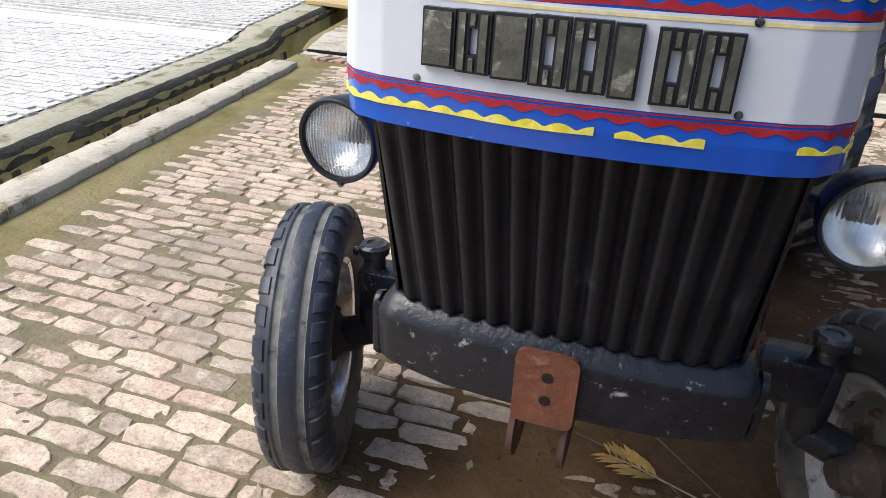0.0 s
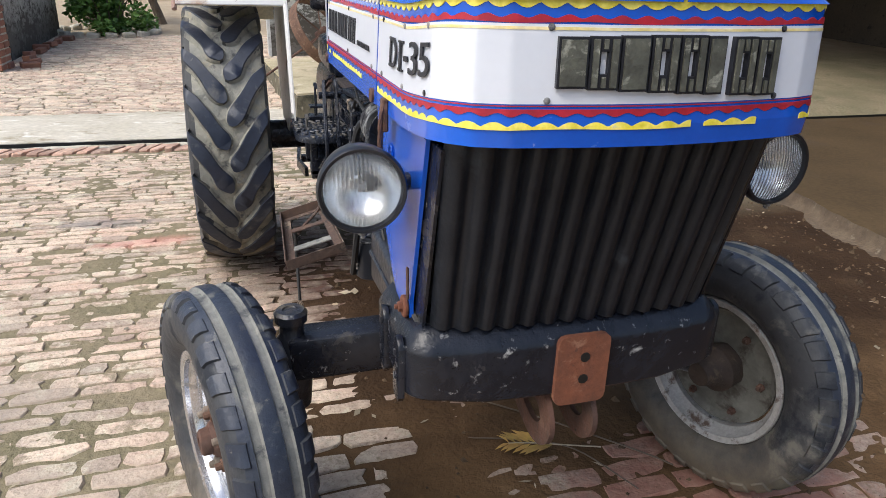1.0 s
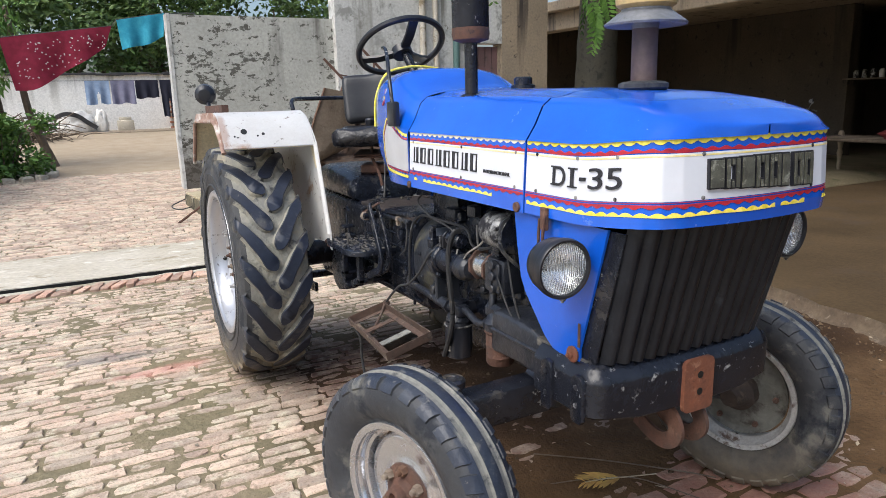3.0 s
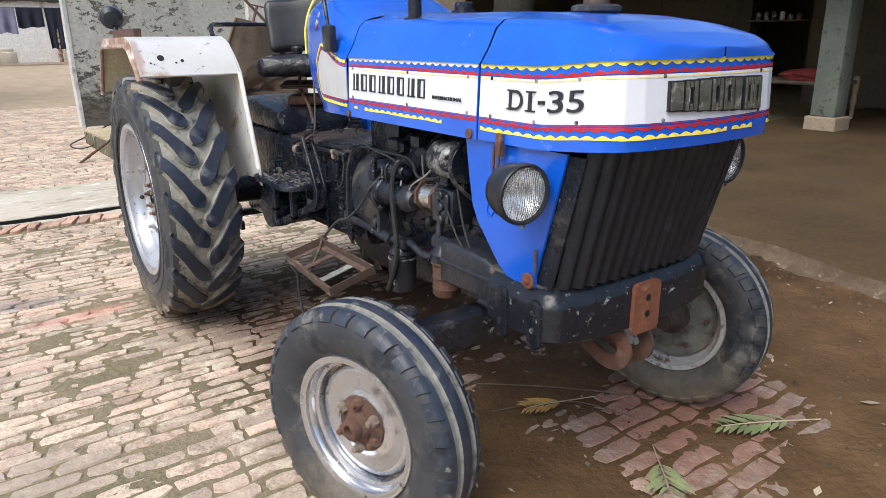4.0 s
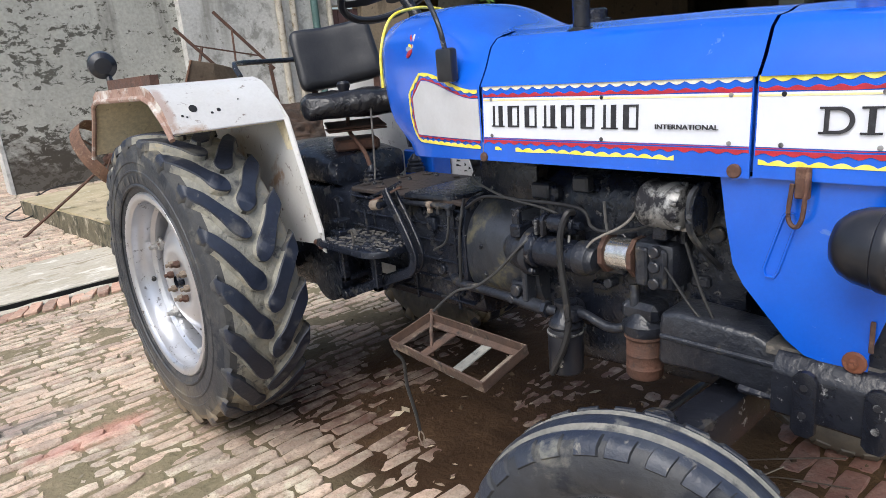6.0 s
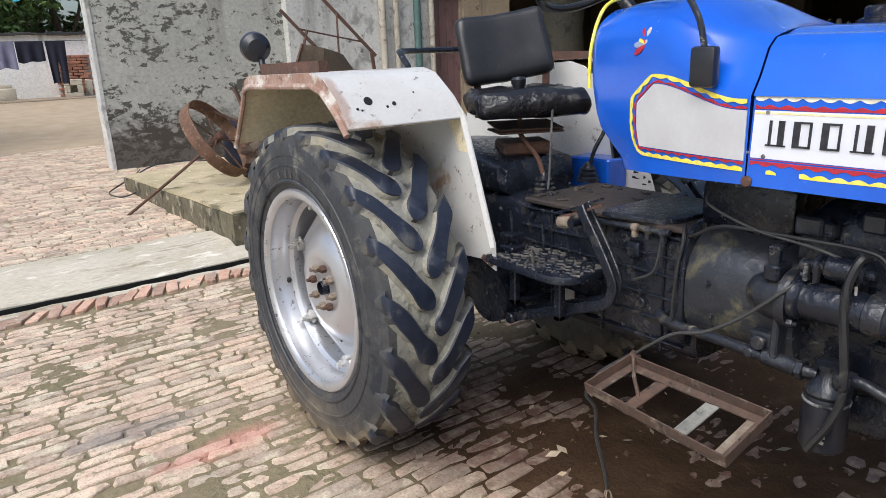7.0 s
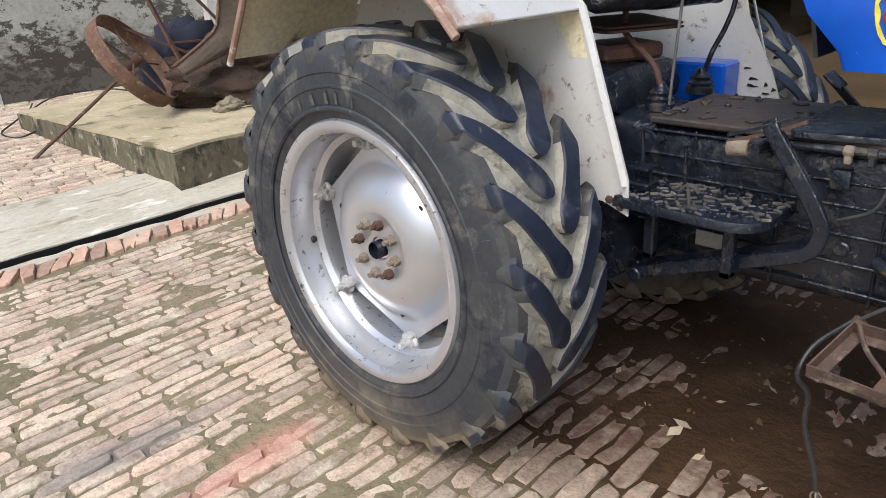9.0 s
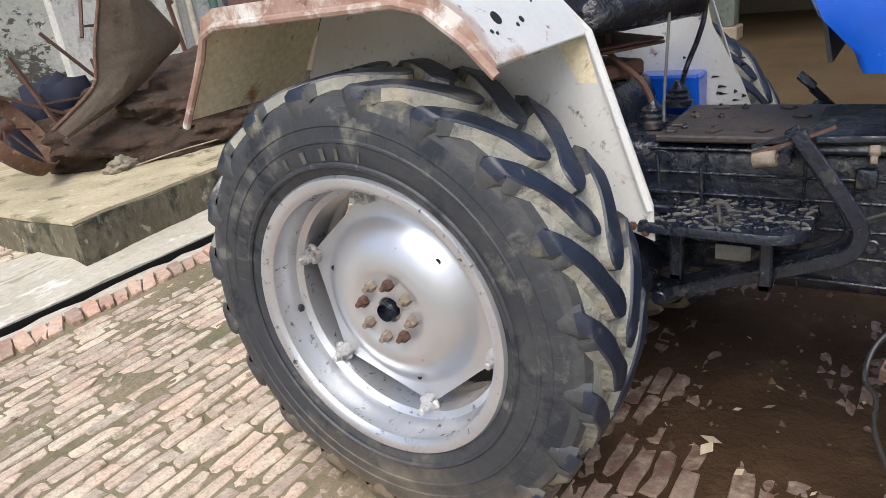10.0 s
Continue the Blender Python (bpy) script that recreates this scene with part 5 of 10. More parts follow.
for ch, ya, yb, za, zb in (("D", 0.230, 0.176, 1.302, 1.3545), ("I", 0.153, 0.141, 1.302, 1.3545), ("-", 0.116, 0.092, 1.322, 1.331), ("3", 0.080, 0.027, 1.3015, 1.3555), ("5", 0.012, -0.040, 1.3015, 1.3545)):
    lettering(ch, arc_of_y(ya), arc_of_y(yb), za, zb, "ink", bonnet, "model_letter")
for ya, yb, z in ((0.240, 0.200, 1.3505), (0.240, 0.200, 1.302), (0.166, 0.128, 1.3505), (0.166, 0.128, 1.302)):
    bm = B()
    strip(bm, arc_of_y(ya), arc_of_y(yb), z, z + 0.004, 0.0046, 0.003, 0.006)
    part("letter_serif", bm, "ink", bonnet)
# the maker's name stays plain shapes: framed upright bars on the flank, raised slotted blocks on the nose
for k in range(8):
    s = arc_of_y(1.128) + k * 0.0632
    for a, b, lo, hi in ((0.0, 0.015, 1.303, 1.362), (0.036, 0.041, 1.303, 1.362), (0.015, 0.036, 1.303, 1.3075), (0.015, 0.036, 1.3575, 1.362)) if k % 3 else ((0.006, 0.012, 1.303, 1.362), (0.028, 0.042, 1.303, 1.362), (0.0, 0.048, 1.303, 1.3065)):
        bm = B()
        strip(bm, s + a, s + b, lo, hi, 0.0045, 0.004, 0.006)
        part("name_bar", bm, "ink", bonnet_mid)
lettering("INTERNATIONAL", arc_of_y(0.598), arc_of_y(0.444), 1.3055, 1.3165, "ink", bonnet_mid, "small_lettering")


def badge_block(s0, s1, z0, z1, slot):
    """A raised block with worn face and black sides, some with an upright slot through them."""
    w, h = s1 - s0, z1 - z0
    whole = ((s0, s1, z0, z1),)
    slotted = ((s0, s0 + w * 0.36, z0, z1), (s0 + w * 0.62, s1, z0, z1), (s0 + w * 0.34, s0 + w * 0.64, z0, z0 + h * 0.3), (s0 + w * 0.34, s0 + w * 0.64, z1 - h * 0.28, z1))
    for off, inset, thick, name, mt, lab in ((0.010, 0.0, 0.010, "badge_block", "logo_edge", "black raised badge block"), (0.0135, 0.0038, 0.005, "badge_face", "logo", "worn grey badge face")):
        bm = B()
        for a, b, lo, hi in slotted if slot else whole:
            strip(bm, a + inset, b - inset, lo + inset, hi - inset, off, thick, 0.006)
        part(name, bm, mt, bonnet, lab)


for k in range(8):
    s = S_MID - 0.190 + k * 0.0478
    badge_block(s, s + 0.0452 * (0.72 if k == 5 else 1.0), 1.288 - 0.0022 * (k - 3.5), 1.372 - 0.0012 * abs(k - 3.5), k in (1, 3, 4, 6, 7))

# cowl with the fuel tank and dash
bm = B()
rows = []
for j in range(29):
    t = j / 28
    row = []
    zb = 1.203 - 0.025 * t
    w = 0.347 - 0.115 * t ** 1.3
    zs = 1.417 + 0.12 * smooth01(t, 0.05, 0.5) - 0.03 * smooth01(t, 0.8, 1.0)
    zt = 1.575 + 0.10 * smooth01(t, 0.0, 0.5) - 0.012 * smooth01(t, 0.8, 1.0)
    for k in range(41):
        a = k / 40
        if a < 0.2 or a > 0.8:
            u = (a if a < 0.5 else 1 - a) / 0.2
            x, z = -w - 0.006 * math.sin(u * math.pi) * t, zb + (zs - zb) * u
            x = x if a < 0.5 else -x
        else:
            u = -1 + 2 * (a - 0.2) / 0.6
            lid = 0.6 * smooth01(1 - abs(u), 0.0, 0.22) + 0.4 * (1 - abs(u) ** 3.2)
            x, z = w * u, zs + (zt - zs) * lid
            th = (u + 1) / 2 * math.pi
            c, sn = math.cos(th), math.sin(th)
            x2, z2 = -w * math.copysign(abs(c) ** 0.7, c), zs + (zt - zs) * max(0.0, sn) ** 0.8
            q = smooth01(t, 0.1, 0.5)
            x, z = x + (x2 - x) * q, z + (z2 - z) * q
        y = 1.174 + 0.545 * t + 0.05 * t * smooth01(z, 1.2, 1.5) - 0.085 * t ** 3 * smooth01(z, 1.33, 1.18)
        row.append(bm.verts.new((x, y, z)))
    rows.append(row)
for a, b in zip(rows, rows[1:]):
    for k in range(40):
        bm.faces.new([a[k], b[k], b[k + 1], a[k + 1]])
# rolled rear edge
last = rows[-1]
inner = [bm.verts.new((v.co.x * 0.9, v.co.y + 0.012, 1.4 + (v.co.z - 1.4) * 0.94)) for v in last]
for k in range(40):
    bm.faces.new([last[k], inner[k], inner[k + 1], last[k + 1]])
bmesh.ops.recalc_face_normals(bm, faces=bm.faces)
cowl = part("tank_cowl", bm, "blue", tractor, "glossy blue rear cowl over the tank", angle=50)
bm = B()
plate(bm, [(-0.2, 1.70, 1.2), (0.2, 1.70, 1.2), (0.2, 1.78, 1.6), (0.1, 1.785, 1.655), (-0.1, 1.785, 1.655), (-0.2, 1.78, 1.6)], 0.01, (0, 1, 0))
part("dash_panel", bm, "plastic", tractor, "black dash panel")
bm = B()
tube(bm, [(x, y + 0.043, z) for x, y, z in ((-0.236, 1.735, 1.42), (-0.228, 1.735, 1.55), (-0.17, 1.737, 1.66), (-0.06, 1.74, 1.693), (0.06, 1.74, 1.693), (0.17, 1.737, 1.66), (0.228, 1.735, 1.55), (0.236, 1.735, 1.42))], 0.0055, 8)
part("cowl_edge_trim", bm, "yellow", tractor, "yellow painted edge trim of the cowl")


def cowl_point(t, z, off):
    w = 0.347 - 0.115 * t ** 1.3
    zb = 1.203 - 0.025 * t
    u = (z - zb) / (0.214 + 0.12 * smooth01(t, 0.05, 0.5))
    y = 1.174 + 0.545 * t + 0.05 * t * smooth01(z, 1.2, 1.5) - 0.085 * t ** 3 * smooth01(z, 1.33, 1.18)
    return Vector((-w - 0.006 * t * math.sin(min(1, max(0, u)) * math.pi) + 0.25 * max(0.0, u - 1) ** 1.5 - off, y - off * 0.25 * t, z))


def cowl_poly(name, lo, hi, t0, t1, material, off, n=30, mirror=False):
    bm = B()
    rws = []
    for k in range(n + 1):
        t = t0 + (t1 - t0) * k / n
        a, b = lo(t), hi(t)
        rws.append([bm.verts.new(cowl_point(t, z, o)) for z, o in ((a, off - 0.003), (a, off), (a + (b - a) * 0.5, off), (b, off), (b, off - 0.003))])
    for a, b in zip(rws, rws[1:]):
        for i in range(4):
            bm.faces.new([a[i], b[i], b[i + 1], a[i + 1]])
    bm.faces.new(rws[0])
    bm.faces.new(rws[-1][::-1])
    bmesh.ops.recalc_face_normals(bm, faces=bm.faces)
    part(name, bm, material, cowl, angle=60)


def top_of(t):
    """Upper edge of the five-cornered white panel."""
    if t < 0.53:
        return 1.383 + 0.057 * smooth01(t, 0.05, 0.52)
    return 1.44 - 0.055 * (t - 0.53) / 0.125 if t < 0.655 else 1.385 - 0.123 * (t - 0.655) / 0.04


def cowl_line(name, near, far, material, off=0.003):
    """A painted line round the panel, between two distances outside its edge."""
    path = resample([(0.545 * t, 1.262, 0.0) for t in (0.012, 0.695)], 0.006)[:-1] + resample([(0.545 * 0.695, 1.262, 0), (0.545 * 0.655, 1.385, 0)], 0.006)[:-1] + resample([(0.545 * 0.655, 1.385, 0), (0.545 * 0.53, 1.44, 0)], 0.006)[:-1] + [(0.545 * t, top_of(t), 0) for t in [0.53 - 0.0115 * k for k in range(46)]]
    path = [Vector(p) for p in path]
    bm = B()
    rws = []
    for k, p in enumerate(path):
        d = (path[min(k + 2, len(path) - 1)] - path[max(k - 2, 0)]).normalized()
        n = Vector((d.y, -d.x, 0))
        row = []
        for r, o in ((near(k), off - 0.003), (near(k), off), (far(k), off), (far(k), off - 0.003)):
            q = p + n * r
            row.append(bm.verts.new(cowl_point(q.x / 0.545, q.y, o)))
        rws.append(row)
    for a, b in zip(rws, rws[1:]):
        for i in range(3):
            bm.faces.new([a[i], b[i], b[i + 1], a[i + 1]])
    bmesh.ops.recalc_face_normals(bm, faces=bm.faces)
    part(name, bm, material, cowl, angle=60)


cowl_poly("cowl_panel", lambda t: 1.262, top_of, 0.01, 0.695, "cream", 0.003, 137)
cowl_line("cowl_red_line", lambda k: 0.003, lambda k: 0.008 + 0.0025 * math.sin(k * 0.95), "red")
cowl_line("cowl_yellow_wave", lambda k: 0.020 - 0.0055 * abs(math.sin(k * 0.48)), lambda k: 0.0265, "yellow")
# petal sticker on the cowl
for k, (mt, ang) in enumerate((("red", 20), ("yellow", 55), ("cloth_denim", 90), ("red", 125), ("cream", -15))):
    bm = B()
    lathe(bm, [(0.0, 0.0), (0.02, 0.001), (0.018, 0.003), (0, 0.004)], (0, 0, 0), (0, 0, 1), 12, close=False)
    bmesh.ops.transform(bm, matrix=Matrix.Translation(cowl_point(0.60, 1.545, 0.002)) @ pose(0, 0, 0, 0, -80, -12) @ pose(0, 0, 0, 0, 0, ang) @ Matrix.Translation((0.024, 0, 0)) @ Matrix.Diagonal((1.2, 0.5, 1, 1)), verts=bm.verts)
    part("petal_sticker", bm, mt, cowl)

# side panels under the bonnet, both flanks
for sx in (-1, 1):
    bm = B()
    plate(bm, [(sx * 0.334, y, z) for y, z in ((0.445, 1.205), (0.018, 1.205), (0.066, 1.04), (0.122, 0.85), (0.122, 0.815), (0.20, 0.812), (0.245, 0.818), (0.285, 0.845), (0.34, 0.905), (0.385, 0.955), (0.41, 1.0), (0.428, 1.09))], 0.008, (-sx, 0, 0))
    pn = part("side_panel", bm, "blue", tractor, "blue side panel tapering down to the bumper")
    bm = B()
    cyl(bm, (sx * 0.335, 0.145, 0.832), (sx * 0.345, 0.145, 0.832), 0.024, 14, bevel=0.003)
    nut(bm, (sx * 0.345, 0.145, 0.832), (sx, 0, 0), 0.011, 0.009)
    part("rusty_bolt", bm, "rust_orange", pn)
    # pressed slot beside the lamp
    bm = B()
    slot = [(0.302, 1.125), (0.340, 1.0), (0.334, 0.985), (0.316, 0.985), (0.308, 1.0), (0.275, 1.118), (0.280, 1.132), (0.295, 1.134)]
    sweep(bm, [(sx * 0.3365, y, z) for y, z in slot], circle(0.0032, 6), up=(1, 0, 0), closed=True)
    part("pressed_bead", bm, "blue", pn)
    bm = B()
    box(bm, (min(sx * 0.338, sx * 0.343), 0.112, 0.86), (max(sx * 0.338, sx * 0.343), 0.122, 0.93), 0.002)
    part("rusty_edge", bm, "rust", pn)
    bm = B()
    box(bm, (min(sx * 0.35, sx * 0.362), 0.245, 1.17), (max(sx * 0.35, sx * 0.362), 0.275, 1.235), 0.003)
    tube(bm, [(sx * 0.358, 0.25, 1.235), (sx * 0.366, 0.25, 1.19), (sx * 0.366, 0.255, 1.13), (sx * 0.36, 0.27, 1.11), (sx * 0.358, 0.285, 1.13), (sx * 0.358, 0.28, 1.2)], 0.005, 6)
    part("latch", bm, "rust", tractor, "rusty bonnet latch")
    # lug at the seam
    bm = B()
    cyl(bm, (sx * 0.345, 0.405, 1.218), (sx * 0.358, 0.405, 1.218), 0.016, 12, bevel=0.002)
    part("bonnet_bolt", bm, "rust", tractor)
    bm = B()
    cyl(bm, (sx * 0.345, 1.165, 1.213), (sx * 0.358, 1.165, 1.213), 0.014, 12, bevel=0.002)
    part("bonnet_bolt", bm, "rust", tractor)

# headlamps
for sx, y in ((-1, 0.062), (1, 0.055)):
    c = Vector((sx * 0.436, y, 1.108))
    d = Vector((sx * 0.06, -1, -0.03)).normalized()
    bm = B()
    lathe(bm, [(0.0, 0.128), (0.025, 0.126), (0.05, 0.116), (0.070, 0.096), (0.082, 0.068), (0.0865, 0.036), (0.0865, 0.026), (0.0905, 0.022), (0.092, 0.010), (0.091, -0.002), (0.088, -0.007), (0.082, -0.006), (0.079, 0.004), (0.079, 0.03)], c, -d, 40, close=False)
    bmesh.ops.scale(bm, vec=(0.88, 0.88, 0.88), space=Matrix.Translation(-c), verts=bm.verts)
    lamp = part("headlamp", bm, "plastic", tractor, "round headlamp in a glossy black shell")
    bm = B()
    lathe(bm, [(0.0785, 0.006), (0.072, 0.022), (0.06, 0.036), (0.045, 0.049), (0.028, 0.058), (0.012, 0.062), (0.011, 0.057), (0.0, 0.056)], c, -d, 40, close=False)
    bmesh.ops.recalc_face_normals(bm, faces=bm.faces)
    bmesh.ops.scale(bm, vec=(0.88, 0.88, 0.88), space=Matrix.Translation(-c), verts=bm.verts)
    part("reflector", bm, "reflector", lamp)
    bm = B()
    lathe(bm, [(0.0, -0.014), (0.03, -0.012), (0.06, -0.004), (0.0785, 0.004), (0.0785, 0.007), (0.06, -0.001), (0.03, -0.009), (0, -0.011)], c, -d, 40, close=False)
    bmesh.ops.recalc_face_normals(bm, faces=bm.faces)
    bmesh.ops.scale(bm, vec=(0.88, 0.88, 0.88), space=Matrix.Translation(-c), verts=bm.verts)
    lens = part("lens", bm, "glass", lamp, "ribbed clear lamp glass")
    lens.visible_shadow = False
    bm = B()
    lathe(bm, [(0.0, 0.018), (0.008, 0.020), (0.010, 0.028), (0.010, 0.050)], c, -d, 12)
    part("bulb_shield", bm, "skirt", lamp)
    bm = B()
    cyl(bm, c - d * 0.05, Vector((sx * 0.338, y + 0.075, 1.1)), 0.018, 12)
    part("lamp_bracket", bm, "black_metal", lamp)
    bm = B()
    up_ = Vector((0, 0, 1)) - d * d.z
    nut(bm, c - up_ * 0.077 + d * -0.005, -up_, 0.009, 0.008)
    part("rim_screw", bm, "alloy", lamp)

# grille: slanted corrugated front
def grille_pt(u, v, off=0.0):
    """u across -1..1, v up 0..1."""
    z = 0.822 + 0.398 * v
    w = 0.318 - 0.012 * (1 - v)
    y = 0.034 - 0.107 * v
    return Vector((u * w, y - off + 0.03 * abs(u) ** 8 + 0.008 * abs(u) ** 2, z))


bm = B()
n = 14 * 8
rows = []
for k in range(n + 1):
    u = -1 + 2 * k / n
    ph0 = (k % 8) / 8
    off = 0.016 * (smooth01(ph0, 0.05, 0.2) - smooth01(ph0, 0.5, 0.95))
    jit = 0.004 * noise.noise(Vector((k // 8, 0, 0)))
    rows.append([bm.verts.new(grille_pt(u, v / 6 * (1 if v else 1) + (jit if v == 0 else 0), off)) for v in range(7)])
for a, b in zip(rows, rows[1:]):
    for i in range(6):
        bm.faces.new([a[i], b[i], b[i + 1], a[i + 1]])
bmesh.ops.recalc_face_normals(bm, faces=bm.faces)
grille = part("grille", bm, "grille", tractor, "black corrugated radiator grille", angle=60)
for sx in (-1, 1):
    bm = B()
    plate(bm, [(sx * 0.322, 0.075, 0.80), (sx * 0.322, -0.035, 1.2), (sx * 0.322, 0.10, 1.2), (sx * 0.322, 0.13, 0.80)], 0.006, (-sx, 0, 0))
    part("grille_cheek", bm, "black_metal", tractor)
bm = B()
box(bm, (-0.30, 0.10, 0.82), (0.30, 0.2, 1.19), 0.006)
part("radiator", bm, "engine_black", tractor, "dark radiator core behind the grille")

# bumper casting: bent channel round the front
def bumper_path(w, r, yb, yf):
    pts = [(-w, yb)]
    pts += [(-w, yf + r)]
    for k in range(1, 7):
        a = math.pi / 2 * k / 6
        pts.append((-w + r - r * math.cos(a), yf + r - r * math.sin(a)))
    pts += [(-0.2, yf - 0.010), (-0.1, yf - 0.016), (0, yf - 0.018)]
    return pts + [(-x, y) for x, y in pts[-2::-1]]


bm = B()
path = [Vector((x, y, 0.745)) for x, y in bumper_path(0.352, 0.052, 0.30, 0.032)]
sec = [(-0.012, -0.072), (0.003, -0.072), (0.008, -0.066), (0.011, 0.028), (0.009, 0.036), (0.004, 0.044), (-0.010, 0.063), (-0.022, 0.073), (-0.030, 0.076), (-0.040, 0.077), (-0.040, 0.064), (-0.012, 0.04)]
sweep(bm, path, sec)
for v in bm.verts:
    v.co += noise.noise_vector(v.co * 6) * 0.0025
    v.co.z -= 0.014 * smooth01(0.33 - abs(v.co.x), 0.0, 0.12) * (1 if v.co.z < 0.7 else 0)
bumper = part("bumper", bm, "black_metal", tractor, "scratched black bumper casting bent round the nose")
bm = B()
plate(bm, [(-0.33, 0.33, 0.80), (-0.33, 0.10, 0.80), (-0.30, 0.068, 0.80), (0, 0.045, 0.80), (0.30, 0.068, 0.80), (0.33, 0.10, 0.80), (0.33, 0.33, 0.80)], 0.024, (0, 0, 1))
bmesh.ops.subdivide_edges(bm, edges=bm.edges[:], cuts=5, use_grid_fill=True)
for v in bm.verts:
    v.co += noise.noise_vector(v.co * 9) * 0.002
part("bumper_deck", bm, "deck_dust", tractor, "dusty black deck under the grille")
bm = B()
box(bm, (-0.33, 0.06, 0.675), (0.33, 0.4, 0.70), 0.01)
part("bumper_floor", bm, "black_metal", tractor)
for sx in (-1, 1):
    for y, zb in ((0.088, 0.652), (0.228, 0.64)):
        bm = B()
        plate(bm, [(sx * 0.358, y - 0.026 + dx, z) for dx, z in ((0.012, zb), (0.040, zb), (0.052, zb + 0.014), (0.052, 0.776), (0.044, 0.790), (0.030, 0.796), (0.022, 0.796), (0.008, 0.790), (0.0, 0.776), (0.0, zb + 0.014))], 0.014, (sx, 0, 0))
        bmesh.ops.bevel(bm, geom=[e for e in bm.edges if all(abs(v.co.x) > 0.37 for v in e.verts)], offset=0.005, segments=2, affect="EDGES", profile=0.5)
        lug = part("bumper_bracket", bm, "black_metal", bumper)
        for z in (zb + 0.055, 0.76):
            bm = B()
            lathe(bm, [(0.008, 0.0), (0.008, 0.004), (0, 0.005)], (sx * 0.3705, y, z), (sx, 0, 0), 10)
            part("bolt_end", bm, "alloy", bumper)
    bm = B()
    plate(bm, [(sx * 0.20, y, z) for y, z in ((0.29, 0.685), (0.29, 0.80), (0.36, 0.835), (0.55, 0.845), (0.60, 0.838), (0.605, 0.80), (0.605, 0.69), (0.45, 0.70))], 0.125, (sx, 0, 0))
    bmesh.ops.bevel(bm, geom=[e for e in bm.edges if e.calc_face_angle(0) > 0.9], offset=0.014, segments=3, affect="EDGES", profile=0.5)
    wobble(bm, 0.003, 9.0)
    box(bm, (min(sx * 0.316, sx * 0.331), 0.30, 0.765), (max(sx * 0.316, sx * 0.331), 0.60, 0.779), 0.004)
    part("front_rail", bm, "engine", tractor, "dull black frame rail behind the bumper")
# rusty tow plate and shackles
bm = B()
box(bm, (-0.058, -0.006, 0.640), (0.058, 0.007, 0.800), 0.0)
bmesh.ops.bevel(bm, geom=[e for e in bm.edges if abs(e.verts[0].co.y - e.verts[1].co.y) > 0.004], offset=0.018, segments=3, affect="EDGES", profile=0.5)
tow = part("tow_plate", bm, "rust_orange", tractor, "orange rusted tow plate with two holes")
for z in (0.750, 0.699):
    # flat black disc on the plate paints the hole's shaded depth
    bm = B()
    lathe(bm, [(0.011, 0.0), (0.011, 0.002), (0.0, 0.002)], (0.003, -0.005, z), (0, -1, 0), 14)
    part("bolt_hole", bm, "slot", tow)
for x in (-0.055, 0.045):
    bm = B()
    pts = [(x, 0.13, 0.63), (x, 0.06, 0.63), (x, 0.025, 0.60), (x, 0.02, 0.565), (x, 0.05, 0.535), (x, 0.10, 0.53), (x, 0.18, 0.56)]
    sweep(bm, spline(pts, 4), rect(0.05, 0.012), up=(1, 0, 0.01))
    bmesh.ops.rotate(bm, verts=bm.verts, cent=(x, 0.08, 0.58), matrix=Matrix.Identity(3))
    part("tow_shackle", bm, "rust", tractor, "rusty bent tow shackle")


# ---------- wheels ----------
def lathe_x(bm, prof, seg, mat_of=None):
    """Turns (x, radius) pairs round the x axis."""
    rings = []
    for x, r in prof:
        rings.append([bm.verts.new((x, -r * math.sin(2 * math.pi * k / seg), r * math.cos(2 * math.pi * k / seg))) for k in range(seg)])
    for i, (a, b) in enumerate(zip(rings, rings[1:])):
        for k in range(seg):
            fa = bm.faces.new([a[k], a[(k + 1) % seg], b[(k + 1) % seg], b[k]])
            if mat_of:
                fa.material_index = mat_of(i)
    return rings


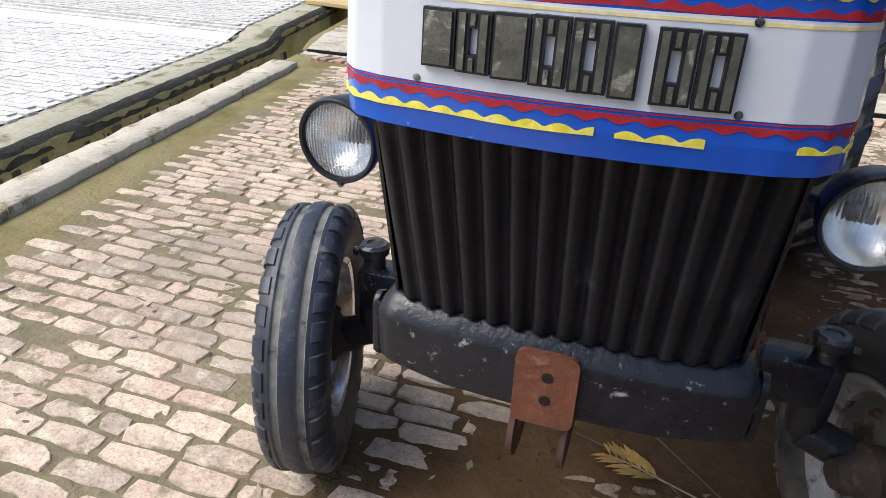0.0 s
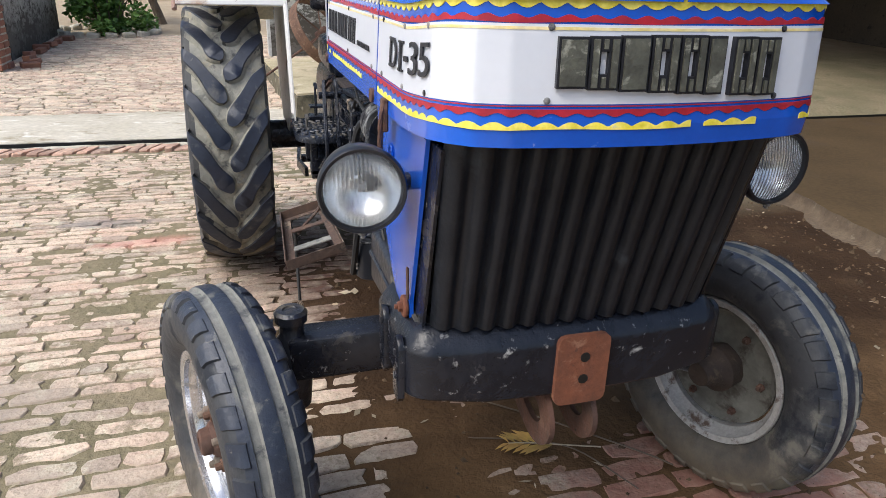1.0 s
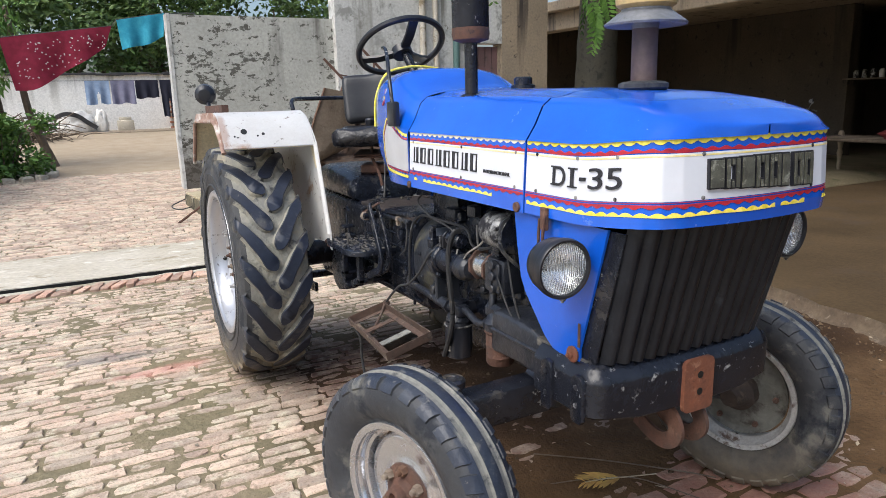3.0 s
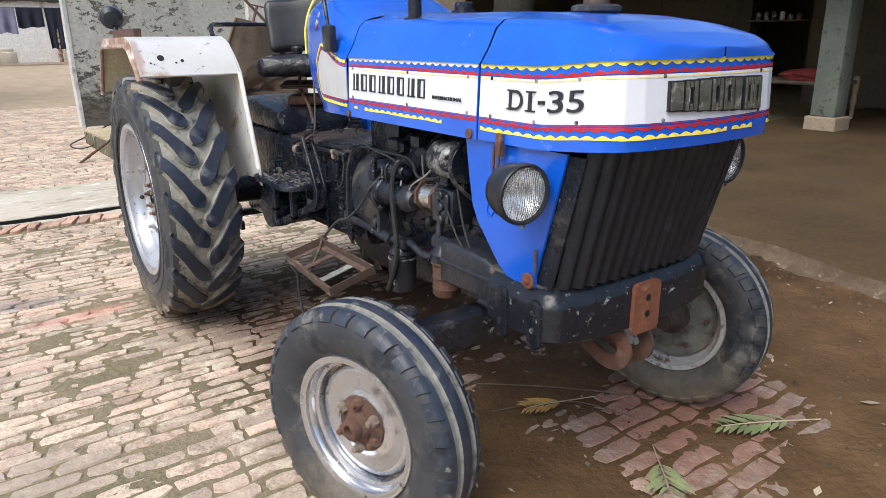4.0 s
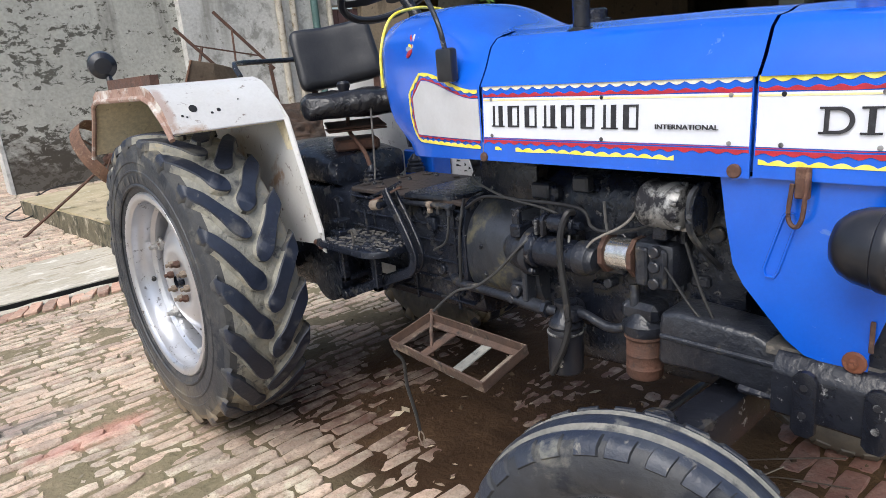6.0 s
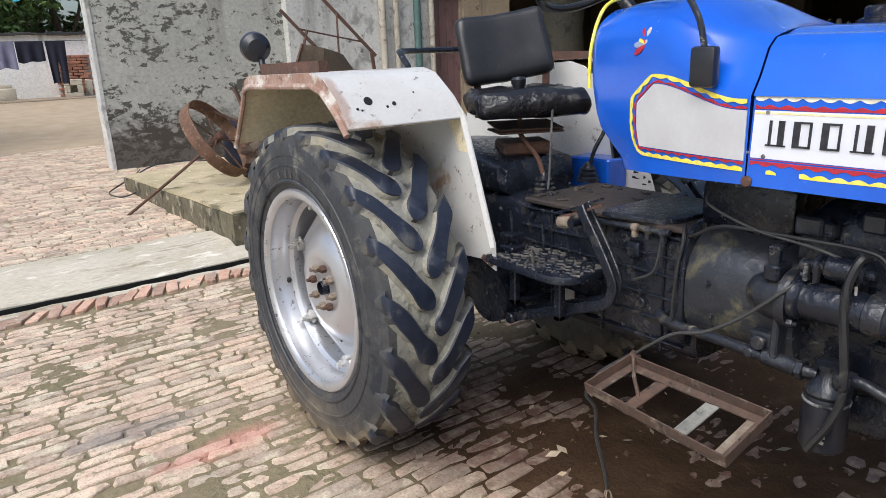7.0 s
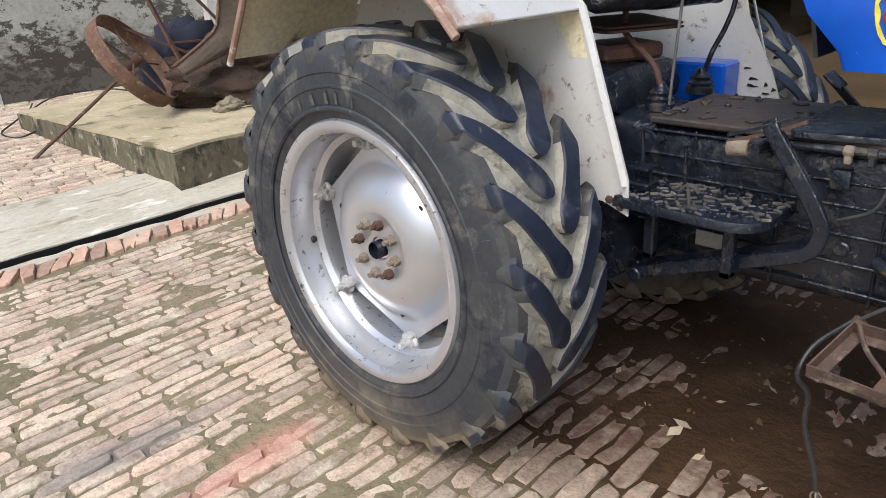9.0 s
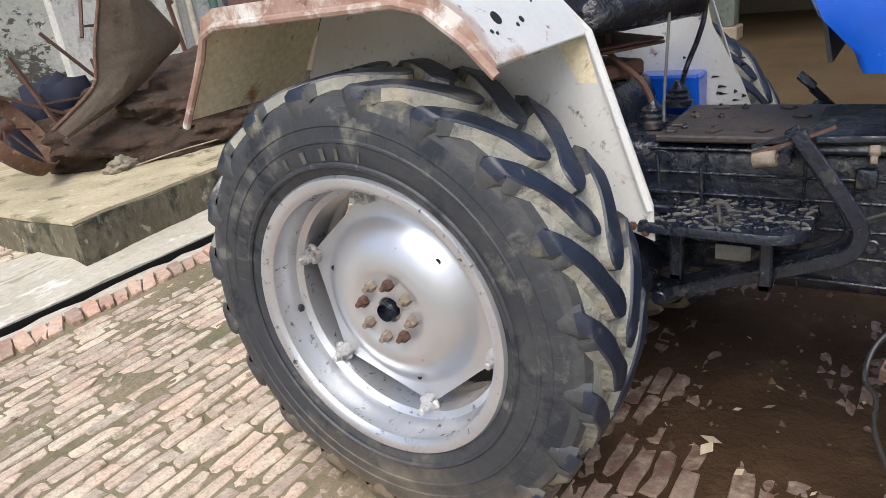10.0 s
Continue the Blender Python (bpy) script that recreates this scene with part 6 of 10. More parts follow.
def rear_wheel(sx, centre):
    """Outer side at -x for sx = -1."""
    pl = Matrix.Translation(centre) @ Matrix.Diagonal((-sx, 1, 1, 1))
    flip = sx > 0

    def put(name, bm, material, parent, label="", angle=40):
        bmesh.ops.transform(bm, matrix=pl, verts=bm.verts)
        bmesh.ops.recalc_face_normals(bm, faces=bm.faces)
        return part(name, bm, material, parent, label, angle)

    # pressed disc: bulged centre, six-cornered edge with gaps to the rim
    bm = B()
    rings = []
    seg = 64
    for r, x in ((0.034, -0.078), (0.038, -0.086), (0.06, -0.0885), (0.10, -0.0885), (0.114, -0.094), (0.128, -0.1), (0.155, -0.098), (0.185, -0.089), (0.212, -0.074), (0.236, -0.055), (0.252, -0.040), (0.262, -0.034), (0.272, -0.032), (1.0, -0.030)):
        ring = []
        for k in range(seg):
            a = 2 * math.pi * k / seg
            w6 = (a - radians(50 + 60)) % (math.pi / 3) - math.pi / 6
            rr = r if r < 0.9 else min(0.345, 0.290 / math.cos(w6))
            ring.append(bm.verts.new((x, -rr * math.sin(a), rr * math.cos(a))))
        rings.append(ring)
    back = [bm.verts.new(v.co + Vector((0.01, 0, 0))) for v in rings[-1]]
    rings.append(back)
    for a, b in zip(rings, rings[1:]):
        for k in range(seg):
            bm.faces.new([a[k], a[(k + 1) % seg], b[(k + 1) % seg], b[k]])
    wheel = put("rear_wheel", bm, "silver", tractor, "silver painted rear wheel disc with rusty nuts")
    # rim
    bm = B()
    lathe_x(bm, [(-0.160, 0.372), (-0.170, 0.380), (-0.176, 0.392), (-0.174, 0.408), (-0.164, 0.414), (-0.152, 0.408), (-0.15, 0.39), (0.15, 0.39), (0.165, 0.41), (0.172, 0.408), (0.168, 0.38), (0.06, 0.365), (0.04, 0.345), (-0.06, 0.345), (-0.075, 0.362), (-0.115, 0.366), (-0.125, 0.372), (-0.160, 0.372)], 96)
    put("rim", bm, "silver_rim", wheel, "silver rim with flaked paint")
    # hub and nuts
    bm = B()
    lathe(bm, [(0.028, 0), (0.028, 0.03), (0.026, 0.035), (0.026, 0.015), (0, 0.015)], (-0.075, 0, 0), (-1, 0, 0), 20, close=False)
    put("axle_end", bm, "engine_black", wheel)
    for k in range(8):
        a = 2 * math.pi * k / 8 + 0.2
        bm = B()
        nut(bm, (-0.0885, -0.084 * math.sin(a), 0.084 * math.cos(a)), (-1, 0, 0), 0.0165, 0.022)
        put("wheel_nut", bm, "nut_dust" if k % 3 else "rust", wheel)
    for ang in (47, 168, -68):
        a = radians(ang)
        # each disc hole is a black disc coloured as its inner shade
        bm = B()
        lathe(bm, [(0.0085, 0.0), (0.0085, 0.002), (0.0, 0.002)], (-0.0585, -0.230 * math.sin(a), 0.230 * math.cos(a)), (-1, 0, 0), 12)
        put("disc_hole", bm, "slot", wheel)
    for k in range(6):
        a = radians(50 + 60 * k)
        bm = B()
        box(bm, (-0.062, -0.020, 0.300), (-0.022, 0.020, 0.348), 0.008, seg=2)
        box(bm, (-0.050, -0.032, 0.316), (-0.030, 0.032, 0.348), 0.007)
        cyl(bm, (-0.098, 0.004, 0.326), (-0.055, 0.004, 0.326), 0.011, 8, bevel=0.003)
        cyl(bm, (-0.078, 0.004, 0.326), (-0.060, 0.004, 0.326), 0.017, 6)
        bmesh.ops.transform(bm, matrix=Matrix.Rotation(a, 4, "X"), verts=bm.verts)
        put("rim_clamp", bm, "silver_worn", wheel)
    bm = B()
    va = radians(-99)
    lathe(bm, [(0.013, 0.0), (0.013, 0.004), (0.008, 0.006), (0.007, 0.022), (0.0, 0.023)], (-0.088, -0.3655 * math.sin(va), 0.3655 * math.cos(va)), (-0.5, math.sin(va), -math.cos(va)), 12)
    put("valve", bm, "slot", wheel)
    # tyre carcass
    bm = B()
    prof = [(-0.158, 0.408), (-0.172, 0.425), (-0.180, 0.45), (-0.184, 0.47), (-0.1845, 0.50), (-0.1875, 0.503), (-0.1875, 0.509), (-0.184, 0.512), (-0.182, 0.54), (-0.185, 0.543), (-0.183, 0.560), (-0.178, 0.588), (-0.167, 0.610), (-0.142, 0.620), (-0.09, 0.623), (0, 0.628), (0.09, 0.623), (0.14, 0.614), (0.165, 0.598), (0.176, 0.572), (0.184, 0.49), (0.172, 0.425), (0.158, 0.408)]
    lathe_x(bm, prof, 120, lambda i: 0 if i < 11 or i > 17 else (2 if i < 13 else 1))
    lathe_x(bm, [(-0.181, 0.437), (-0.187, 0.442), (-0.187, 0.448), (-0.182, 0.453)], 96)
    tyre = put("tyre", bm, ["rubber", "rubber_muddy", "rubber_silty"], wheel, "muddy black lugged tractor tyre", 30)
    # worn moulded marks and radial lines on the sidewall
    bm = B()
    for k in range(128):
        a = 2 * math.pi * k / 128
        for r0, r1, x0, x1, hw, use in ((0.458, 0.488, -0.1862, -0.1878, 0.012 + 0.005 * math.sin(k * 1.7), (k > 98 or k < 6) and k % 3 == 0), (0.513, 0.5405, -0.1862, -0.1842, 0.0012, k % 2 == 0), (0.548, 0.575, -0.1868, -0.1830, 0.0011, k % 2 == 1)):
            if use:
                vs = [bm.verts.new((xx, -rr * math.sin(a + d), rr * math.cos(a + d))) for rr, xx in ((r0, x0), (r1, x1)) for d in (-hw, hw)]
                bm.faces.new([vs[0], vs[1], vs[3], vs[2]])
    put("sidewall_moulding", bm, "rubber_dust", tyre)["kind"] = "stuff"
    # bars: from the shoulder to the middle, swept forward, staggered side to side
    nb = 20
    for k in range(nb):
        for sd in (-1, 1):
            a0 = 2 * math.pi * (k + 0.4 + (0.5 if sd > 0 else 0)) / nb
            bm = B()
            sections = []
            # foot of the bar, faired into the sidewall
            for rr, xx, wd in ((0.562, 0.1815, 0.014), (0.586, 0.1822, 0.022), (0.612, 0.1805, 0.029), (0.631, 0.176, 0.032)):
                sections.append([bm.verts.new((sd * (xx - dx), -(rr - dr) * math.sin(a0 + q * wd / 0.62), (rr - dr) * math.cos(a0 + q * wd / 0.62))) for q, dx, dr in ((-1.4, 0.012, 0.005), (-1.0, 0.003, 0.001), (-0.8, 0, 0), (0.8, 0, 0), (1.0, 0.003, 0.001), (1.4, 0.012, 0.005))])
            line = lambda t: (0.176 - 0.168 * t, a0 + 0.06 * math.sin(t * 1.2) + 0.34 * t ** 1.2)
            for i in range(1, 19):
                t = (0, .04, .1, .17, .25, .33, .41, .49, .57, .65, .72, .79, .85, .90, .94, .97, .99, 1.0, 1.0)[i]
                (xa, aa), (xb, ab) = line(max(0, t - 0.02)), line(min(1, t + 0.02))
                d = Vector((xb - xa, (ab - aa) * 0.645)).normalized()
                turn = smooth01(t, 0.0, 0.2)
                nx, na = d.y * turn, -d.x * turn + (1 - turn)
                x, ang = line(t)
                base = 0.626 - 0.022 * smooth01(x, 0.11, 0.18)
                top = 0.653 - 0.013 * smooth01(x, 0.1, 0.18)
                wd = 0.0295 + 0.002 * math.sin(k * 2.3 + i) * smooth01(t, 0.1, 0.3) + 0.009 * smooth01(t, 0.6, 0.85)
                wd *= math.sqrt(max(0.04, 1 - max(0.0, (t - 0.82) / 0.18) ** 2))
                row = []
                for q, rr in ((-1.32, base - 0.008), (-1.0, top - 0.006), (-0.86, top), (0.86, top), (1.0, top - 0.006), (1.32, base - 0.008)):
                    px, pa = sd * (x + q * wd * nx), ang + q * wd * na / 0.645
                    row.append(bm.verts.new((px, -rr * math.sin(pa), rr * math.cos(pa))))
                sections.append(row)
            for j, (a, b) in enumerate(zip(sections, sections[1:])):
                for i in range(5):
                    fa = bm.faces.new([a[i], a[i + 1], b[i + 1], b[i]])
                    fa.material_index = (2 if j < 2 else 0) if i in (1, 2, 3) else (2 if j < 7 else 1)
            for sec_ in (sections[0], sections[-1]):
                fa = bm.faces.new(sec_)
                fa.material_index = 2
            put("tread_bar", bm, ["lug", "rubber_muddy", "rubber_silty"], wheel, "", 50)
    return wheel


rear_wheel(-1, Vector((-0.685, 2.683, 0.655)))
rear_wheel(1, Vector((0.685, 2.56, 0.655)))


def front_wheel(sx, centre, steer):
    pl = Matrix.Translation(centre) @ Matrix.Rotation(radians(steer), 4, "Z") @ Matrix.Diagonal((-sx, 1, 1, 1))

    def put(name, bm, material, parent, label="", angle=40):
        bmesh.ops.transform(bm, matrix=pl @ Matrix.Diagonal((1.02, 1.02, 1.02, 1)), verts=bm.verts)
        bmesh.ops.recalc_face_normals(bm, faces=bm.faces)
        return part(name, bm, material, parent, label, angle)

    bm = B()
    seg = 48
    rings = []
    for r, x in ((0.03, -0.022), (0.085, -0.022), (0.098, -0.014), (0.125, -0.010), (0.150, -0.016), (0.166, -0.016), (0.174, -0.010), (0.178, 0.004), (0.178, 0.012), (0.165, 0.002), (0.15, 0.0), (0.125, 0.008), (0.11, 0.004), (0.03, 0.004)):
        rings.append([bm.verts.new((x, -r * math.sin(2 * math.pi * k / seg), r * math.cos(2 * math.pi * k / seg))) for k in range(seg)])
    for a, b in zip(rings, rings[1:]):
        for k in range(seg):
            bm.faces.new([a[k], a[(k + 1) % seg], b[(k + 1) % seg], b[k]])
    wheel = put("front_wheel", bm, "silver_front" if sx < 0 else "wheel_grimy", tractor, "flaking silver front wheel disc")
    bm = B()
    lathe_x(bm, [(-0.062, 0.205), (-0.066, 0.215), (-0.066, 0.226), (-0.060, 0.229), (-0.055, 0.224), (-0.052, 0.21), (-0.03, 0.207), (-0.012, 0.196), (0.02, 0.194), (0.035, 0.205), (0.052, 0.212), (0.06, 0.227), (0.066, 0.224), (0.062, 0.207), (0.035, 0.199), (0.022, 0.186), (0.004, 0.185), (-0.004, 0.186), (-0.022, 0.188), (-0.027, 0.198), (-0.046, 0.201), (-0.050, 0.205), (-0.062, 0.205)], 72)
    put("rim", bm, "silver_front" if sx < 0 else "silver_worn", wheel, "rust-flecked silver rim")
    bm = B()
    lathe(bm, [(0.088, 0), (0.087, 0.008), (0.074, 0.013), (0.050, 0.016), (0.044, 0.030), (0.036, 0.036), (0.033, 0.056), (0.028, 0.060), (0.018, 0.060), (0.015, 0.044), (0, 0.042)], (-0.020, 0, 0), (-1, 0, 0), 20)
    wobble(bm, 0.003, 26.0)
    put("hub_cap", bm, "rust", wheel, "rusted brown hub")
    for k in range(6):
        a = 2 * math.pi * k / 6
        bm = B()
        nut(bm, (-0.030, -0.072 * math.sin(a), 0.072 * math.cos(a)), (-1, 0, 0), 0.0175, 0.020)
        cyl(bm, (-0.048, -0.072 * math.sin(a), 0.072 * math.cos(a)), (-0.062, -0.072 * math.sin(a), 0.072 * math.cos(a)), 0.0095, 8, bevel=0.002)
        put("wheel_nut", bm, "nut_dust" if k % 2 else "rust_pale", wheel)
    bm = B()
    lathe(bm, [(0.07, 0), (0.07, 0.05), (0.05, 0.07), (0.035, 0.12)], (0.0, 0, 0), (1, 0, 0), 20)
    wobble(bm, 0.006, 22.0)
    put("inner_hub", bm, "hub_mud", wheel, "inner hub caked in brown mud")
    for k in range(6):
        a = 2 * math.pi * (k + 0.5) / 6
        bm = B()
        nut(bm, (0.018, -0.138 * math.sin(a), 0.138 * math.cos(a)), (1, 0, 0), 0.012, 0.012)
        put("inner_bolt", bm, "rust", wheel)
    # tyre: three ribs with grooves, and shoulder blocks
    bm = B()
    out = [(-0.058, 0.228), (-0.078, 0.25), (-0.088, 0.28), (-0.090, 0.305), (-0.086, 0.33), (-0.078, 0.349), (-0.066, 0.361), (-0.054, 0.366), (-0.043, 0.370), (-0.039, 0.363), (-0.023, 0.364), (-0.019, 0.373), (-0.010, 0.375), (0.010, 0.375), (0.019, 0.373), (0.023, 0.364), (0.039, 0.363), (0.043, 0.370), (0.054, 0.366), (0.066, 0.361), (0.078, 0.349), (0.086, 0.33), (0.090, 0.305), (0.088, 0.28), (0.078, 0.25), (0.058, 0.228)]
    lathe_x(bm, out, 96, lambda i: 2 if i in (8, 9, 10, 14, 15, 16) else (1 if 6 <= i <= 18 else 0))
    put("tyre", bm, ["rubber", "rubber_front", "rubber_groove"], wheel, "worn ribbed black front tyre with dried mud", 30)
    nb = 30
    rng = random.Random(60 + sx)
    for k in range(nb):
        for sd in (-1, 1):
            a0 = 2 * math.pi * (k + (0.5 if sd > 0 else 0) + rng.uniform(-0.08, 0.08)) / nb
            hw = 0.070 + rng.uniform(-0.008, 0.006)
            wear = rng.uniform(0.0, 0.002)
            bm = B()
            sh = []
            for rr, xx, sk in ((0.371, 0.0555, 0.022), (0.3675, 0.070, 0.012), (0.356, 0.0815, 0.0), (0.340, 0.0885, -0.004)):
                sh.append([bm.verts.new((sd * xo, -(r2 - wear) * math.sin(a0 + sk + q * hw), (r2 - wear) * math.cos(a0 + sk + q * hw))) for q, xo, r2 in ((-1.1, xx - 0.007, rr - 0.008), (-0.9, xx, rr), (0.9, xx, rr), (1.1, xx - 0.007, rr - 0.008))])
            for a, b in zip(sh, sh[1:]):
                for i in range(3):
                    bm.faces.new([a[i], a[i + 1], b[i + 1], b[i]]).material_index = 0 if i == 1 else 1
            bm.faces.new(sh[-1]).material_index = 1
            bm.faces.new(sh[0]).material_index = 1
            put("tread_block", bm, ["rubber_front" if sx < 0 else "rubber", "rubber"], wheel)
    return wheel


STEER = 17
front_wheel(-1, Vector((-0.715, 0.435, 0.376)), STEER)
front_wheel(1, Vector((0.735, 0.42, 0.376)), STEER)
# front axle: beam, knuckles, kingpins
bm = B()
sweep(bm, [(-0.56, 0.47, 0.565), (-0.3, 0.45, 0.58), (0, 0.44, 0.59), (0.3, 0.45, 0.58), (0.56, 0.47, 0.565)], rect(0.10, 0.115))
bmesh.ops.bevel(bm, geom=bm.edges[:], offset=0.012, segments=2, affect="EDGES", profile=0.5)
part("front_axle", bm, "black_metal", tractor, "black front axle beam with worn paint")
for sx in (-1, 1):
    bm = B()
    lathe(bm, [(0.03, 0.0), (0.04, 0.01), (0.046, 0.08), (0.046, 0.19), (0.036, 0.205), (0.030, 0.215), (0.030, 0.245), (0.040, 0.25), (0.042, 0.272), (0.034, 0.28), (0.02, 0.28), (0.018, 0.276), (0, 0.276)], (sx * 0.552, 0.468, 0.41), (0, 0, 1), 20)
    cyl(bm, (sx * 0.595, 0.468, 0.655), (sx * 0.61, 0.468, 0.655), 0.012, 8)
    cyl(bm, (sx * 0.552, 0.47, 0.42), (sx * 0.68, 0.455, 0.375), 0.045, 14)
    part("kingpin", bm, "engine", tractor, "greasy kingpin housing")
    bm = B()
    sweep(bm, [(sx * 0.552, 0.468, 0.44), (sx * 0.52, 0.6, 0.45), (sx * 0.47, 0.68, 0.45)], rect(0.03, 0.018))
    part("steering_arm", bm, "engine", tractor)
bm = B()
cyl(bm, (-0.47, 0.68, 0.45), (0.47, 0.68, 0.45), 0.013, 8)
part("track_rod", bm, "engine", tractor)

# ---------- engine and gearbox ----------
def hull(name, sections, material, label="", seg=20, power=0.5):
    """Loft of rounded rectangles: (y, x centre, half width, z low, z high)."""
    bm = B()
    rows = []
    for y, cx, w, z0, z1 in sections:
        cz, h = (z0 + z1) / 2, (z1 - z0) / 2
        ring = []
        for k in range(seg):
            a = 2 * math.pi * k / seg
            c, s = math.cos(a), math.sin(a)
            ring.append(bm.verts.new((cx + w * math.copysign(abs(c) ** power, c), y, cz + h * math.copysign(abs(s) ** power, s))))
        rows.append(ring)
    for a, b in zip(rows, rows[1:]):
        for k in range(seg):
            bm.faces.new([a[k], a[(k + 1) % seg], b[(k + 1) % seg], b[k]])
    bm.faces.new(rows[0])
    bm.faces.new(rows[-1][::-1])
    bmesh.ops.recalc_face_normals(bm, faces=bm.faces)
    return part(name, bm, material, tractor, label)


hull("engine_block", [(0.45, 0, 0.17, 0.70, 1.12), (0.5, 0, 0.19, 0.66, 1.15), (1.06, 0, 0.19, 0.64, 1.15), (1.1, 0, 0.19, 0.66, 1.12)], "engine_black", "dark greasy engine block", power=0.35)
hull("sump", [(0.5, 0, 0.14, 0.56, 0.7), (1.05, 0, 0.16, 0.52, 0.7)], "engine_black", power=0.4)
hull("bell_housing", [(1.07, 0, 0.20, 0.68, 1.00), (1.072, 0, 0.238, 0.65, 1.04), (1.095, 0, 0.242, 0.645, 1.045), (1.098, 0, 0.228, 0.655, 1.035), (1.18, 0, 0.236, 0.65, 1.045), (1.28, 0, 0.246, 0.645, 1.052), (1.36, 0, 0.244, 0.645, 1.048), (1.395, 0, 0.238, 0.65, 1.04), (1.41, 0, 0.19, 0.66, 1.0)], "bell", "large oily cast bell housing streaked with dust", 56, 0.8)
hull("housing_flange", [(1.395, 0, 0.225, 0.64, 1.035), (1.398, 0, 0.240, 0.63, 1.045), (1.418, 0, 0.240, 0.63, 1.045), (1.421, 0, 0.225, 0.64, 1.035)], "engine_black", "", 40, 0.45)
hull("gearbox", [(1.38, 0, 0.185, 0.60, 1.0), (1.4, 0, 0.19, 0.59, 1.0), (2.15, 0, 0.19, 0.57, 1.0), (2.3, 0, 0.21, 0.5, 1.02), (2.85, 0, 0.21, 0.46, 1.02), (2.9, 0, 0.19, 0.48, 1.0)], "engine_black", "dark ribbed gearbox casing", 28, 0.28)
for sx in (-1, 1):
    for z in (0.635, 0.707, 0.781, 0.855, 0.914, 0.980):
        bm = B()
        box(bm, (min(sx * 0.185, sx * 0.200), 1.42, z - 0.004), (max(sx * 0.185, sx * 0.200), 2.14, z + 0.004), 0.003)
        part("casing_rib", bm, "engine_black", tractor)
    for y in (1.50, 1.74, 1.98):
        bm = B()
        box(bm, (min(sx * 0.185, sx * 0.1985), y - 0.004, 0.60), (max(sx * 0.185, sx * 0.1985), y + 0.004, 0.99), 0.003)
        part("casing_rib", bm, "engine_black", tractor)
    bm = B()
    box(bm, (min(sx * 0.185, sx * 0.214), 1.582, 0.895), (max(sx * 0.185, sx * 0.214), 1.63, 0.948), 0.010, seg=2)
    part("casing_boss", bm, "engine_black", tractor)
    bm = B()
    lathe(bm, [(0.020, 0.0), (0.020, 0.013), (0.016, 0.016), (0.014, 0.011), (0, 0.011)], (sx * 0.188, 1.58, 0.745), (sx, 0, 0), 20)
    part("drain_plug", bm, "engine_black", tractor)
    for y, z in ((1.47, 0.955), (1.62, 0.875), (1.78, 0.955), (1.94, 0.955), (2.08, 0.955), (1.475, 0.885), (1.475, 0.815), (1.475, 0.745), (1.475, 0.67)):
        bm = B()
        nut(bm, (sx * 0.192, y, z), (sx, 0, 0), 0.009, 0.010)
        part("casing_bolt", bm, "engine", tractor)
    for k in range(9):
        a = -1.2 + k * 0.3
        bm = B()
        nut(bm, (sx * (0.235 * math.cos(a * 0.9)), 1.09, 0.85 + 0.2 * math.sin(a)), (0, -1, 0), 0.010, 0.012)
        part("housing_bolt", bm, "engine", tractor)
M["cover_mud"] = mat("mud_caked_cover", (0.05, 0.036, 0.03), (0.028, 0.024, 0.023), rough=0.6, scale=7, fine=40, bump=0.6, dirt=(0.10, 0.07, 0.055), amount=0.3, dscale=9, dirt2=(0.012, 0.012, 0.014), amount2=0.3, d2scale=20)
bm = B()
box(bm, (-0.20, 1.42, 0.998), (0.20, 2.12, 1.018), 0.005)
part("gearbox_cover", bm, "cover_mud", tractor, "flat bolted gearbox cover thick with dried mud")
hull("lift_housing", [(2.235, 0, 0.19, 1.0, 1.08), (2.26, 0, 0.21, 1.0, 1.13), (2.36, 0, 0.21, 1.0, 1.15), (2.6, 0, 0.21, 1.0, 1.18), (2.8, 0, 0.2, 1.0, 1.17), (2.84, 0, 0.17, 1.0, 1.15)], "engine_black", "dark rounded hydraulic lift housing", 28, 0.45)
bm = B()
cyl(bm, (-0.5, 2.672, 0.648), (0.5, 2.672, 0.648), 0.075, 20)
part("rear_axle", bm, "engine_black", tractor, "dark rear axle tube")
# top of engine: head, manifold, fan shroud seen through the gap
hull("cylinder_head", [(0.5, 0.02, 0.13, 1.15, 1.3), (1.08, 0.02, 0.13, 1.15, 1.3)], "engine_black", power=0.3)
bm = B()
for y in (0.55, 0.72, 0.9):
    tube(bm, [(-0.12, y, 1.22), (-0.2, y, 1.25), (-0.23, 0.87, 1.33)], 0.024, 10)
cyl(bm, (-0.23, 0.9, 1.3), (-0.22, 0.9, 1.5), 0.03, 12)
part("exhaust_manifold", bm, "rust", tractor, "rusty exhaust manifold under the bonnet")

# starter motor and neighbours on the right flank
bm = B()
cyl(bm, (-0.268, 0.885, 0.922), (-0.268, 1.05, 0.922), 0.048, 28, bevel=0.004)
cyl(bm, (-0.268, 0.93, 0.922), (-0.268, 0.938, 0.922), 0.0495, 28)
cyl(bm, (-0.268, 1.03, 0.922), (-0.268, 1.062, 0.922), 0.056, 28, bevel=0.006)
part("starter_motor", bm, "engine_black", tractor, "dark cylindrical starter motor")
bm = B()
cyl(bm, (-0.262, 0.905, 1.013), (-0.262, 0.995, 1.013), 0.029, 20, bevel=0.006)
cyl(bm, (-0.262, 0.995, 1.010), (-0.262, 1.055, 1.004), 0.019, 16, bevel=0.004)
cyl(bm, (-0.262, 1.005, 1.012), (-0.262, 1.018, 1.012), 0.030, 16, bevel=0.003)
cyl(bm, (-0.262, 0.885, 1.013), (-0.262, 0.905, 1.013), 0.012, 10)
part("starter_solenoid", bm, "engine_black", tractor)
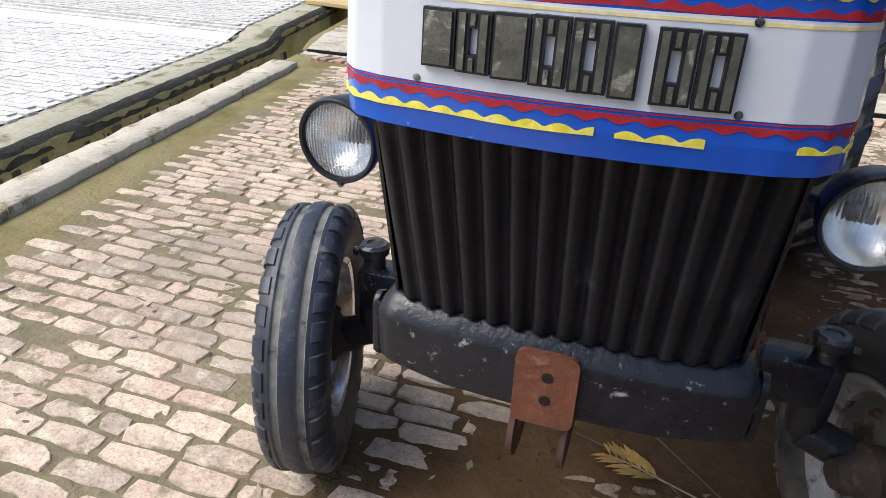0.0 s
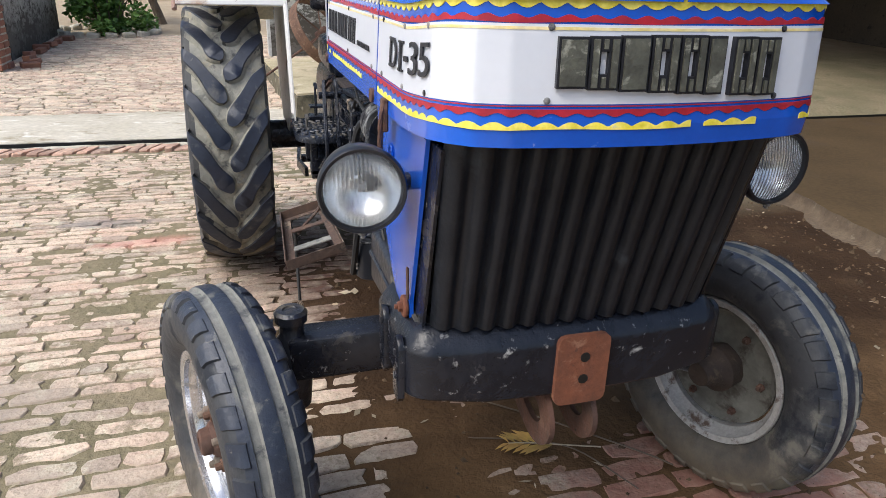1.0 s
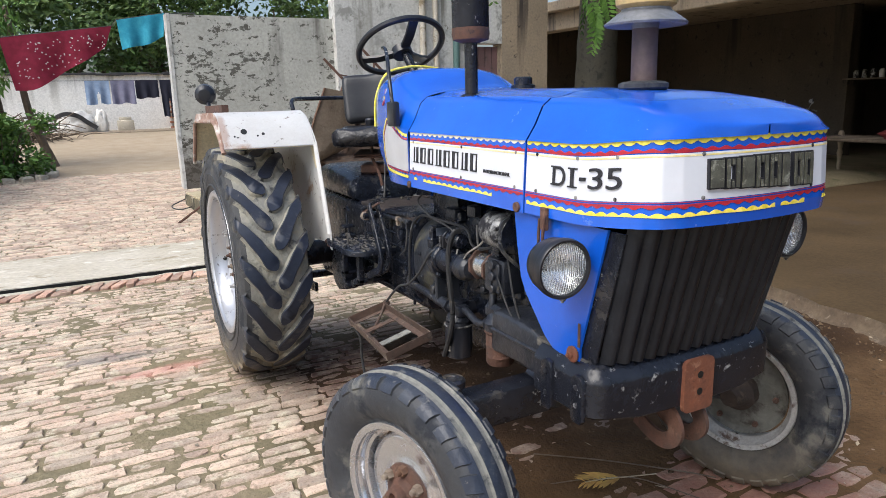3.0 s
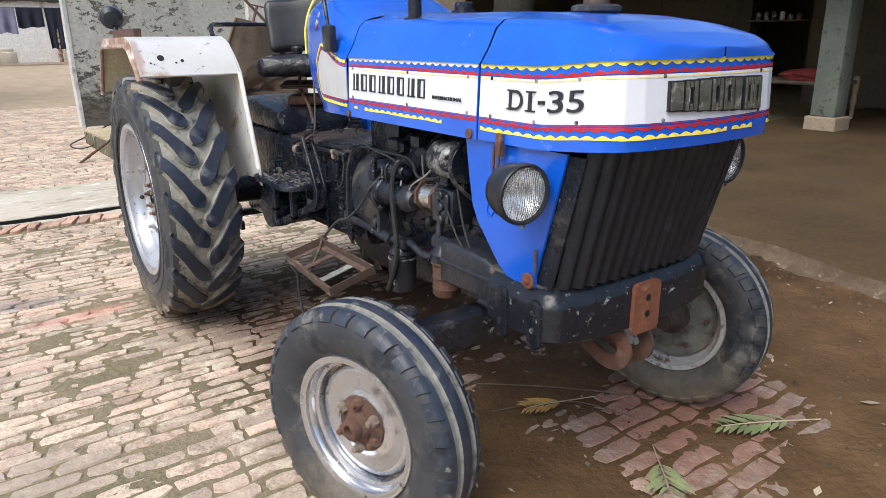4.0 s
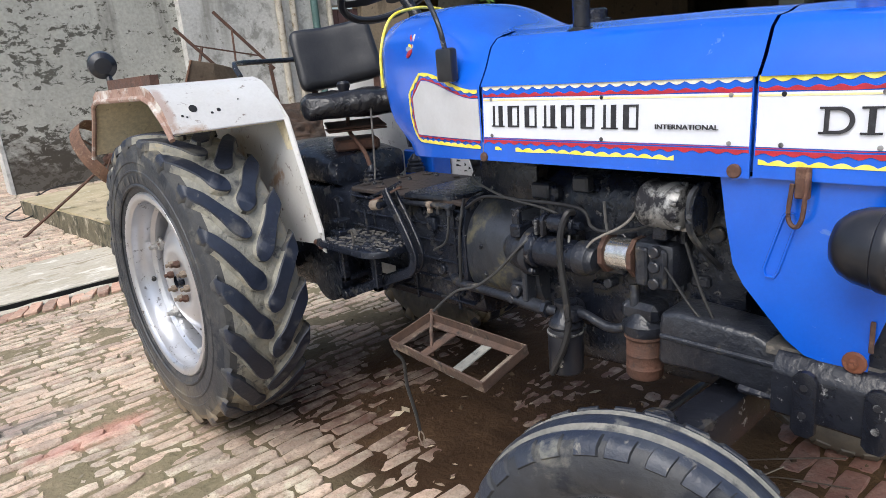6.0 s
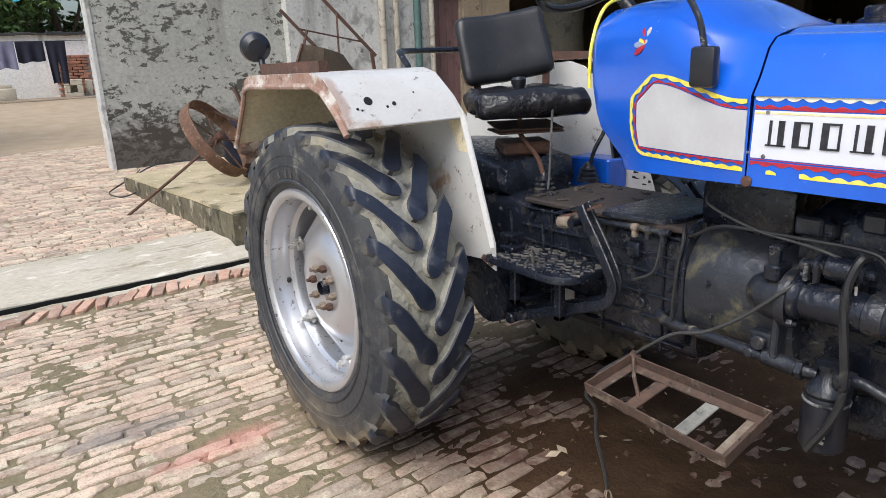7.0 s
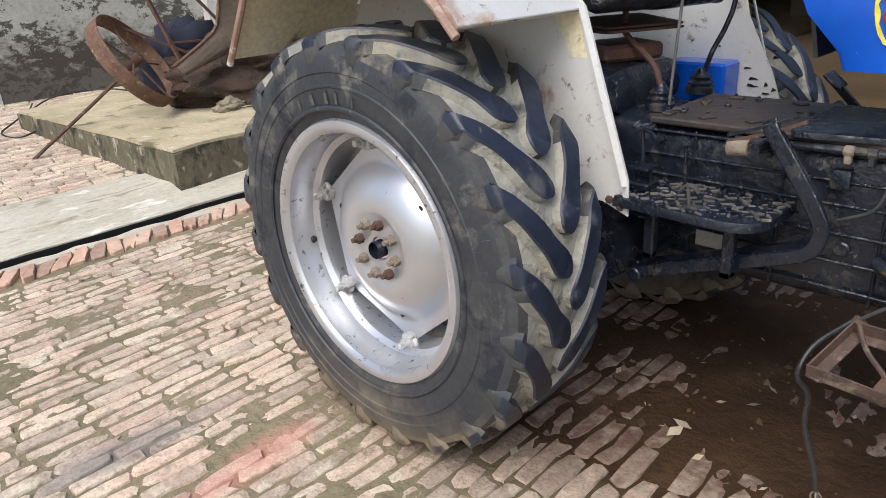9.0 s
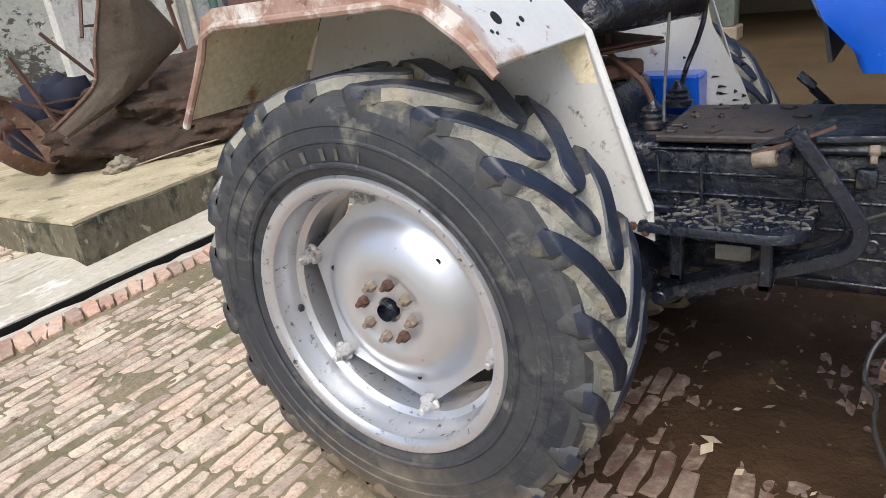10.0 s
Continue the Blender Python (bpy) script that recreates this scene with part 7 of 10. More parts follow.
for y in (1.006, 1.03):
    bm = B()
    box(bm, (-0.296, y - 0.006, 0.975), (-0.276, y + 0.006, 1.02), 0.003)
    part("terminal_clamp", bm, "alloy", tractor)
# cast nose of the starter, domed against the bell housing
bm = B()
lathe(bm, [(0.058, 0.0), (0.075, 0.002), (0.078, 0.008), (0.078, 0.026), (0.069, 0.030), (0.066, 0.060), (0.058, 0.090), (0.040, 0.118), (0.018, 0.134), (0.0, 0.138)], (-0.240, 1.062, 0.905), (0, 1, 0), 32)
part("starter_nose", bm, "engine", tractor, "cast nose housing of the starter")
for a in (0.5, 1.6, 2.7, 3.9, 5.2):
    bm = B()
    nut(bm, (-0.240 + 0.068 * math.cos(a), 1.062, 0.905 + 0.068 * math.sin(a)), (0, -1, 0), 0.011, 0.014)
    part("nose_bolt", bm, "engine", tractor)
bm = B()
box(bm, (-0.300, 1.092, 0.955), (-0.225, 1.132, 0.998), 0.006)
box(bm, (-0.292, 1.098, 0.99), (-0.272, 1.128, 1.044), 0.004)
box(bm, (-0.292, 1.10, 1.036), (-0.19, 1.128, 1.046), 0.003)
part("nose_bracket", bm, "engine_black", tractor)
bm = B()
box(bm, (-0.285, 1.085, 0.745), (-0.235, 1.105, 0.87), 0.004)
box(bm, (-0.262, 1.105, 0.745), (-0.225, 1.175, 0.80), 0.010, seg=2)
cyl(bm, (-0.262, 1.14, 0.772), (-0.282, 1.14, 0.772), 0.020, 14, bevel=0.003)
cyl(bm, (-0.255, 1.165, 0.735), (-0.278, 1.165, 0.735), 0.014, 10, bevel=0.003)
part("housing_lug", bm, "engine", tractor)
bm = B()
lathe(bm, [(0.050, 0), (0.052, 0.010), (0.046, 0.040), (0.040, 0.044), (0.034, 0.058), (0.016, 0.062), (0.0, 0.062)], (-0.268, 0.887, 0.922), (0, -1, 0), 24)
part("starter_cap", bm, "engine", tractor, "oily starter end cap")
bm = B()
cyl(bm, (-0.24, 0.722, 0.945), (-0.24, 0.798, 0.945), 0.046, 24, bevel=0.004)
part("bright_band", bm, "chrome", tractor, "bright bare metal pump collar")
for y in (0.706, 0.798):
    bm = B()
    plate(bm, [(-0.24 + 0.056 * math.cos(a), y, 0.945 + 0.058 * math.sin(a)) for a in [k * math.pi / 4 + math.pi / 8 for k in range(8)]], 0.014, (0, 1, 0))
    part("pump_flange", bm, "rust", tractor)
bm = B()
box(bm, (-0.285, 0.585, 0.875), (-0.17, 0.705, 1.005), 0.02, seg=2)
box(bm, (-0.298, 0.60, 0.885), (-0.28, 0.64, 0.99), 0.006)
box(bm, (-0.298, 0.655, 0.885), (-0.28, 0.69, 0.99), 0.006)
for z in (0.90, 0.945, 0.985):
    cyl(bm, (-0.285, 0.63, z), (-0.31, 0.63, z), 0.016, 12, bevel=0.003)
for y in (0.585, 0.61, 0.635, 0.66):
    cyl(bm, (-0.235, y, 1.0), (-0.235, y, 1.045), 0.011, 8)
part("injection_pump", bm, "engine", tractor, "greasy fuel injection pump")
bm = B()
lathe(bm, [(0.03, 0.0), (0.05, 0.006), (0.058, 0.016), (0.06, 0.05), (0.0575, 0.053), (0.0575, 0.062), (0.06, 0.065), (0.061, 0.105), (0.052, 0.122), (0.03, 0.13)], (-0.28, 0.675, 1.107), (0, -1, 0), 32)
part("alternator", bm, "alloy", tractor, "alternator with peeling silver casing")
bm = B()
lathe(bm, [(0.0, 0.0), (0.02, 0.0), (0.022, 0.02), (0.062, 0.022), (0.066, 0.026), (0.058, 0.032), (0.066, 0.038), (0.062, 0.042), (0.0, 0.044)], (-0.28, 0.548, 1.107), (0, -1, 0), 28)
part("alternator_pulley", bm, "engine_black", tractor)
for k in range(10):
    bm = B()
    box(bm, (-0.005, 0.551, 0.050), (0.005, 0.566, 0.0625), 0.002, Matrix.Translation((-0.28, 0, 1.107)) @ Matrix.Rotation(2 * math.pi * k / 10, 4, "Y"))
    part("alternator_fin", bm, "alloy", tractor)
bm = B()
box(bm, (-0.30, 0.60, 1.015), (-0.19, 0.64, 1.06), 0.006)
part("alternator_bracket", bm, "engine_black", tractor)
bm = B()
sweep(bm, spline([(-0.342, 0.515, 1.12), (-0.335, 0.513, 1.06), (-0.25, 0.51, 0.98), (-0.14, 0.505, 0.90)], 5), rect(0.012, 0.010))
sweep(bm, spline([(-0.31, 0.513, 1.165), (-0.335, 0.513, 1.15), (-0.342, 0.515, 1.12)], 4), rect(0.012, 0.010))
part("fan_belt", bm, "rubber", tractor, "worn black fan belt")
bm = B()
lathe(bm, [(0.10, 0), (0.105, 0.01), (0.095, 0.02), (0.105, 0.03), (0.10, 0.04)], (-0.05, 0.43, 0.93), (0, 1, 0), 28)
part("crank_pulley", bm, "engine_black", tractor)
# oil filter
bm = B()
lathe(bm, [(0.0, 0.0), (0.045, 0.0), (0.054, 0.008), (0.054, 0.135), (0.05, 0.148), (0, 0.149)], (-0.255, 0.962, 0.538), (0, 0, 1), 28)
flt = part("oil_filter", bm, "plastic", tractor, "black spin-on oil filter")
bm = B()
lathe(bm, [(0.0545, 0.0), (0.0562, 0.002), (0.0562, 0.006), (0.0545, 0.008)], (-0.255, 0.962, 0.668), (0, 0, 1), 28)
part("filter_band", bm, "alloy", flt)
bm = B()
for z, w in ((0.612, 0.016), (0.604, 0.010), (0.594, 0.018), (0.585, 0.006), (0.578, 0.014)):
    box(bm, (-0.3115, 0.942 - w / 2, z - 0.003), (-0.306, 0.942 + w / 2, z + 0.003), 0.0)
part("filter_mark", bm, "wire_pale", flt)
bm = B()
lathe(bm, [(0.052, 0.0), (0.054, 0.006), (0.048, 0.022), (0.036, 0.034), (0.026, 0.05), (0.026, 0.066), (0.034, 0.068), (0.034, 0.08), (0.0, 0.082)], (-0.25, 0.962, 0.688), (0, 0, 1), 22)
cyl(bm, (-0.25, 0.962, 0.725), (-0.15, 0.962, 0.735), 0.028, 12)
box(bm, (-0.285, 0.90, 0.715), (-0.235, 0.945, 0.76), 0.01, seg=2)
part("filter_head", bm, "engine", tractor)
bm = B()
lathe(bm, [(0.0, 0.0), (0.046, 0.002), (0.052, 0.012), (0.051, 0.03), (0.053, 0.034), (0.051, 0.038), (0.051, 0.07), (0.053, 0.074), (0.051, 0.078), (0.052, 0.118), (0.058, 0.126), (0.058, 0.136), (0.0, 0.138)], (-0.225, 0.705, 0.588), (0, 0, 1), 24)
part("fuel_bowl", bm, "rust", tractor, "rusty ribbed sediment bowl")
bm = B()
lathe(bm, [(0.058, 0.0), (0.062, 0.01), (0.062, 0.03), (0.05, 0.04), (0.035, 0.065), (0, 0.07)], (-0.225, 0.705, 0.722), (0, 0, 1), 24)
box(bm, (-0.26, 0.65, 0.758), (-0.17, 0.765, 0.815), 0.015)
part("bowl_head", bm, "engine", tractor)
# oil pipe along the block
bm = B()
tube(bm, [(-0.21, 1.50, 0.735), (-0.235, 1.44, 0.728), (-0.255, 1.25, 0.735), (-0.262, 1.06, 0.73), (-0.255, 0.99, 0.728)], 0.016, 12)
tube(bm, [(-0.26, 0.93, 0.74), (-0.262, 0.88, 0.745), (-0.262, 0.80, 0.725), (-0.25, 0.745, 0.74), (-0.245, 0.725, 0.80), (-0.235, 0.73, 0.86)], 0.014, 12)
cyl(bm, (-0.26, 1.13, 0.735), (-0.262, 1.035, 0.730), 0.023, 14, bevel=0.003)
cyl(bm, (-0.262, 1.035, 0.730), (-0.262, 1.02, 0.730), 0.027, 6)
part("oil_pipe", bm, "engine", tractor, "thick dark oil pipe")
# hoses and wires
for pts, r, mt in (
    ([(-0.27, 0.905, 1.055), (-0.295, 0.912, 1.05), (-0.312, 0.924, 0.982), (-0.315, 0.92, 0.894), (-0.312, 0.905, 0.749), (-0.315, 0.916, 0.661), (-0.318, 0.969, 0.549)], 0.0105, "cable_black"),
    ([(-0.296, 1.05, 0.965), (-0.32, 1.071, 0.94), (-0.322, 1.17, 0.845), (-0.325, 1.271, 0.775), (-0.33, 1.356, 0.745), (-0.338, 1.43, 0.69), (-0.345, 1.485, 0.64)], 0.0072, "wire"),
    ([(-0.28, 0.669, 1.123), (-0.282, 0.725, 1.046), (-0.285, 0.824, 0.988), (-0.29, 0.861, 0.95), (-0.29, 0.907, 0.948), (-0.275, 0.92, 0.984)], 0.0052, "wire_pale"),
    ([(-0.2, 1.42, 1.0), (-0.235, 1.376, 1.015), (-0.245, 1.281, 1.06), (-0.25, 1.10, 1.066), (-0.25, 0.90, 1.062), (-0.25, 0.859, 1.013), (-0.25, 0.809, 1.005), (-0.24, 0.72, 1.02)], 0.0078, "cable_black"),
    ([(-0.2, 1.36, 1.14), (-0.24, 1.329, 1.111), (-0.25, 1.186, 1.068), (-0.255, 1.038, 1.052), (-0.26, 0.952, 1.035)], 0.0055, "wire"),
    ([(-0.27, 0.62, 1.06), (-0.262, 0.70, 1.03), (-0.255, 0.76, 1.01), (-0.25, 0.80, 1.0)], 0.0055, "cable_black"),
    ([(-0.25, 0.815, 1.09), (-0.252, 0.81, 1.04), (-0.25, 0.805, 1.0)], 0.0060, "wire_mid"),
    ([(-0.29, 0.55, 1.02), (-0.30, 0.5, 0.9), (-0.29, 0.45, 0.8), (-0.25, 0.42, 0.76)], 0.006, "cable_black"),
    ([(-0.30, 0.60, 0.95), (-0.31, 0.52, 0.86), (-0.30, 0.46, 0.80)], 0.005, "cable_black"),
    ([(-0.215, 1.488, 1.004), (-0.217, 1.496, 0.978), (-0.22, 1.518, 0.872), (-0.215, 1.596, 0.822)], 0.0062, "wire"),
    ([(-0.2, 1.43, 1.03), (-0.235, 1.41, 0.99), (-0.246, 1.418, 0.9), (-0.246, 1.43, 0.72)], 0.008, "cable_black"),
):
    bm = B()
    tube(bm, pts, r if r > 0.008 else r * 0.7, 7, 8)
    part("hose" if r > 0.008 else "wire", bm, mt, tractor)
rng = random.Random(21)
for k in range(26):
    y = rng.uniform(0.5, 1.05)
    z = rng.uniform(0.8, 1.1)
    bm = B()
    if k % 2:
        cyl(bm, (-0.19, y, z), (-0.19 - rng.uniform(0.015, 0.05), y, z), rng.uniform(0.01, 0.024), 10, bevel=0.003)
    else:
        box(bm, (-0.19 - rng.uniform(0.01, 0.045), y, z), (-0.18, y + rng.uniform(0.03, 0.08), z + rng.uniform(0.02, 0.07)), 0.006)
    part("engine_fitting", bm, rng.choice(["engine", "engine_black", "engine"]), tractor)
rng = random.Random(22)
for k in range(16):
    y = rng.uniform(1.74, 2.1)
    bm = B()
    x = rng.uniform(-0.2, 0.16)
    if k % 2:
        nut(bm, (x, y, 1.017), (0, 0, 1), 0.010, 0.009)
    else:
        box(bm, (-0.022, -0.014, -0.002), (0.022, 0.014, 0.007), 0.003, pose(x, y, 1.0185, 0, 0, rng.uniform(0, 180)))
    part("cover_bolt" if k % 2 else "mud_clod", bm, "engine" if k % 2 else "cover_mud", tractor)
# thin lid with rounded corners, the rod along the cover's edge and its clips
bm = B()
plate(bm, [(x, y, 1.016) for x, y in ((-0.235, 1.715), (-0.20, 1.735), (0.10, 1.735), (0.13, 1.70), (0.13, 1.50), (0.10, 1.475), (-0.16, 1.475), (-0.20, 1.50))], 0.016, (0, 0, 1))
bmesh.ops.bevel(bm, geom=[e for e in bm.edges if all(v.co.z > 1.025 for v in e.verts)], offset=0.006, segments=2, affect="EDGES", profile=0.5)
part("top_lid", bm, "engine_black", tractor, "thin dark lid with a worn edge")
bm = B()
cyl(bm, (-0.222, 1.86, 0.990), (-0.215, 1.47, 1.000), 0.010, 10)
part("edge_rod", bm, "engine", tractor, "worn rod along the cover edge")
for y, mt in ((1.595, "nut_dust"), (1.545, "engine"), (1.49, "engine")):
    bm = B()
    cyl(bm, (-0.218, y - 0.012, 0.996), (-0.218, y + 0.012, 0.996), 0.0135, 10, bevel=0.003)
    box(bm, (-0.228, y - 0.008, 0.965), (-0.208, y + 0.008, 0.995), 0.003)
    part("rod_clip", bm, mt, tractor)
# cross shaft and linkages above the footplate
bm = B()
cyl(bm, (-0.318, 1.775, 0.995), (0.3, 1.775, 0.995), 0.014, 12)
part("pedal_shaft", bm, "engine_black", tractor)
bm = B()
lathe(bm, [(0.013, 0), (0.021, 0), (0.021, 0.050), (0.017, 0.053), (0.012, 0.045)], (-0.29, 1.845, 0.985), (-0.1, -1, 0.15), 16)
part("shaft_sleeve", bm, "nut_dust", tractor, "rusty open sleeve end")
for z in (0.0, 0.018):
    bm = B()
    sweep(bm, [(-0.295, 1.85, 1.0 + z), (-0.288, 1.75, 1.035 + z), (-0.28, 1.675, 1.068 + z)], rect(0.012, 0.008))
    part("pedal_link", bm, "engine_black" if z else "rust", tractor)
# cross-handled stops over the footplate
for (x, y, z0, z1, w, mt) in ((-0.30, 2.075, 0.90, 0.995, 0.07, "engine_black"), (-0.36, 1.905, 0.838, 0.888, 0.05, "deck_dust"), (-0.235, 1.98, 0.84, 0.95, 0.05, "engine_black")):
    bm = B()
    cyl(bm, (x, y, z0), (x, y + 0.006, z1), 0.005, 8)
    sweep(bm, spline([(x, y - w / 2, z1 - 0.012), (x, y - w * 0.2, z1 + 0.004), (x, y + w * 0.2, z1 + 0.004), (x, y + w / 2, z1 - 0.008)], 4), rect(0.012, 0.006))
    part("foot_stop", bm, mt, tractor)
bm = B()
box(bm, (-0.335, 2.04, 0.838), (-0.265, 2.11, 0.862), 0.005)
box(bm, (-0.33, 2.045, 0.895), (-0.27, 2.105, 0.905), 0.002)
for y in (2.05, 2.10):
    box(bm, (-0.305, y - 0.004, 0.86), (-0.297, y + 0.004, 0.90), 0.001)
part("stop_block", bm, "engine_black", tractor)
BRAKE = [(-0.275, 1.752, 1.055), (-0.28, 1.735, 1.03), (-0.285, 1.665, 0.935), (-0.29, 1.615, 0.86), (-0.29, 1.60, 0.815), (-0.29, 1.62, 0.765), (-0.29, 1.69, 0.73), (-0.285, 1.86, 0.665), (-0.28, 2.06, 0.585)]
for dx, dy in ((-0.022, 0.0), (0.028, 0.02)):
    bm = B()
    pts = BRAKE
    sweep(bm, spline([(x + dx, y + dy, z) for x, y, z in pts], 5), rect(0.036, 0.014), up=(1, 0, 0.02))
    bmesh.ops.bevel(bm, geom=[e for e in bm.edges if e.calc_face_angle(0) > 1.0], offset=0.003, segments=1, affect="EDGES", profile=0.5)
    lv = part("pedal_lever", bm, "engine_black", tractor, "bent flat brake pedal lever")
    bm = B()
    cyl(bm, (-0.31 + dx, 2.07 + dy, 0.582), (-0.25 + dx, 2.07 + dy, 0.582), 0.022, 12, bevel=0.004)
    part("pedal_eye", bm, "engine_black", lv)
# footplates with raised studs
for sx in (-1, 1):
    bm = B()
    pts = [(-0.18, 2.12), (-0.18, 1.70), (-0.30, 1.70), (-0.345, 1.704), (-0.375, 1.715), (-0.398, 1.735), (-0.413, 1.765), (-0.418, 1.80), (-0.41, 2.10)]
    plate(bm, [(-sx * x, y, 0.812) for x, y in pts], 0.026, (0, 0, 1))
    bmesh.ops.bevel(bm, geom=[e for e in bm.edges if all(v.co.z > 0.83 for v in e.verts)], offset=0.007, segments=2, affect="EDGES", profile=0.5)
    fp = part("footplate", bm, "engine_black", tractor, "studded black footplate covered in dust")
    rng = random.Random(30)
    bm = B()
    for i in range(9):
        for j in range(20):
            x, y = -0.195 - i * 0.026 + rng.uniform(-0.004, 0.004), 1.715 + j * 0.0205 + rng.uniform(-0.004, 0.004)
            if x < -0.355 - 0.05 * smooth01(y, 1.7, 1.80):
                continue
            m = pose(-sx * x, y, 0.838, rng.uniform(-6, 6), 0, (45 if (i + j) % 2 else -45) + rng.uniform(-25, 25))
            n0 = len(bm.faces)
            box(bm, (-0.012, -0.0045, -0.003), (0.012, 0.0045, rng.uniform(0.003, 0.007)), 0.0025, m)
            bm.faces.ensure_lookup_table()
            dusty = 1 if rng.random() < 0.4 else 0
            for fa in bm.faces[n0:]:
                fa.material_index = dusty
    part("footplate_studs", bm, ["engine_black", "deck_dust"], fp)
    for y in (1.78, 2.0):
        bm = B()
        box(bm, (min(-sx * -0.36, -sx * -0.33), y, 0.66), (max(-sx * -0.36, -sx * -0.33), y + 0.03, 0.82), 0.004)
        box(bm, (min(-sx * -0.36, -sx * -0.19), y, 0.66), (max(-sx * -0.36, -sx * -0.19), y + 0.03, 0.68), 0.004)
        part("footplate_bracket", bm, "engine_black", tractor)
bm = B()
box(bm, (-0.2085, 1.855, 0.67), (-0.2045, 1.948, 0.715), 0.001)
part("maker_plate", bm, "wire_pale", tractor, "pale riveted data plate")
bm = B()
lathe(bm, [(0, 0), (0.10, 0.01), (0.115, 0.04), (0.11, 0.12), (0, 0.13)], (-0.2, 2.2, 0.64), (-1, 0, 0), 24)
part("brake_drum", bm, "engine_black", tractor)

bm = B()
sweep(bm, [(0.36, 1.80, 1.035), (0.36, 1.70, 0.935), (0.35, 1.60, 0.82)], rect(0.022, 0.014), up=(1, 0, 0.02))
clutch = part("clutch_pedal", bm, "black_metal", tractor, "black clutch pedal arm")
bm = B()
box(bm, (-0.042, -0.032, -0.006), (0.042, 0.032, 0.008), 0.006, pose(0.36, 1.815, 1.055, 42, 0, 0), 2)
part("pedal_pad", bm, "engine_black", clutch)

# gear levers
def lever(name, pts, r, knob, label):
    bm = B()
    tube(bm, pts, r, 8, 8)
    lv = part(name, bm, "rust" if "rust" in label else "engine_black", tractor, label)
    bm = B()
    p, q = Vector(pts[-2]), Vector(pts[-1])
    d = (q - p).normalized()
    lathe(bm, [(0.012, -0.02), (0.02, 0.0), (0.029, 0.022), (0.03, 0.035), (0.022, 0.045), (0, 0.047)], q, d, 18)
    part("knob", bm, "plastic", lv, knob)
    bm = B()
    b = Vector(pts[0])
    lathe(bm, [(0.045, 0), (0.045, 0.018), (0.036, 0.024), (0.04, 0.034), (0.03, 0.042), (0.034, 0.052), (0.02, 0.065), (0.01, 0.08)], b - Vector((0, 0, 0.03)), (0, 0, 1), 18)
    part("gaiter", bm, "engine_black", lv, "ribbed rubber gaiter")


lever("gear_lever", [(-0.045, 2.172, 1.035), (-0.05, 2.175, 1.085), (-0.05, 2.205, 1.142), (-0.05, 2.29, 1.215), (-0.05, 2.30, 1.25), (-0.05, 2.305, 1.40)], 0.0095, "black knob", "rusty bent gear lever")
lever("range_lever", [(0.20, 2.165, 1.045), (0.205, 2.14, 1.14), (0.235, 2.115, 1.22), (0.25, 2.10, 1.30), (0.25, 2.10, 1.45)], 0.0085, "black knob", "black bent range lever")
bm = B()
tube(bm, [(-0.06, 2.135, 1.02), (-0.05, 2.136, 1.10), (-0.05, 2.123, 1.31), (-0.05, 2.12, 1.36)], 0.0045, 7)
part("thin_rod", bm, "wire_mid", tractor, "thin upright worn rod")
bm = B()
box(bm, (0.27, 2.12, 0.965), (0.388, 2.335, 1.098), 0.008)
part("blue_battery", bm, "blue", tractor, "blue battery box")

# seat: cushion and backrest turned a little
SM = pose(0.02, 2.36, 1.30, 0, 0, -30)
bm = B()
vs = box(bm, (-0.22, -0.25, 0.0), (0.22, 0.2, 0.10), 0.04, seg=4)
bmesh.ops.subdivide_edges(bm, edges=[e for e in bm.edges if e.calc_length() > 0.1], cuts=6, use_grid_fill=True)
for v in bm.verts:
    v.co += noise.noise_vector(v.co * 9) * 0.018 + noise.noise_vector(v.co * 24) * 0.013
bmesh.ops.transform(bm, matrix=SM, verts=bm.verts)
part("seat_cushion", bm, "seat_plastic", tractor, "creased black vinyl seat cushion", angle=60)
bm = B()
box(bm, (-0.20, -0.04, 0.0), (0.20, 0.04, 0.29), 0.035, seg=4)
bmesh.ops.subdivide_edges(bm, edges=[e for e in bm.edges if e.calc_length() > 0.1], cuts=6, use_grid_fill=True)
for v in bm.verts:
    v.co += noise.noise_vector(v.co * 11) * 0.007
for v in bm.verts:
    v.co.x *= 1 - 0.12 * max(0, v.co.z - 0.1)
    v.co.y += 0.03 * (v.co.x / 0.22) ** 2 * -1
bmesh.ops.transform(bm, matrix=SM @ pose(-0.01, 0.20, 0.12, -16, -7, 6), verts=bm.verts)
part("seat_backrest", bm, "vinyl", tractor, "black vinyl seat backrest", angle=60)
bm = B()
for m in (SM @ pose(-0.15, 0.2, 0.02), SM @ pose(0.15, 0.2, 0.02)):
    box(bm, (-0.015, -0.008, -0.05), (0.015, 0.008, 0.2), 0.003, m)
for k in range(2):
    box(bm, (-0.13, -0.15, -0.05 - 0.022 * k), (0.13, 0.1, -0.042 - 0.022 * k), 0.003, SM @ pose(0, 0, 0, rng.uniform(-3, 3), 0, rng.uniform(-4, 4)))
box(bm, (-0.1, -0.1, -0.16), (0.1, 0.1, -0.11), 0.01, SM)
part("seat_frame", bm, "rust", tractor, "rusty seat frame and spring leaves")

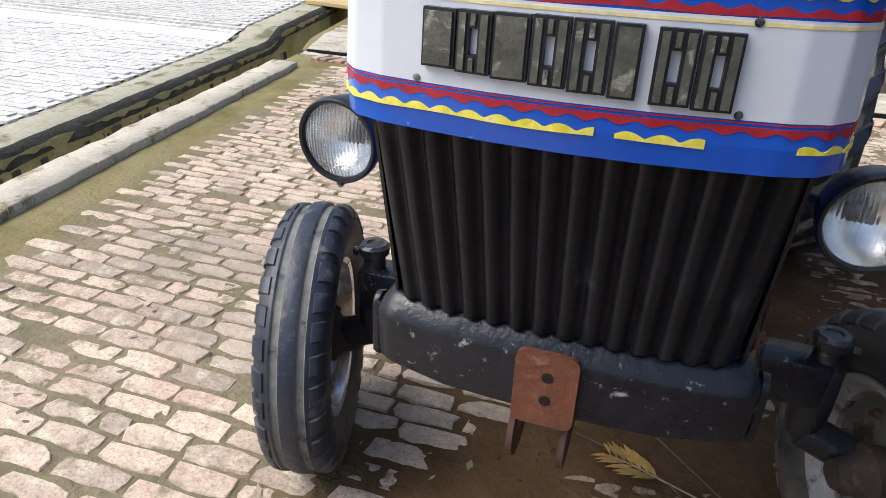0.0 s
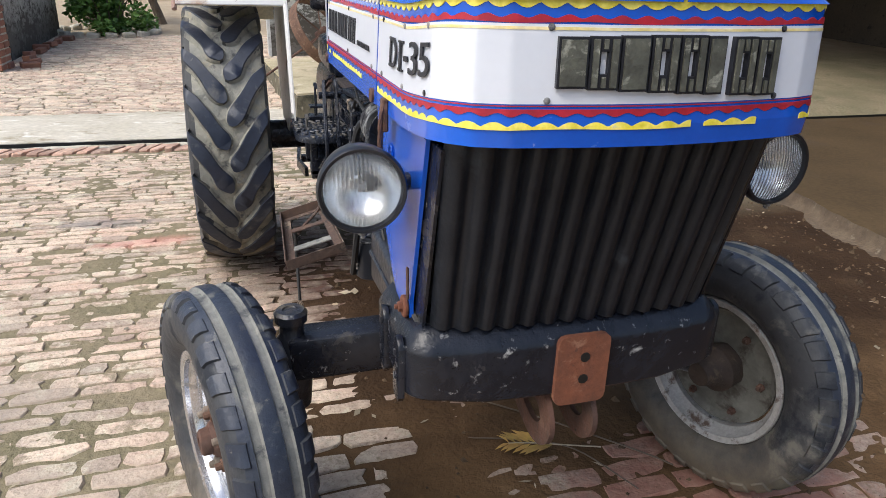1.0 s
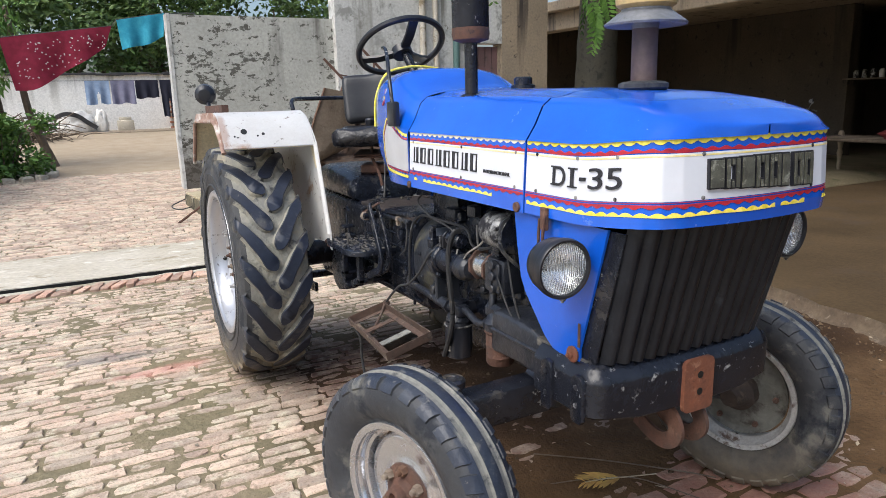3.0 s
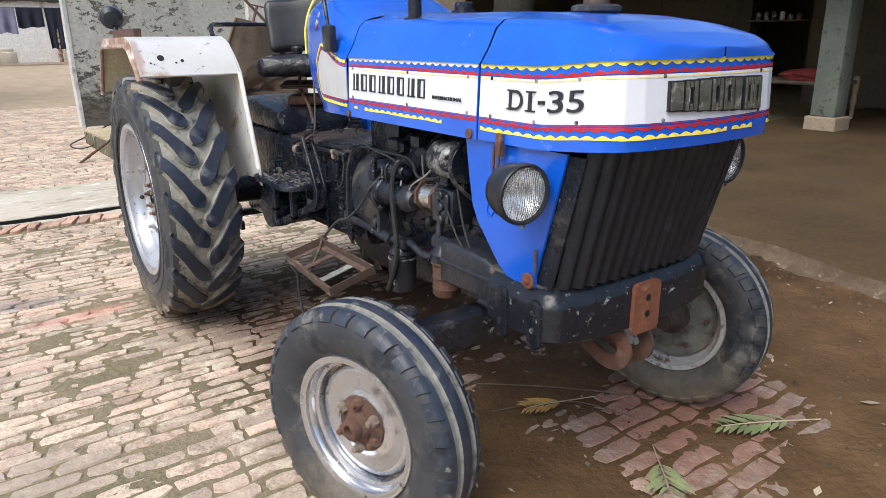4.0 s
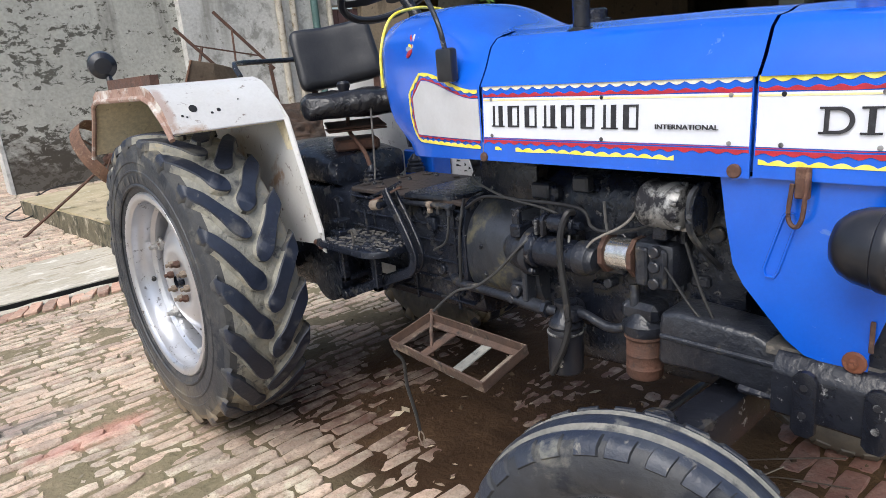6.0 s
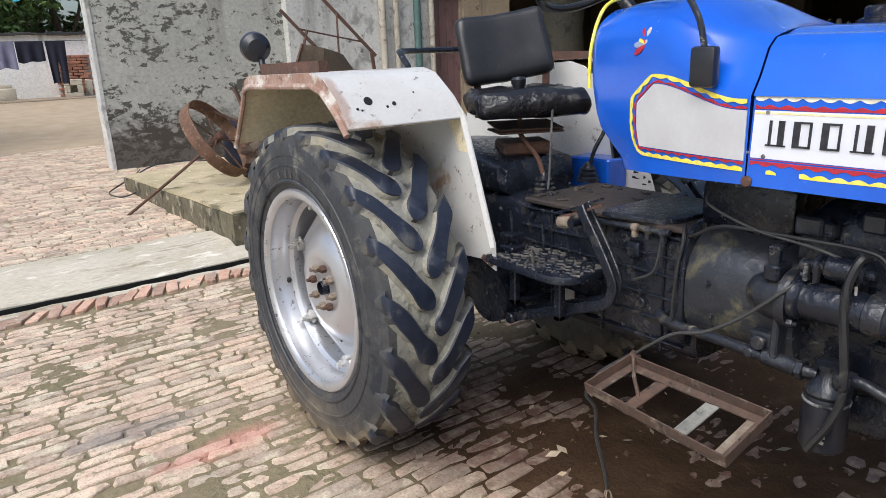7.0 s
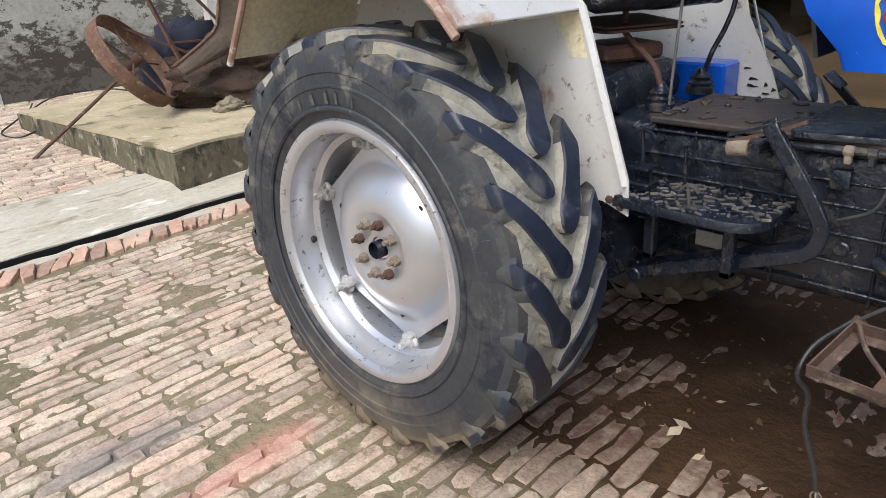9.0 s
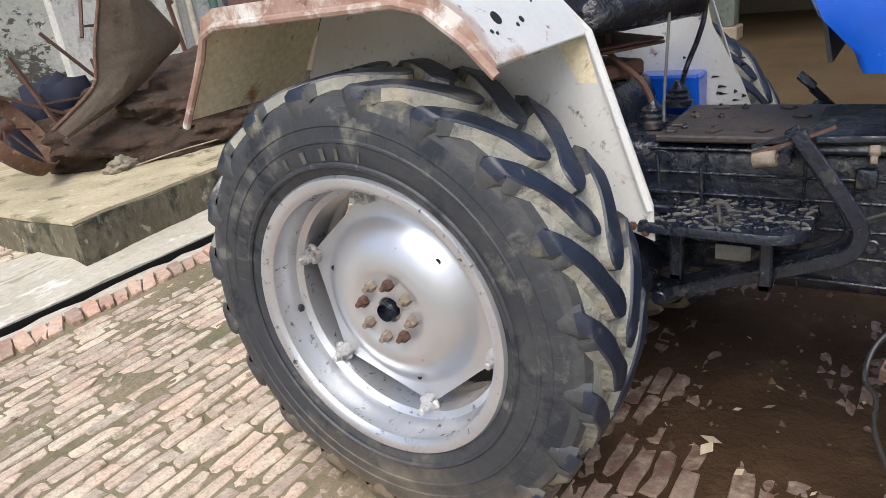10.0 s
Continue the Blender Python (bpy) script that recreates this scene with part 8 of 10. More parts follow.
# steering column and wheel
bm = B()
cyl(bm, (0, 1.66, 1.5), (0, 1.93, 1.78), 0.022, 14)
part("steering_column", bm, "black_metal", tractor)
axis = Vector((0, 0.55, 0.84)).normalized()
cen = Vector((-0.01, 1.95, 1.80))
ex, ey, ez = frame_of(axis)
bm = B()
sweep(bm, [cen + ex * (0.215 * math.cos(a)) + ey * (0.215 * math.sin(a)) for a in [2 * math.pi * k / 48 for k in range(48)]], circle(0.0155, 10), up=axis, closed=True)
sw = part("steering_wheel", bm, "plastic", tractor, "black three-spoke steering wheel")
for k in range(3):
    a = 2 * math.pi * k / 3 + 0.5
    d = ex * math.cos(a) + ey * math.sin(a)
    bm = B()
    sweep(bm, [cen - axis * 0.03 + d * 0.03, cen - axis * 0.025 + d * 0.12, cen + d * 0.21], rect(0.045, 0.014), up=axis)
    part("spoke", bm, "plastic", sw)
bm = B()
lathe(bm, [(0.05, -0.05), (0.05, -0.01), (0.035, 0.0), (0, 0.004)], cen, axis, 20)
part("boss", bm, "plastic", sw)

# exhaust stack
bm = B()
cyl(bm, (-0.215, 0.90, 1.50), (-0.215, 0.90, 1.74), 0.0235, 18)
ex_pipe = part("exhaust_pipe", bm, "black_metal", tractor, "black exhaust pipe with a rusty silencer foot")
bm = B()
lathe(bm, [(0.028, 0), (0.06, 0.012), (0.066, 0.03), (0.066, 0.75), (0.05, 0.78), (0.028, 0.80)], (-0.215, 0.90, 1.735), (0, 0, 1), 28)
part("silencer", bm, "black_metal", ex_pipe, "dark silencer drum")
bm = B()
lathe(bm, [(0.03, -0.001), (0.064, 0.010), (0.068, 0.03), (0.067, 0.05)], (-0.215, 0.90, 1.733), (0, 0, 1), 28, close=False)
part("silencer_foot", bm, "rust", ex_pipe, "rusty silencer foot")
bm = B()
lathe(bm, [(0.04, 0), (0.04, 0.006), (0.026, 0.012)], (-0.215, 0.90, 1.545), (0, 0, 1), 20)
part("exhaust_collar", bm, "black_metal", ex_pipe)
# air pre-cleaner stack
bm = B()
cyl(bm, (0.0, 0.262, 1.535), (0.0, 0.262, 1.745), 0.037, 22)
M["stack_brown"] = mat("brown_painted_stack", (0.08, 0.055, 0.055), (0.11, 0.075, 0.07), rough=0.55, scale=8, bump=0.1, dirt=(0.2, 0.15, 0.12), amount=0.2, dscale=12)
st = part("air_stack", bm, "stack_brown", tractor, "brown air intake stack")
bm = B()
lathe(bm, [(0.065, -0.006), (0.072, 0.0), (0.072, 0.012), (0.06, 0.018), (0.038, 0.02)], (0.0, 0.262, 1.558), (0, 0, 1), 28)
part("rubber_collar", bm, "rubber", st, "black rubber collar")
bm = B()
lathe(bm, [(0.038, -0.02), (0.04, 0.0), (0.115, -0.012), (0.118, -0.006), (0.07, 0.03), (0.07, 0.04)], (0.0, 0.262, 1.745), (0, 0, 1), 32, close=False)
part("intake_skirt", bm, "skirt", st, "dull metal skirt of the pre-cleaner")
M["bowl_amber"] = mat("yellowed_plastic_bowl", (0.42, 0.29, 0.12), (0.5, 0.38, 0.2), rough=0.3, scale=10, bump=0.03)
bm = B()
lathe(bm, [(0.07, 0.0), (0.085, 0.01), (0.09, 0.05), (0.088, 0.12), (0.06, 0.14), (0, 0.145)], (0.0, 0.262, 1.78), (0, 0, 1), 32)
part("dust_bowl", bm, "bowl_amber", st, "yellowed dust bowl of the pre-cleaner")
# tank cap and mirror-like side lamp bracket
bm = B()
lathe(bm, [(0.05, 0), (0.05, 0.012), (0.038, 0.016), (0.038, 0.04), (0.03, 0.046), (0, 0.047)], (0.16, 1.12, 1.575), (0, 0, 1), 20)
part("tank_cap", bm, "engine_black", tractor, "dark filler cap")
bm = B()
tube(bm, [(-0.24, 1.64, 1.77), (-0.27, 1.54, 1.755), (-0.315, 1.42, 1.70), (-0.348, 1.33, 1.61), (-0.354, 1.30, 1.53)], 0.008, 8)
part("mirror_stem", bm, "black_metal", tractor)
bm = B()
box(bm, (-0.368, 1.265, 1.435), (-0.335, 1.335, 1.535), 0.01, seg=2)
part("bracket_cup", bm, "plastic", tractor, "black bracket cup on the cowl")

# ---------- fenders ----------
def fender(sx, dy=0.0):
    X = lambda x: -sx * x
    outer, inner = -0.862, -0.40
    prof = [(y + dy, z) for y, z in ((2.222, 1.325), (2.285, 1.412), (2.375, 1.480), (2.45, 1.499), (3.02, 1.490), (3.075, 1.468), (3.105, 1.41), (3.24, 1.21))]
    fd = None
    bm = B()
    t = 0.004
    def lay(side_z):
        return [[bm.verts.new((X(x), y, z + side_z)) for x in (outer, outer + 0.02, (outer + inner) / 2, inner - 0.0)] for i, (y, z) in enumerate(prof)]
    up, lo = lay(0.0), lay(-t)
    for g in (up, lo):
        for a, b in zip(g, g[1:]):
            for i in range(3):
                bm.faces.new([a[i], a[i + 1], b[i + 1], b[i]])
    for g in (0, -1):
        for i in range(3):
            bm.faces.new([up[g][i], up[g][i + 1], lo[g][i + 1], lo[g][i]])
    # downturned lip on the outer edge
    lip_o = [bm.verts.new((X(outer - 0.004), y + (0.012 if i == 0 else 0), z - 0.05 + (0.022 if i in (0, 7) else 0))) for i, (y, z) in enumerate(prof)]
    for i in range(len(prof) - 1):
        bm.faces.new([up[i][0], up[i + 1][0], lip_o[i + 1], lip_o[i]]).material_index = 1
    bmesh.ops.recalc_face_normals(bm, faces=bm.faces)
    fd = part("fender", bm, ["fender", "fender_edge"], tractor, "dented white fender with rusty edges", angle=25)
    # underside shows cream primer
    bm = B()
    rows = [[bm.verts.new((X(x), y + (0.004 if i < 2 else 0), z - 0.009)) for x in (outer + 0.006, inner)] for i, (y, z) in enumerate(prof)]
    for a, b in zip(rows, rows[1:]):
        bm.faces.new([a[0], a[1], b[1], b[0]])
    part("fender_underside", bm, "fender_in", fd, "rust-streaked cream underside")
    # rusty edge bead
    bm = B()
    pts = [Vector((X(outer - 0.006), y, z - 0.044 if i not in (0, 7) else z - 0.024)) for i, (y, z) in enumerate(prof)]
    sweep(bm, resample([tuple(p) for p in pts], 0.08), circle(0.011, 8))
    part("edge_bead", bm, "fender_edge", fd, "rusty rolled edge")
    # inner wall
    bm = B()
    front = ((2.16, 1.36), (2.12, 1.256), (2.014, 1.06), (1.957, 0.915), (1.957, 0.84)) if sx > 0 else ((2.212, 1.33), (2.062, 0.885), (2.058, 0.785))
    plate(bm, [(X(-0.392), y, z) for y, z in front + ((2.14, 0.815), (2.35, 0.80), (2.5, 0.7), (2.9, 0.7), (3.15, 0.95), (3.21, 1.2), (3.075, 1.455), (2.45, 1.49), (2.37, 1.468), (2.28, 1.40))], 0.006, (sx, 0, 0))
    part("fender_wall", bm, "fender", fd, "white inner fender wall")
    # rusty gusset in the upper corner
    bm = B()
    plate(bm, [(X(-0.3985), 2.232 + dy, 1.322), (X(-0.3985), 2.29 + dy, 1.395), (X(-0.3985), 2.375 + dy, 1.456), (X(-0.3985), 2.36 + dy, 1.40), (X(-0.3985), 2.25 + dy, 1.20), (X(-0.3985), 2.20 + dy, 1.20)], 0.004, (-sx, 0, 0))
    part("fender_gusset", bm, "fender_in", fd, "rust-eaten cream gusset")
    # front closing flange
    bm = B()
    plate(bm, [(X(-0.41), 2.223 + dy, 1.33), (X(-0.395), 2.212 + dy, 1.33), (X(-0.395), 2.061 + dy, 0.87), (X(-0.41), 2.072 + dy, 0.87)], 0.004, (0, 1, 0))
    part("fender_flange", bm, "fender", fd)
    for y, z in ((2.105, 0.805), (2.070, 0.79)):
        bm = B()
        nut(bm, (X(-0.399), y + 0.01 + dy, z + 0.02), (X(-1) , 0, 0), 0.012, 0.008)
        part("fender_bolt", bm, "rust", fd)
    slope = Vector((0, -0.81, 0.587))
    for x, y, q in ((-0.75, 2.278, 0.016), (-0.655, 2.268, 0.008), (-0.685, 2.262, 0.005), (-0.80, 2.262, 0.005), (-0.785, 2.258, 0.004), (-0.56, 2.29, 0.003)):
        # raised black disc, the dark of a hole put on as colour
        bm = B()
        lathe(bm, [(q, 0.0), (q, 0.002), (0, 0.002)], Vector((X(x), y + dy, 1.325 + (y - 2.222) * 1.381)), slope, 14)
        part("fender_hole", bm, "slot", fd)
    return fd


fender(1, -0.10)
fender(-1)
rng = random.Random(12)
bm = B()
for k in range(16):
    y, z = rng.uniform(2.0, 2.2), rng.uniform(0.92, 1.15)
    w, h_ = rng.uniform(0.004, 0.018), rng.uniform(0.003, 0.008)
    plate(bm, [(0.3905, y - w, z - h_ * 0.3), (0.3905, y + w, z - h_), (0.3905, y + w * 0.7, z + h_), (0.3905, y - w * 0.5, z + h_ * 0.4)], 0.0015, (-1, 0, 0))
part("paint_scrapes", bm, "slot", tractor)["kind"] = "stuff"
# toolbox rail and round lamp on the right fender
bm = B()
sweep(bm, [(-0.79, 2.50, 1.515), (-0.79, 3.02, 1.51)], rect(0.035, 0.045))
part("fender_rail", bm, "rust", tractor, "rusty angle iron on the fender")
bm = B()
sweep(bm, [(0.50, 2.2, 1.50), (0.52, 3.2, 1.52)], rect(0.035, 0.05))
part("fender_rail", bm, "rust", tractor, "rusty angle iron on the fender")
bm = B()
cyl(bm, (-0.78, 3.04, 1.47), (-0.78, 3.07, 1.55), 0.014, 10)
lathe(bm, [(0.0, -0.05), (0.035, -0.045), (0.058, -0.02), (0.062, 0.02), (0.058, 0.026), (0.0, 0.03)], (-0.79, 3.09, 1.60), (0.25, 1, 0.1), 28)
part("rear_lamp", bm, "plastic", tractor, "round black rear lamp on the fender")
bm = B()
tube(bm, [(-0.42, 2.52, 1.50), (-0.40, 2.60, 1.55), (-0.30, 2.72, 1.56), (0.0, 2.80, 1.56), (0.3, 2.72, 1.56)], 0.012, 8)
part("grab_rail", bm, "black_metal", tractor, "black rail behind the seat")

# hanging battery tray of rusty angle iron
A_, B_, C_, D_ = Vector((-0.505, 1.53, 0.552)), Vector((-0.520, 1.062, 0.535)), Vector((-0.322, 1.056, 0.592)), Vector((-0.345, 1.49, 0.61))
tray = None
for i, (p, q) in enumerate(((A_, B_), (B_, C_), (C_, D_), (D_, A_))):
    bm = B()
    d = (q - p).normalized()
    nrm = (B_ - A_).cross(C_ - B_).normalized()
    if nrm.z < 0:
        nrm = -nrm
    inw = nrm.cross(d)
    cen4 = (A_ + B_ + C_ + D_) / 4
    if (cen4 - p).dot(inw) < 0:
        inw = -inw
    plate(bm, [p, q, q + nrm * 0.036, p + nrm * 0.036], 0.004, inw)
    plate(bm, [p, q, q + inw * 0.03, p + inw * 0.03], 0.004, nrm)
    if tray is None:
        tray = part("battery_tray", bm, "tray_rust", tractor, "rusty empty battery tray of angle iron")
    else:
        part("tray_side", bm, "tray_rust", tray)
for f_, mt in ((0.3, "tray_rust"), (0.66, "rubber_groove"), (0.93, "nut_dust")):
    bm = B()
    p, q = A_.lerp(B_, f_), D_.lerp(C_, f_)
    sweep(bm, [p, q], rect(0.04, 0.004))
    part("tray_slat", bm, mt, tray)
bm = B()
tube(bm, [(-0.345, 1.49, 0.64), (-0.42, 1.545, 0.585), (-0.475, 1.555, 0.53), (-0.46, 1.53, 0.48), (-0.46, 1.524, 0.39), (-0.46, 1.49, 0.29), (-0.46, 1.475, 0.225)], 0.0065, 8)
hanging = part("hanging_cable", bm, "cable_black", tractor, "black cable hanging from the tray")
bm = B()
for k in range(4):
    tube(bm, [(-0.46, 1.475, 0.228), (-0.46 + 0.012 * math.cos(k * 1.7), 1.472 + 0.012 * math.sin(k * 1.7), 0.205), (-0.46 + 0.006 * math.cos(k * 2.3), 1.466, 0.18 - 0.006 * k)], 0.0022, 5)
part("frayed_end", bm, "nut_dust", hanging, "frayed tan cable end")
bm = B()
tube(bm, [(-0.345, 1.485, 0.648), (-0.385, 1.45, 0.60), (-0.43, 1.40, 0.575), (-0.46, 1.365, 0.552)], 0.006, 7)
lathe(bm, [(0.010, 0), (0.016, 0.0), (0.016, 0.012), (0.010, 0.012)], (-0.345, 1.482, 0.635), (0.3, -0.5, 1), 12)
part("tray_hanger", bm, "tray_rust", tray, "rusty wire and ring tied to the tray")
# rear frame glimpsed below
bm = B()
sweep(bm, [(-0.30, 2.7, 0.42), (-0.32, 3.0, 0.40), (-0.28, 3.35, 0.42)], rect(0.02, 0.05))
sweep(bm, [(0.30, 2.7, 0.42), (0.32, 3.0, 0.40), (0.28, 3.35, 0.42)], rect(0.02, 0.05))
box(bm, (-0.3, 3.0, 0.4), (0.3, 3.05, 0.44), 0.004)
part("drawbar", bm, "engine_black", tractor, "dark lower links and drawbar")

# studs on the bell housing
rng = random.Random(44)
for k in range(7):
    y = rng.uniform(1.25, 1.38)
    a = rng.uniform(-0.9, 0.2)
    bm = B()
    nut(bm, (-0.243 * math.cos(a), y, 0.85 + 0.19 * math.sin(a)), (-math.cos(a), 0, math.sin(a)), rng.uniform(0.007, 0.011), 0.010)
    part("housing_stud", bm, "engine", tractor)

hull("steering_box", [(1.14, 0, 0.15, 1.0, 1.19), (1.2, 0, 0.17, 1.0, 1.22), (1.38, 0, 0.14, 1.0, 1.22), (1.44, 0, 0.10, 1.0, 1.18)], "engine_black", "dark steering box under the cowl", 24, 0.5)

# ---------- plants ----------
def leaf_quads(V, F, centre, spread3, count, size, rng, droop=0.3, thin=0.45):
    """Scatters single leaves, each a bent pair of triangles, through an uneven clump."""
    for _ in range(count):
        d = Vector((rng.gauss(0, 1), rng.gauss(0, 1), rng.gauss(0, 1)))
        d = d.normalized() * (rng.random() ** 0.45)
        c = Vector(centre) + Vector((d.x * spread3[0], d.y * spread3[1], d.z * spread3[2]))
        a = Vector((rng.gauss(0, 1), rng.gauss(0, 1), rng.gauss(0, 0.6) - droop)).normalized()
        b = a.cross(Vector((rng.gauss(0, 1), rng.gauss(0, 1), rng.gauss(0, 1)))).normalized()
        n = a.cross(b)
        s = size * rng.uniform(0.6, 1.3)
        o = len(V)
        V += [tuple(c), tuple(c + a * s * 0.5 + b * s * thin * 0.5), tuple(c + a * s + n * s * 0.1), tuple(c + a * s * 0.5 - b * s * thin * 0.5)]
        F += [(o, o + 1, o + 2), (o, o + 2, o + 3)]


def mesh_part(name, V, F, material, parent, kind="", label=""):
    me = bpy.data.meshes.new(name)
    base = WHERE[parent.name]
    me.from_pydata([(x - base.x, y - base.y, z - base.z) for x, y, z in V], [], F)
    me.materials.append(M[material])
    ob = new(name, me)
    ob.parent = parent
    if kind:
        ob["kind"] = kind
    if label:
        ob["label"] = label
    return ob


def limb(bm, pts, r0, r1, seg=10):
    path = spline(pts, 5)
    rings = []
    for i, p in enumerate(path):
        d = (path[min(i + 1, len(path) - 1)] - path[max(i - 1, 0)]).normalized()
        x, y, _ = frame_of(d)
        r = r0 + (r1 - r0) * i / (len(path) - 1)
        rings.append([bm.verts.new(p + (x * math.cos(2 * math.pi * k / seg) + y * math.sin(2 * math.pi * k / seg)) * r * (1 + 0.12 * noise.noise(p * 3 + Vector((k, 0, 0))))) for k in range(seg)])
    for a, b in zip(rings, rings[1:]):
        for k in range(seg):
            bm.faces.new([a[k], a[(k + 1) % seg], b[(k + 1) % seg], b[k]])
    bm.faces.new(rings[0][::-1])
    bm.faces.new(rings[-1])


def pinnate(V, F, base, way, length, rng, pairs=9, size=0.07, up=(0, 0, 1), flat=False):
    """A feather-like leaf: toothed leaflets in pairs along a stalk."""
    way = Vector(way).normalized()
    up = Vector(up)
    sidew = way.cross(up).normalized()
    for k in range(pairs):
        t = (k + 0.8) / pairs
        c = Vector(base) + way * length * t + (up * 0 if flat else Vector((0, 0, -0.25 * length * t * t)))
        for sd in (-1, 1):
            d = (sidew * sd * (0.62 if flat else 0.85) + way * (0.78 if flat else 0.55)).normalized()
            s = size * (0.65 + 0.7 * math.sin(math.pi * min(1, t * 0.85 + 0.1))) * rng.uniform(0.85, 1.15)
            w = d.cross(up).normalized() * s * (0.105 if flat else 0.16)
            lift = up * (0.012 * rng.random() if flat else 0)
            o = len(V)
            m1, m2 = c + d * s * 0.35 + lift, c + d * s * 0.7 + lift
            V += [tuple(c), tuple(m1 + w), tuple(m2 + w * 0.75), tuple(c + d * s + lift * 0.4), tuple(m2 - w * 0.75), tuple(m1 - w)]
            F += [(o, o + 1, o + 5), (o + 1, o + 2, o + 4, o + 5), (o + 2, o + 3, o + 4)]


# large tree at the verandah corner: dark trunk, unseen crown spread to shade the yard
rng = random.Random(40)
neem = thing("neem_tree", (7.45, 9.3, 0.1), "old tree with a dark mossy trunk and drooping feathery leaves", "tree")
bm = B()
limb(bm, [(7.45, 9.3, 0.0), (7.43, 9.3, 0.9), (7.4, 9.25, 2.2), (7.3, 9.1, 3.4), (7.1, 8.7, 4.4)], 0.46, 0.30, 16)
for end in ((4.2, 5.6, 5.2), (5.4, 3.6, 5.4), (8.2, 5.6, 5.8), (5.0, 8.6, 5.6), (8.8, 9.0, 6.0)):
    e = Vector(end)
    limb(bm, [(7.2, 8.9, 3.8), tuple(Vector((7.1, 8.7, 4.2)).lerp(e, 0.5) + Vector((0, 0, 0.3))), end], 0.14, 0.05, 8)
part("trunk", bm, "pillar_moss", neem, "dark mossy trunk")
V, F = [], []
for k in range(46):
    c = (rng.uniform(3.6, 9.0), rng.uniform(2.2, 9.6), rng.uniform(4.6, 6.6))
    leaf_quads(V, F, c, (0.8, 0.8, 0.5), 130, 0.16, rng, 0.4)
mesh_part("crown", V, F, "leaf", neem, "stuff", "feathery green crown")
V, F = [], []
for bx, by, bz in ((4.0, 5.33, 2.62), (4.05, 5.28, 2.5), (3.96, 5.4, 2.7), (4.15, 5.3, 2.75), (2.7, 5.5, 3.05)):
    for j in range(3):
        pinnate(V, F, (bx, by, bz), (rng.uniform(-0.5, 0.5), rng.uniform(-0.4, 0.4), -1), rng.uniform(0.3, 0.42), rng, 8, 0.09, up=(rng.uniform(-1, 1), 1, 0.2))
mesh_part("hanging_spray", V, F, "leaf", neem, "stuff", "hanging spray of green leaflets")
bm = B()
limb(bm, [(4.5, 6.0, 5.0), (4.2, 5.6, 3.9), (4.03, 5.35, 2.9), (4.0, 5.33, 2.6)], 0.02, 0.005, 6)
limb(bm, [(4.2, 5.6, 5.0), (3.2, 5.5, 4.0), (2.7, 5.5, 3.05)], 0.02, 0.005, 6)
part("twig", bm, "bark", neem)

# trees beyond the far wall
for i, (x, y, h, w) in enumerate(((-6.5, 27.5, 7.0, 3.2), (-2.0, 27.0, 6.2, 3.0), (2.2, 28.0, 6.6, 3.0), (-4.2, 29.5, 8.5, 3.4), (0.2, 30.0, 8.5, 3.4), (-11.5, 29, 8.0, 3.6), (6.5, 29, 7.2, 3.2))):
    t = thing("tree", (x, y, 0.9), "leafy dark green tree behind the compound wall", "tree", "trees behind the far wall")
    bm = B()
    limb(bm, [(x, y, 0.7), (x + 0.1, y, 2.0), (x - 0.1, y, h * 0.6)], 0.2, 0.1, 8)
    for k in range(4):
        a = k * 1.6 + i
        limb(bm, [(x, y, 1.8), (x + math.cos(a) * w * 0.4, y + math.sin(a) * w * 0.3, h * 0.5), (x + math.cos(a) * w * 0.7, y + math.sin(a) * w * 0.5, h * 0.72)], 0.08, 0.03, 6)
    part("trunk", bm, "bark", t)
    V, F = [], []
    for k in range(60):
        a, r = rng.uniform(0, 6.28), w * rng.random() ** 0.5
        c = (x + math.cos(a) * r, y + math.sin(a) * r * 0.7 - 0.6, 2.2 + (h - 2.2) * rng.random() ** 0.8)
        leaf_quads(V, F, c, (0.85, 0.8, 0.6), 110, 0.27, rng, 0.3)
    mesh_part("crown", V, F, "leaf_far", t, "stuff")

# flower bed by the side wall: shrub, edging stones and a small drooping tree
shrub = thing("shrub", (-2.7, 12.6, 0.36), "bright green leafy shrub in a stone-edged bed", "shrub")
bm = B()
for k in range(9):
    a = k * 0.7
    limb(bm, [(-2.7 + 0.05 * math.cos(a), 12.6 + 0.05 * math.sin(a), 0.3), (-2.7 + 0.25 * math.cos(a), 12.6 + 0.25 * math.sin(a), 0.75), (-2.7 + 0.45 * math.cos(a), 12.6 + 0.45 * math.sin(a), 1.15)], 0.018, 0.006, 6)
part("stem", bm, "bark", shrub)
V, F = [], []
for k in range(46):
    a, r = rng.uniform(0, 6.28), 0.55 * rng.random() ** 0.5
    leaf_quads(V, F, (-2.62 + math.cos(a) * r * 1.2, 12.6 + math.sin(a) * r, rng.uniform(0.50, 1.38)), (0.2, 0.2, 0.17), 80, 0.11, rng, -0.1, 0.5)
mesh_part("foliage", V, F, "leaf", shrub, "stuff")
for k in range(18):
    a = 2 * math.pi * k / 18
    bm = B()
    x, y = -2.75 + 0.8 * math.cos(a), 12.75 + 0.75 * math.sin(a)
    box(bm, (-0.1, -0.06, -0.05), (0.1, 0.06, 0.07), 0.02, pose(x, y, rise(y) + 0.01, rng.uniform(-10, 10), rng.uniform(-10, 10), math.degrees(a) + 90))
    solo("edging_stone", bm, "concrete", "pale stone edging the flower bed", "stone", "stones round the flower bed")
droop = thing("small_tree", (-2.2, 14.2, 0.42), "small tree with drooping yellow-green leaves", "tree")
bm = B()
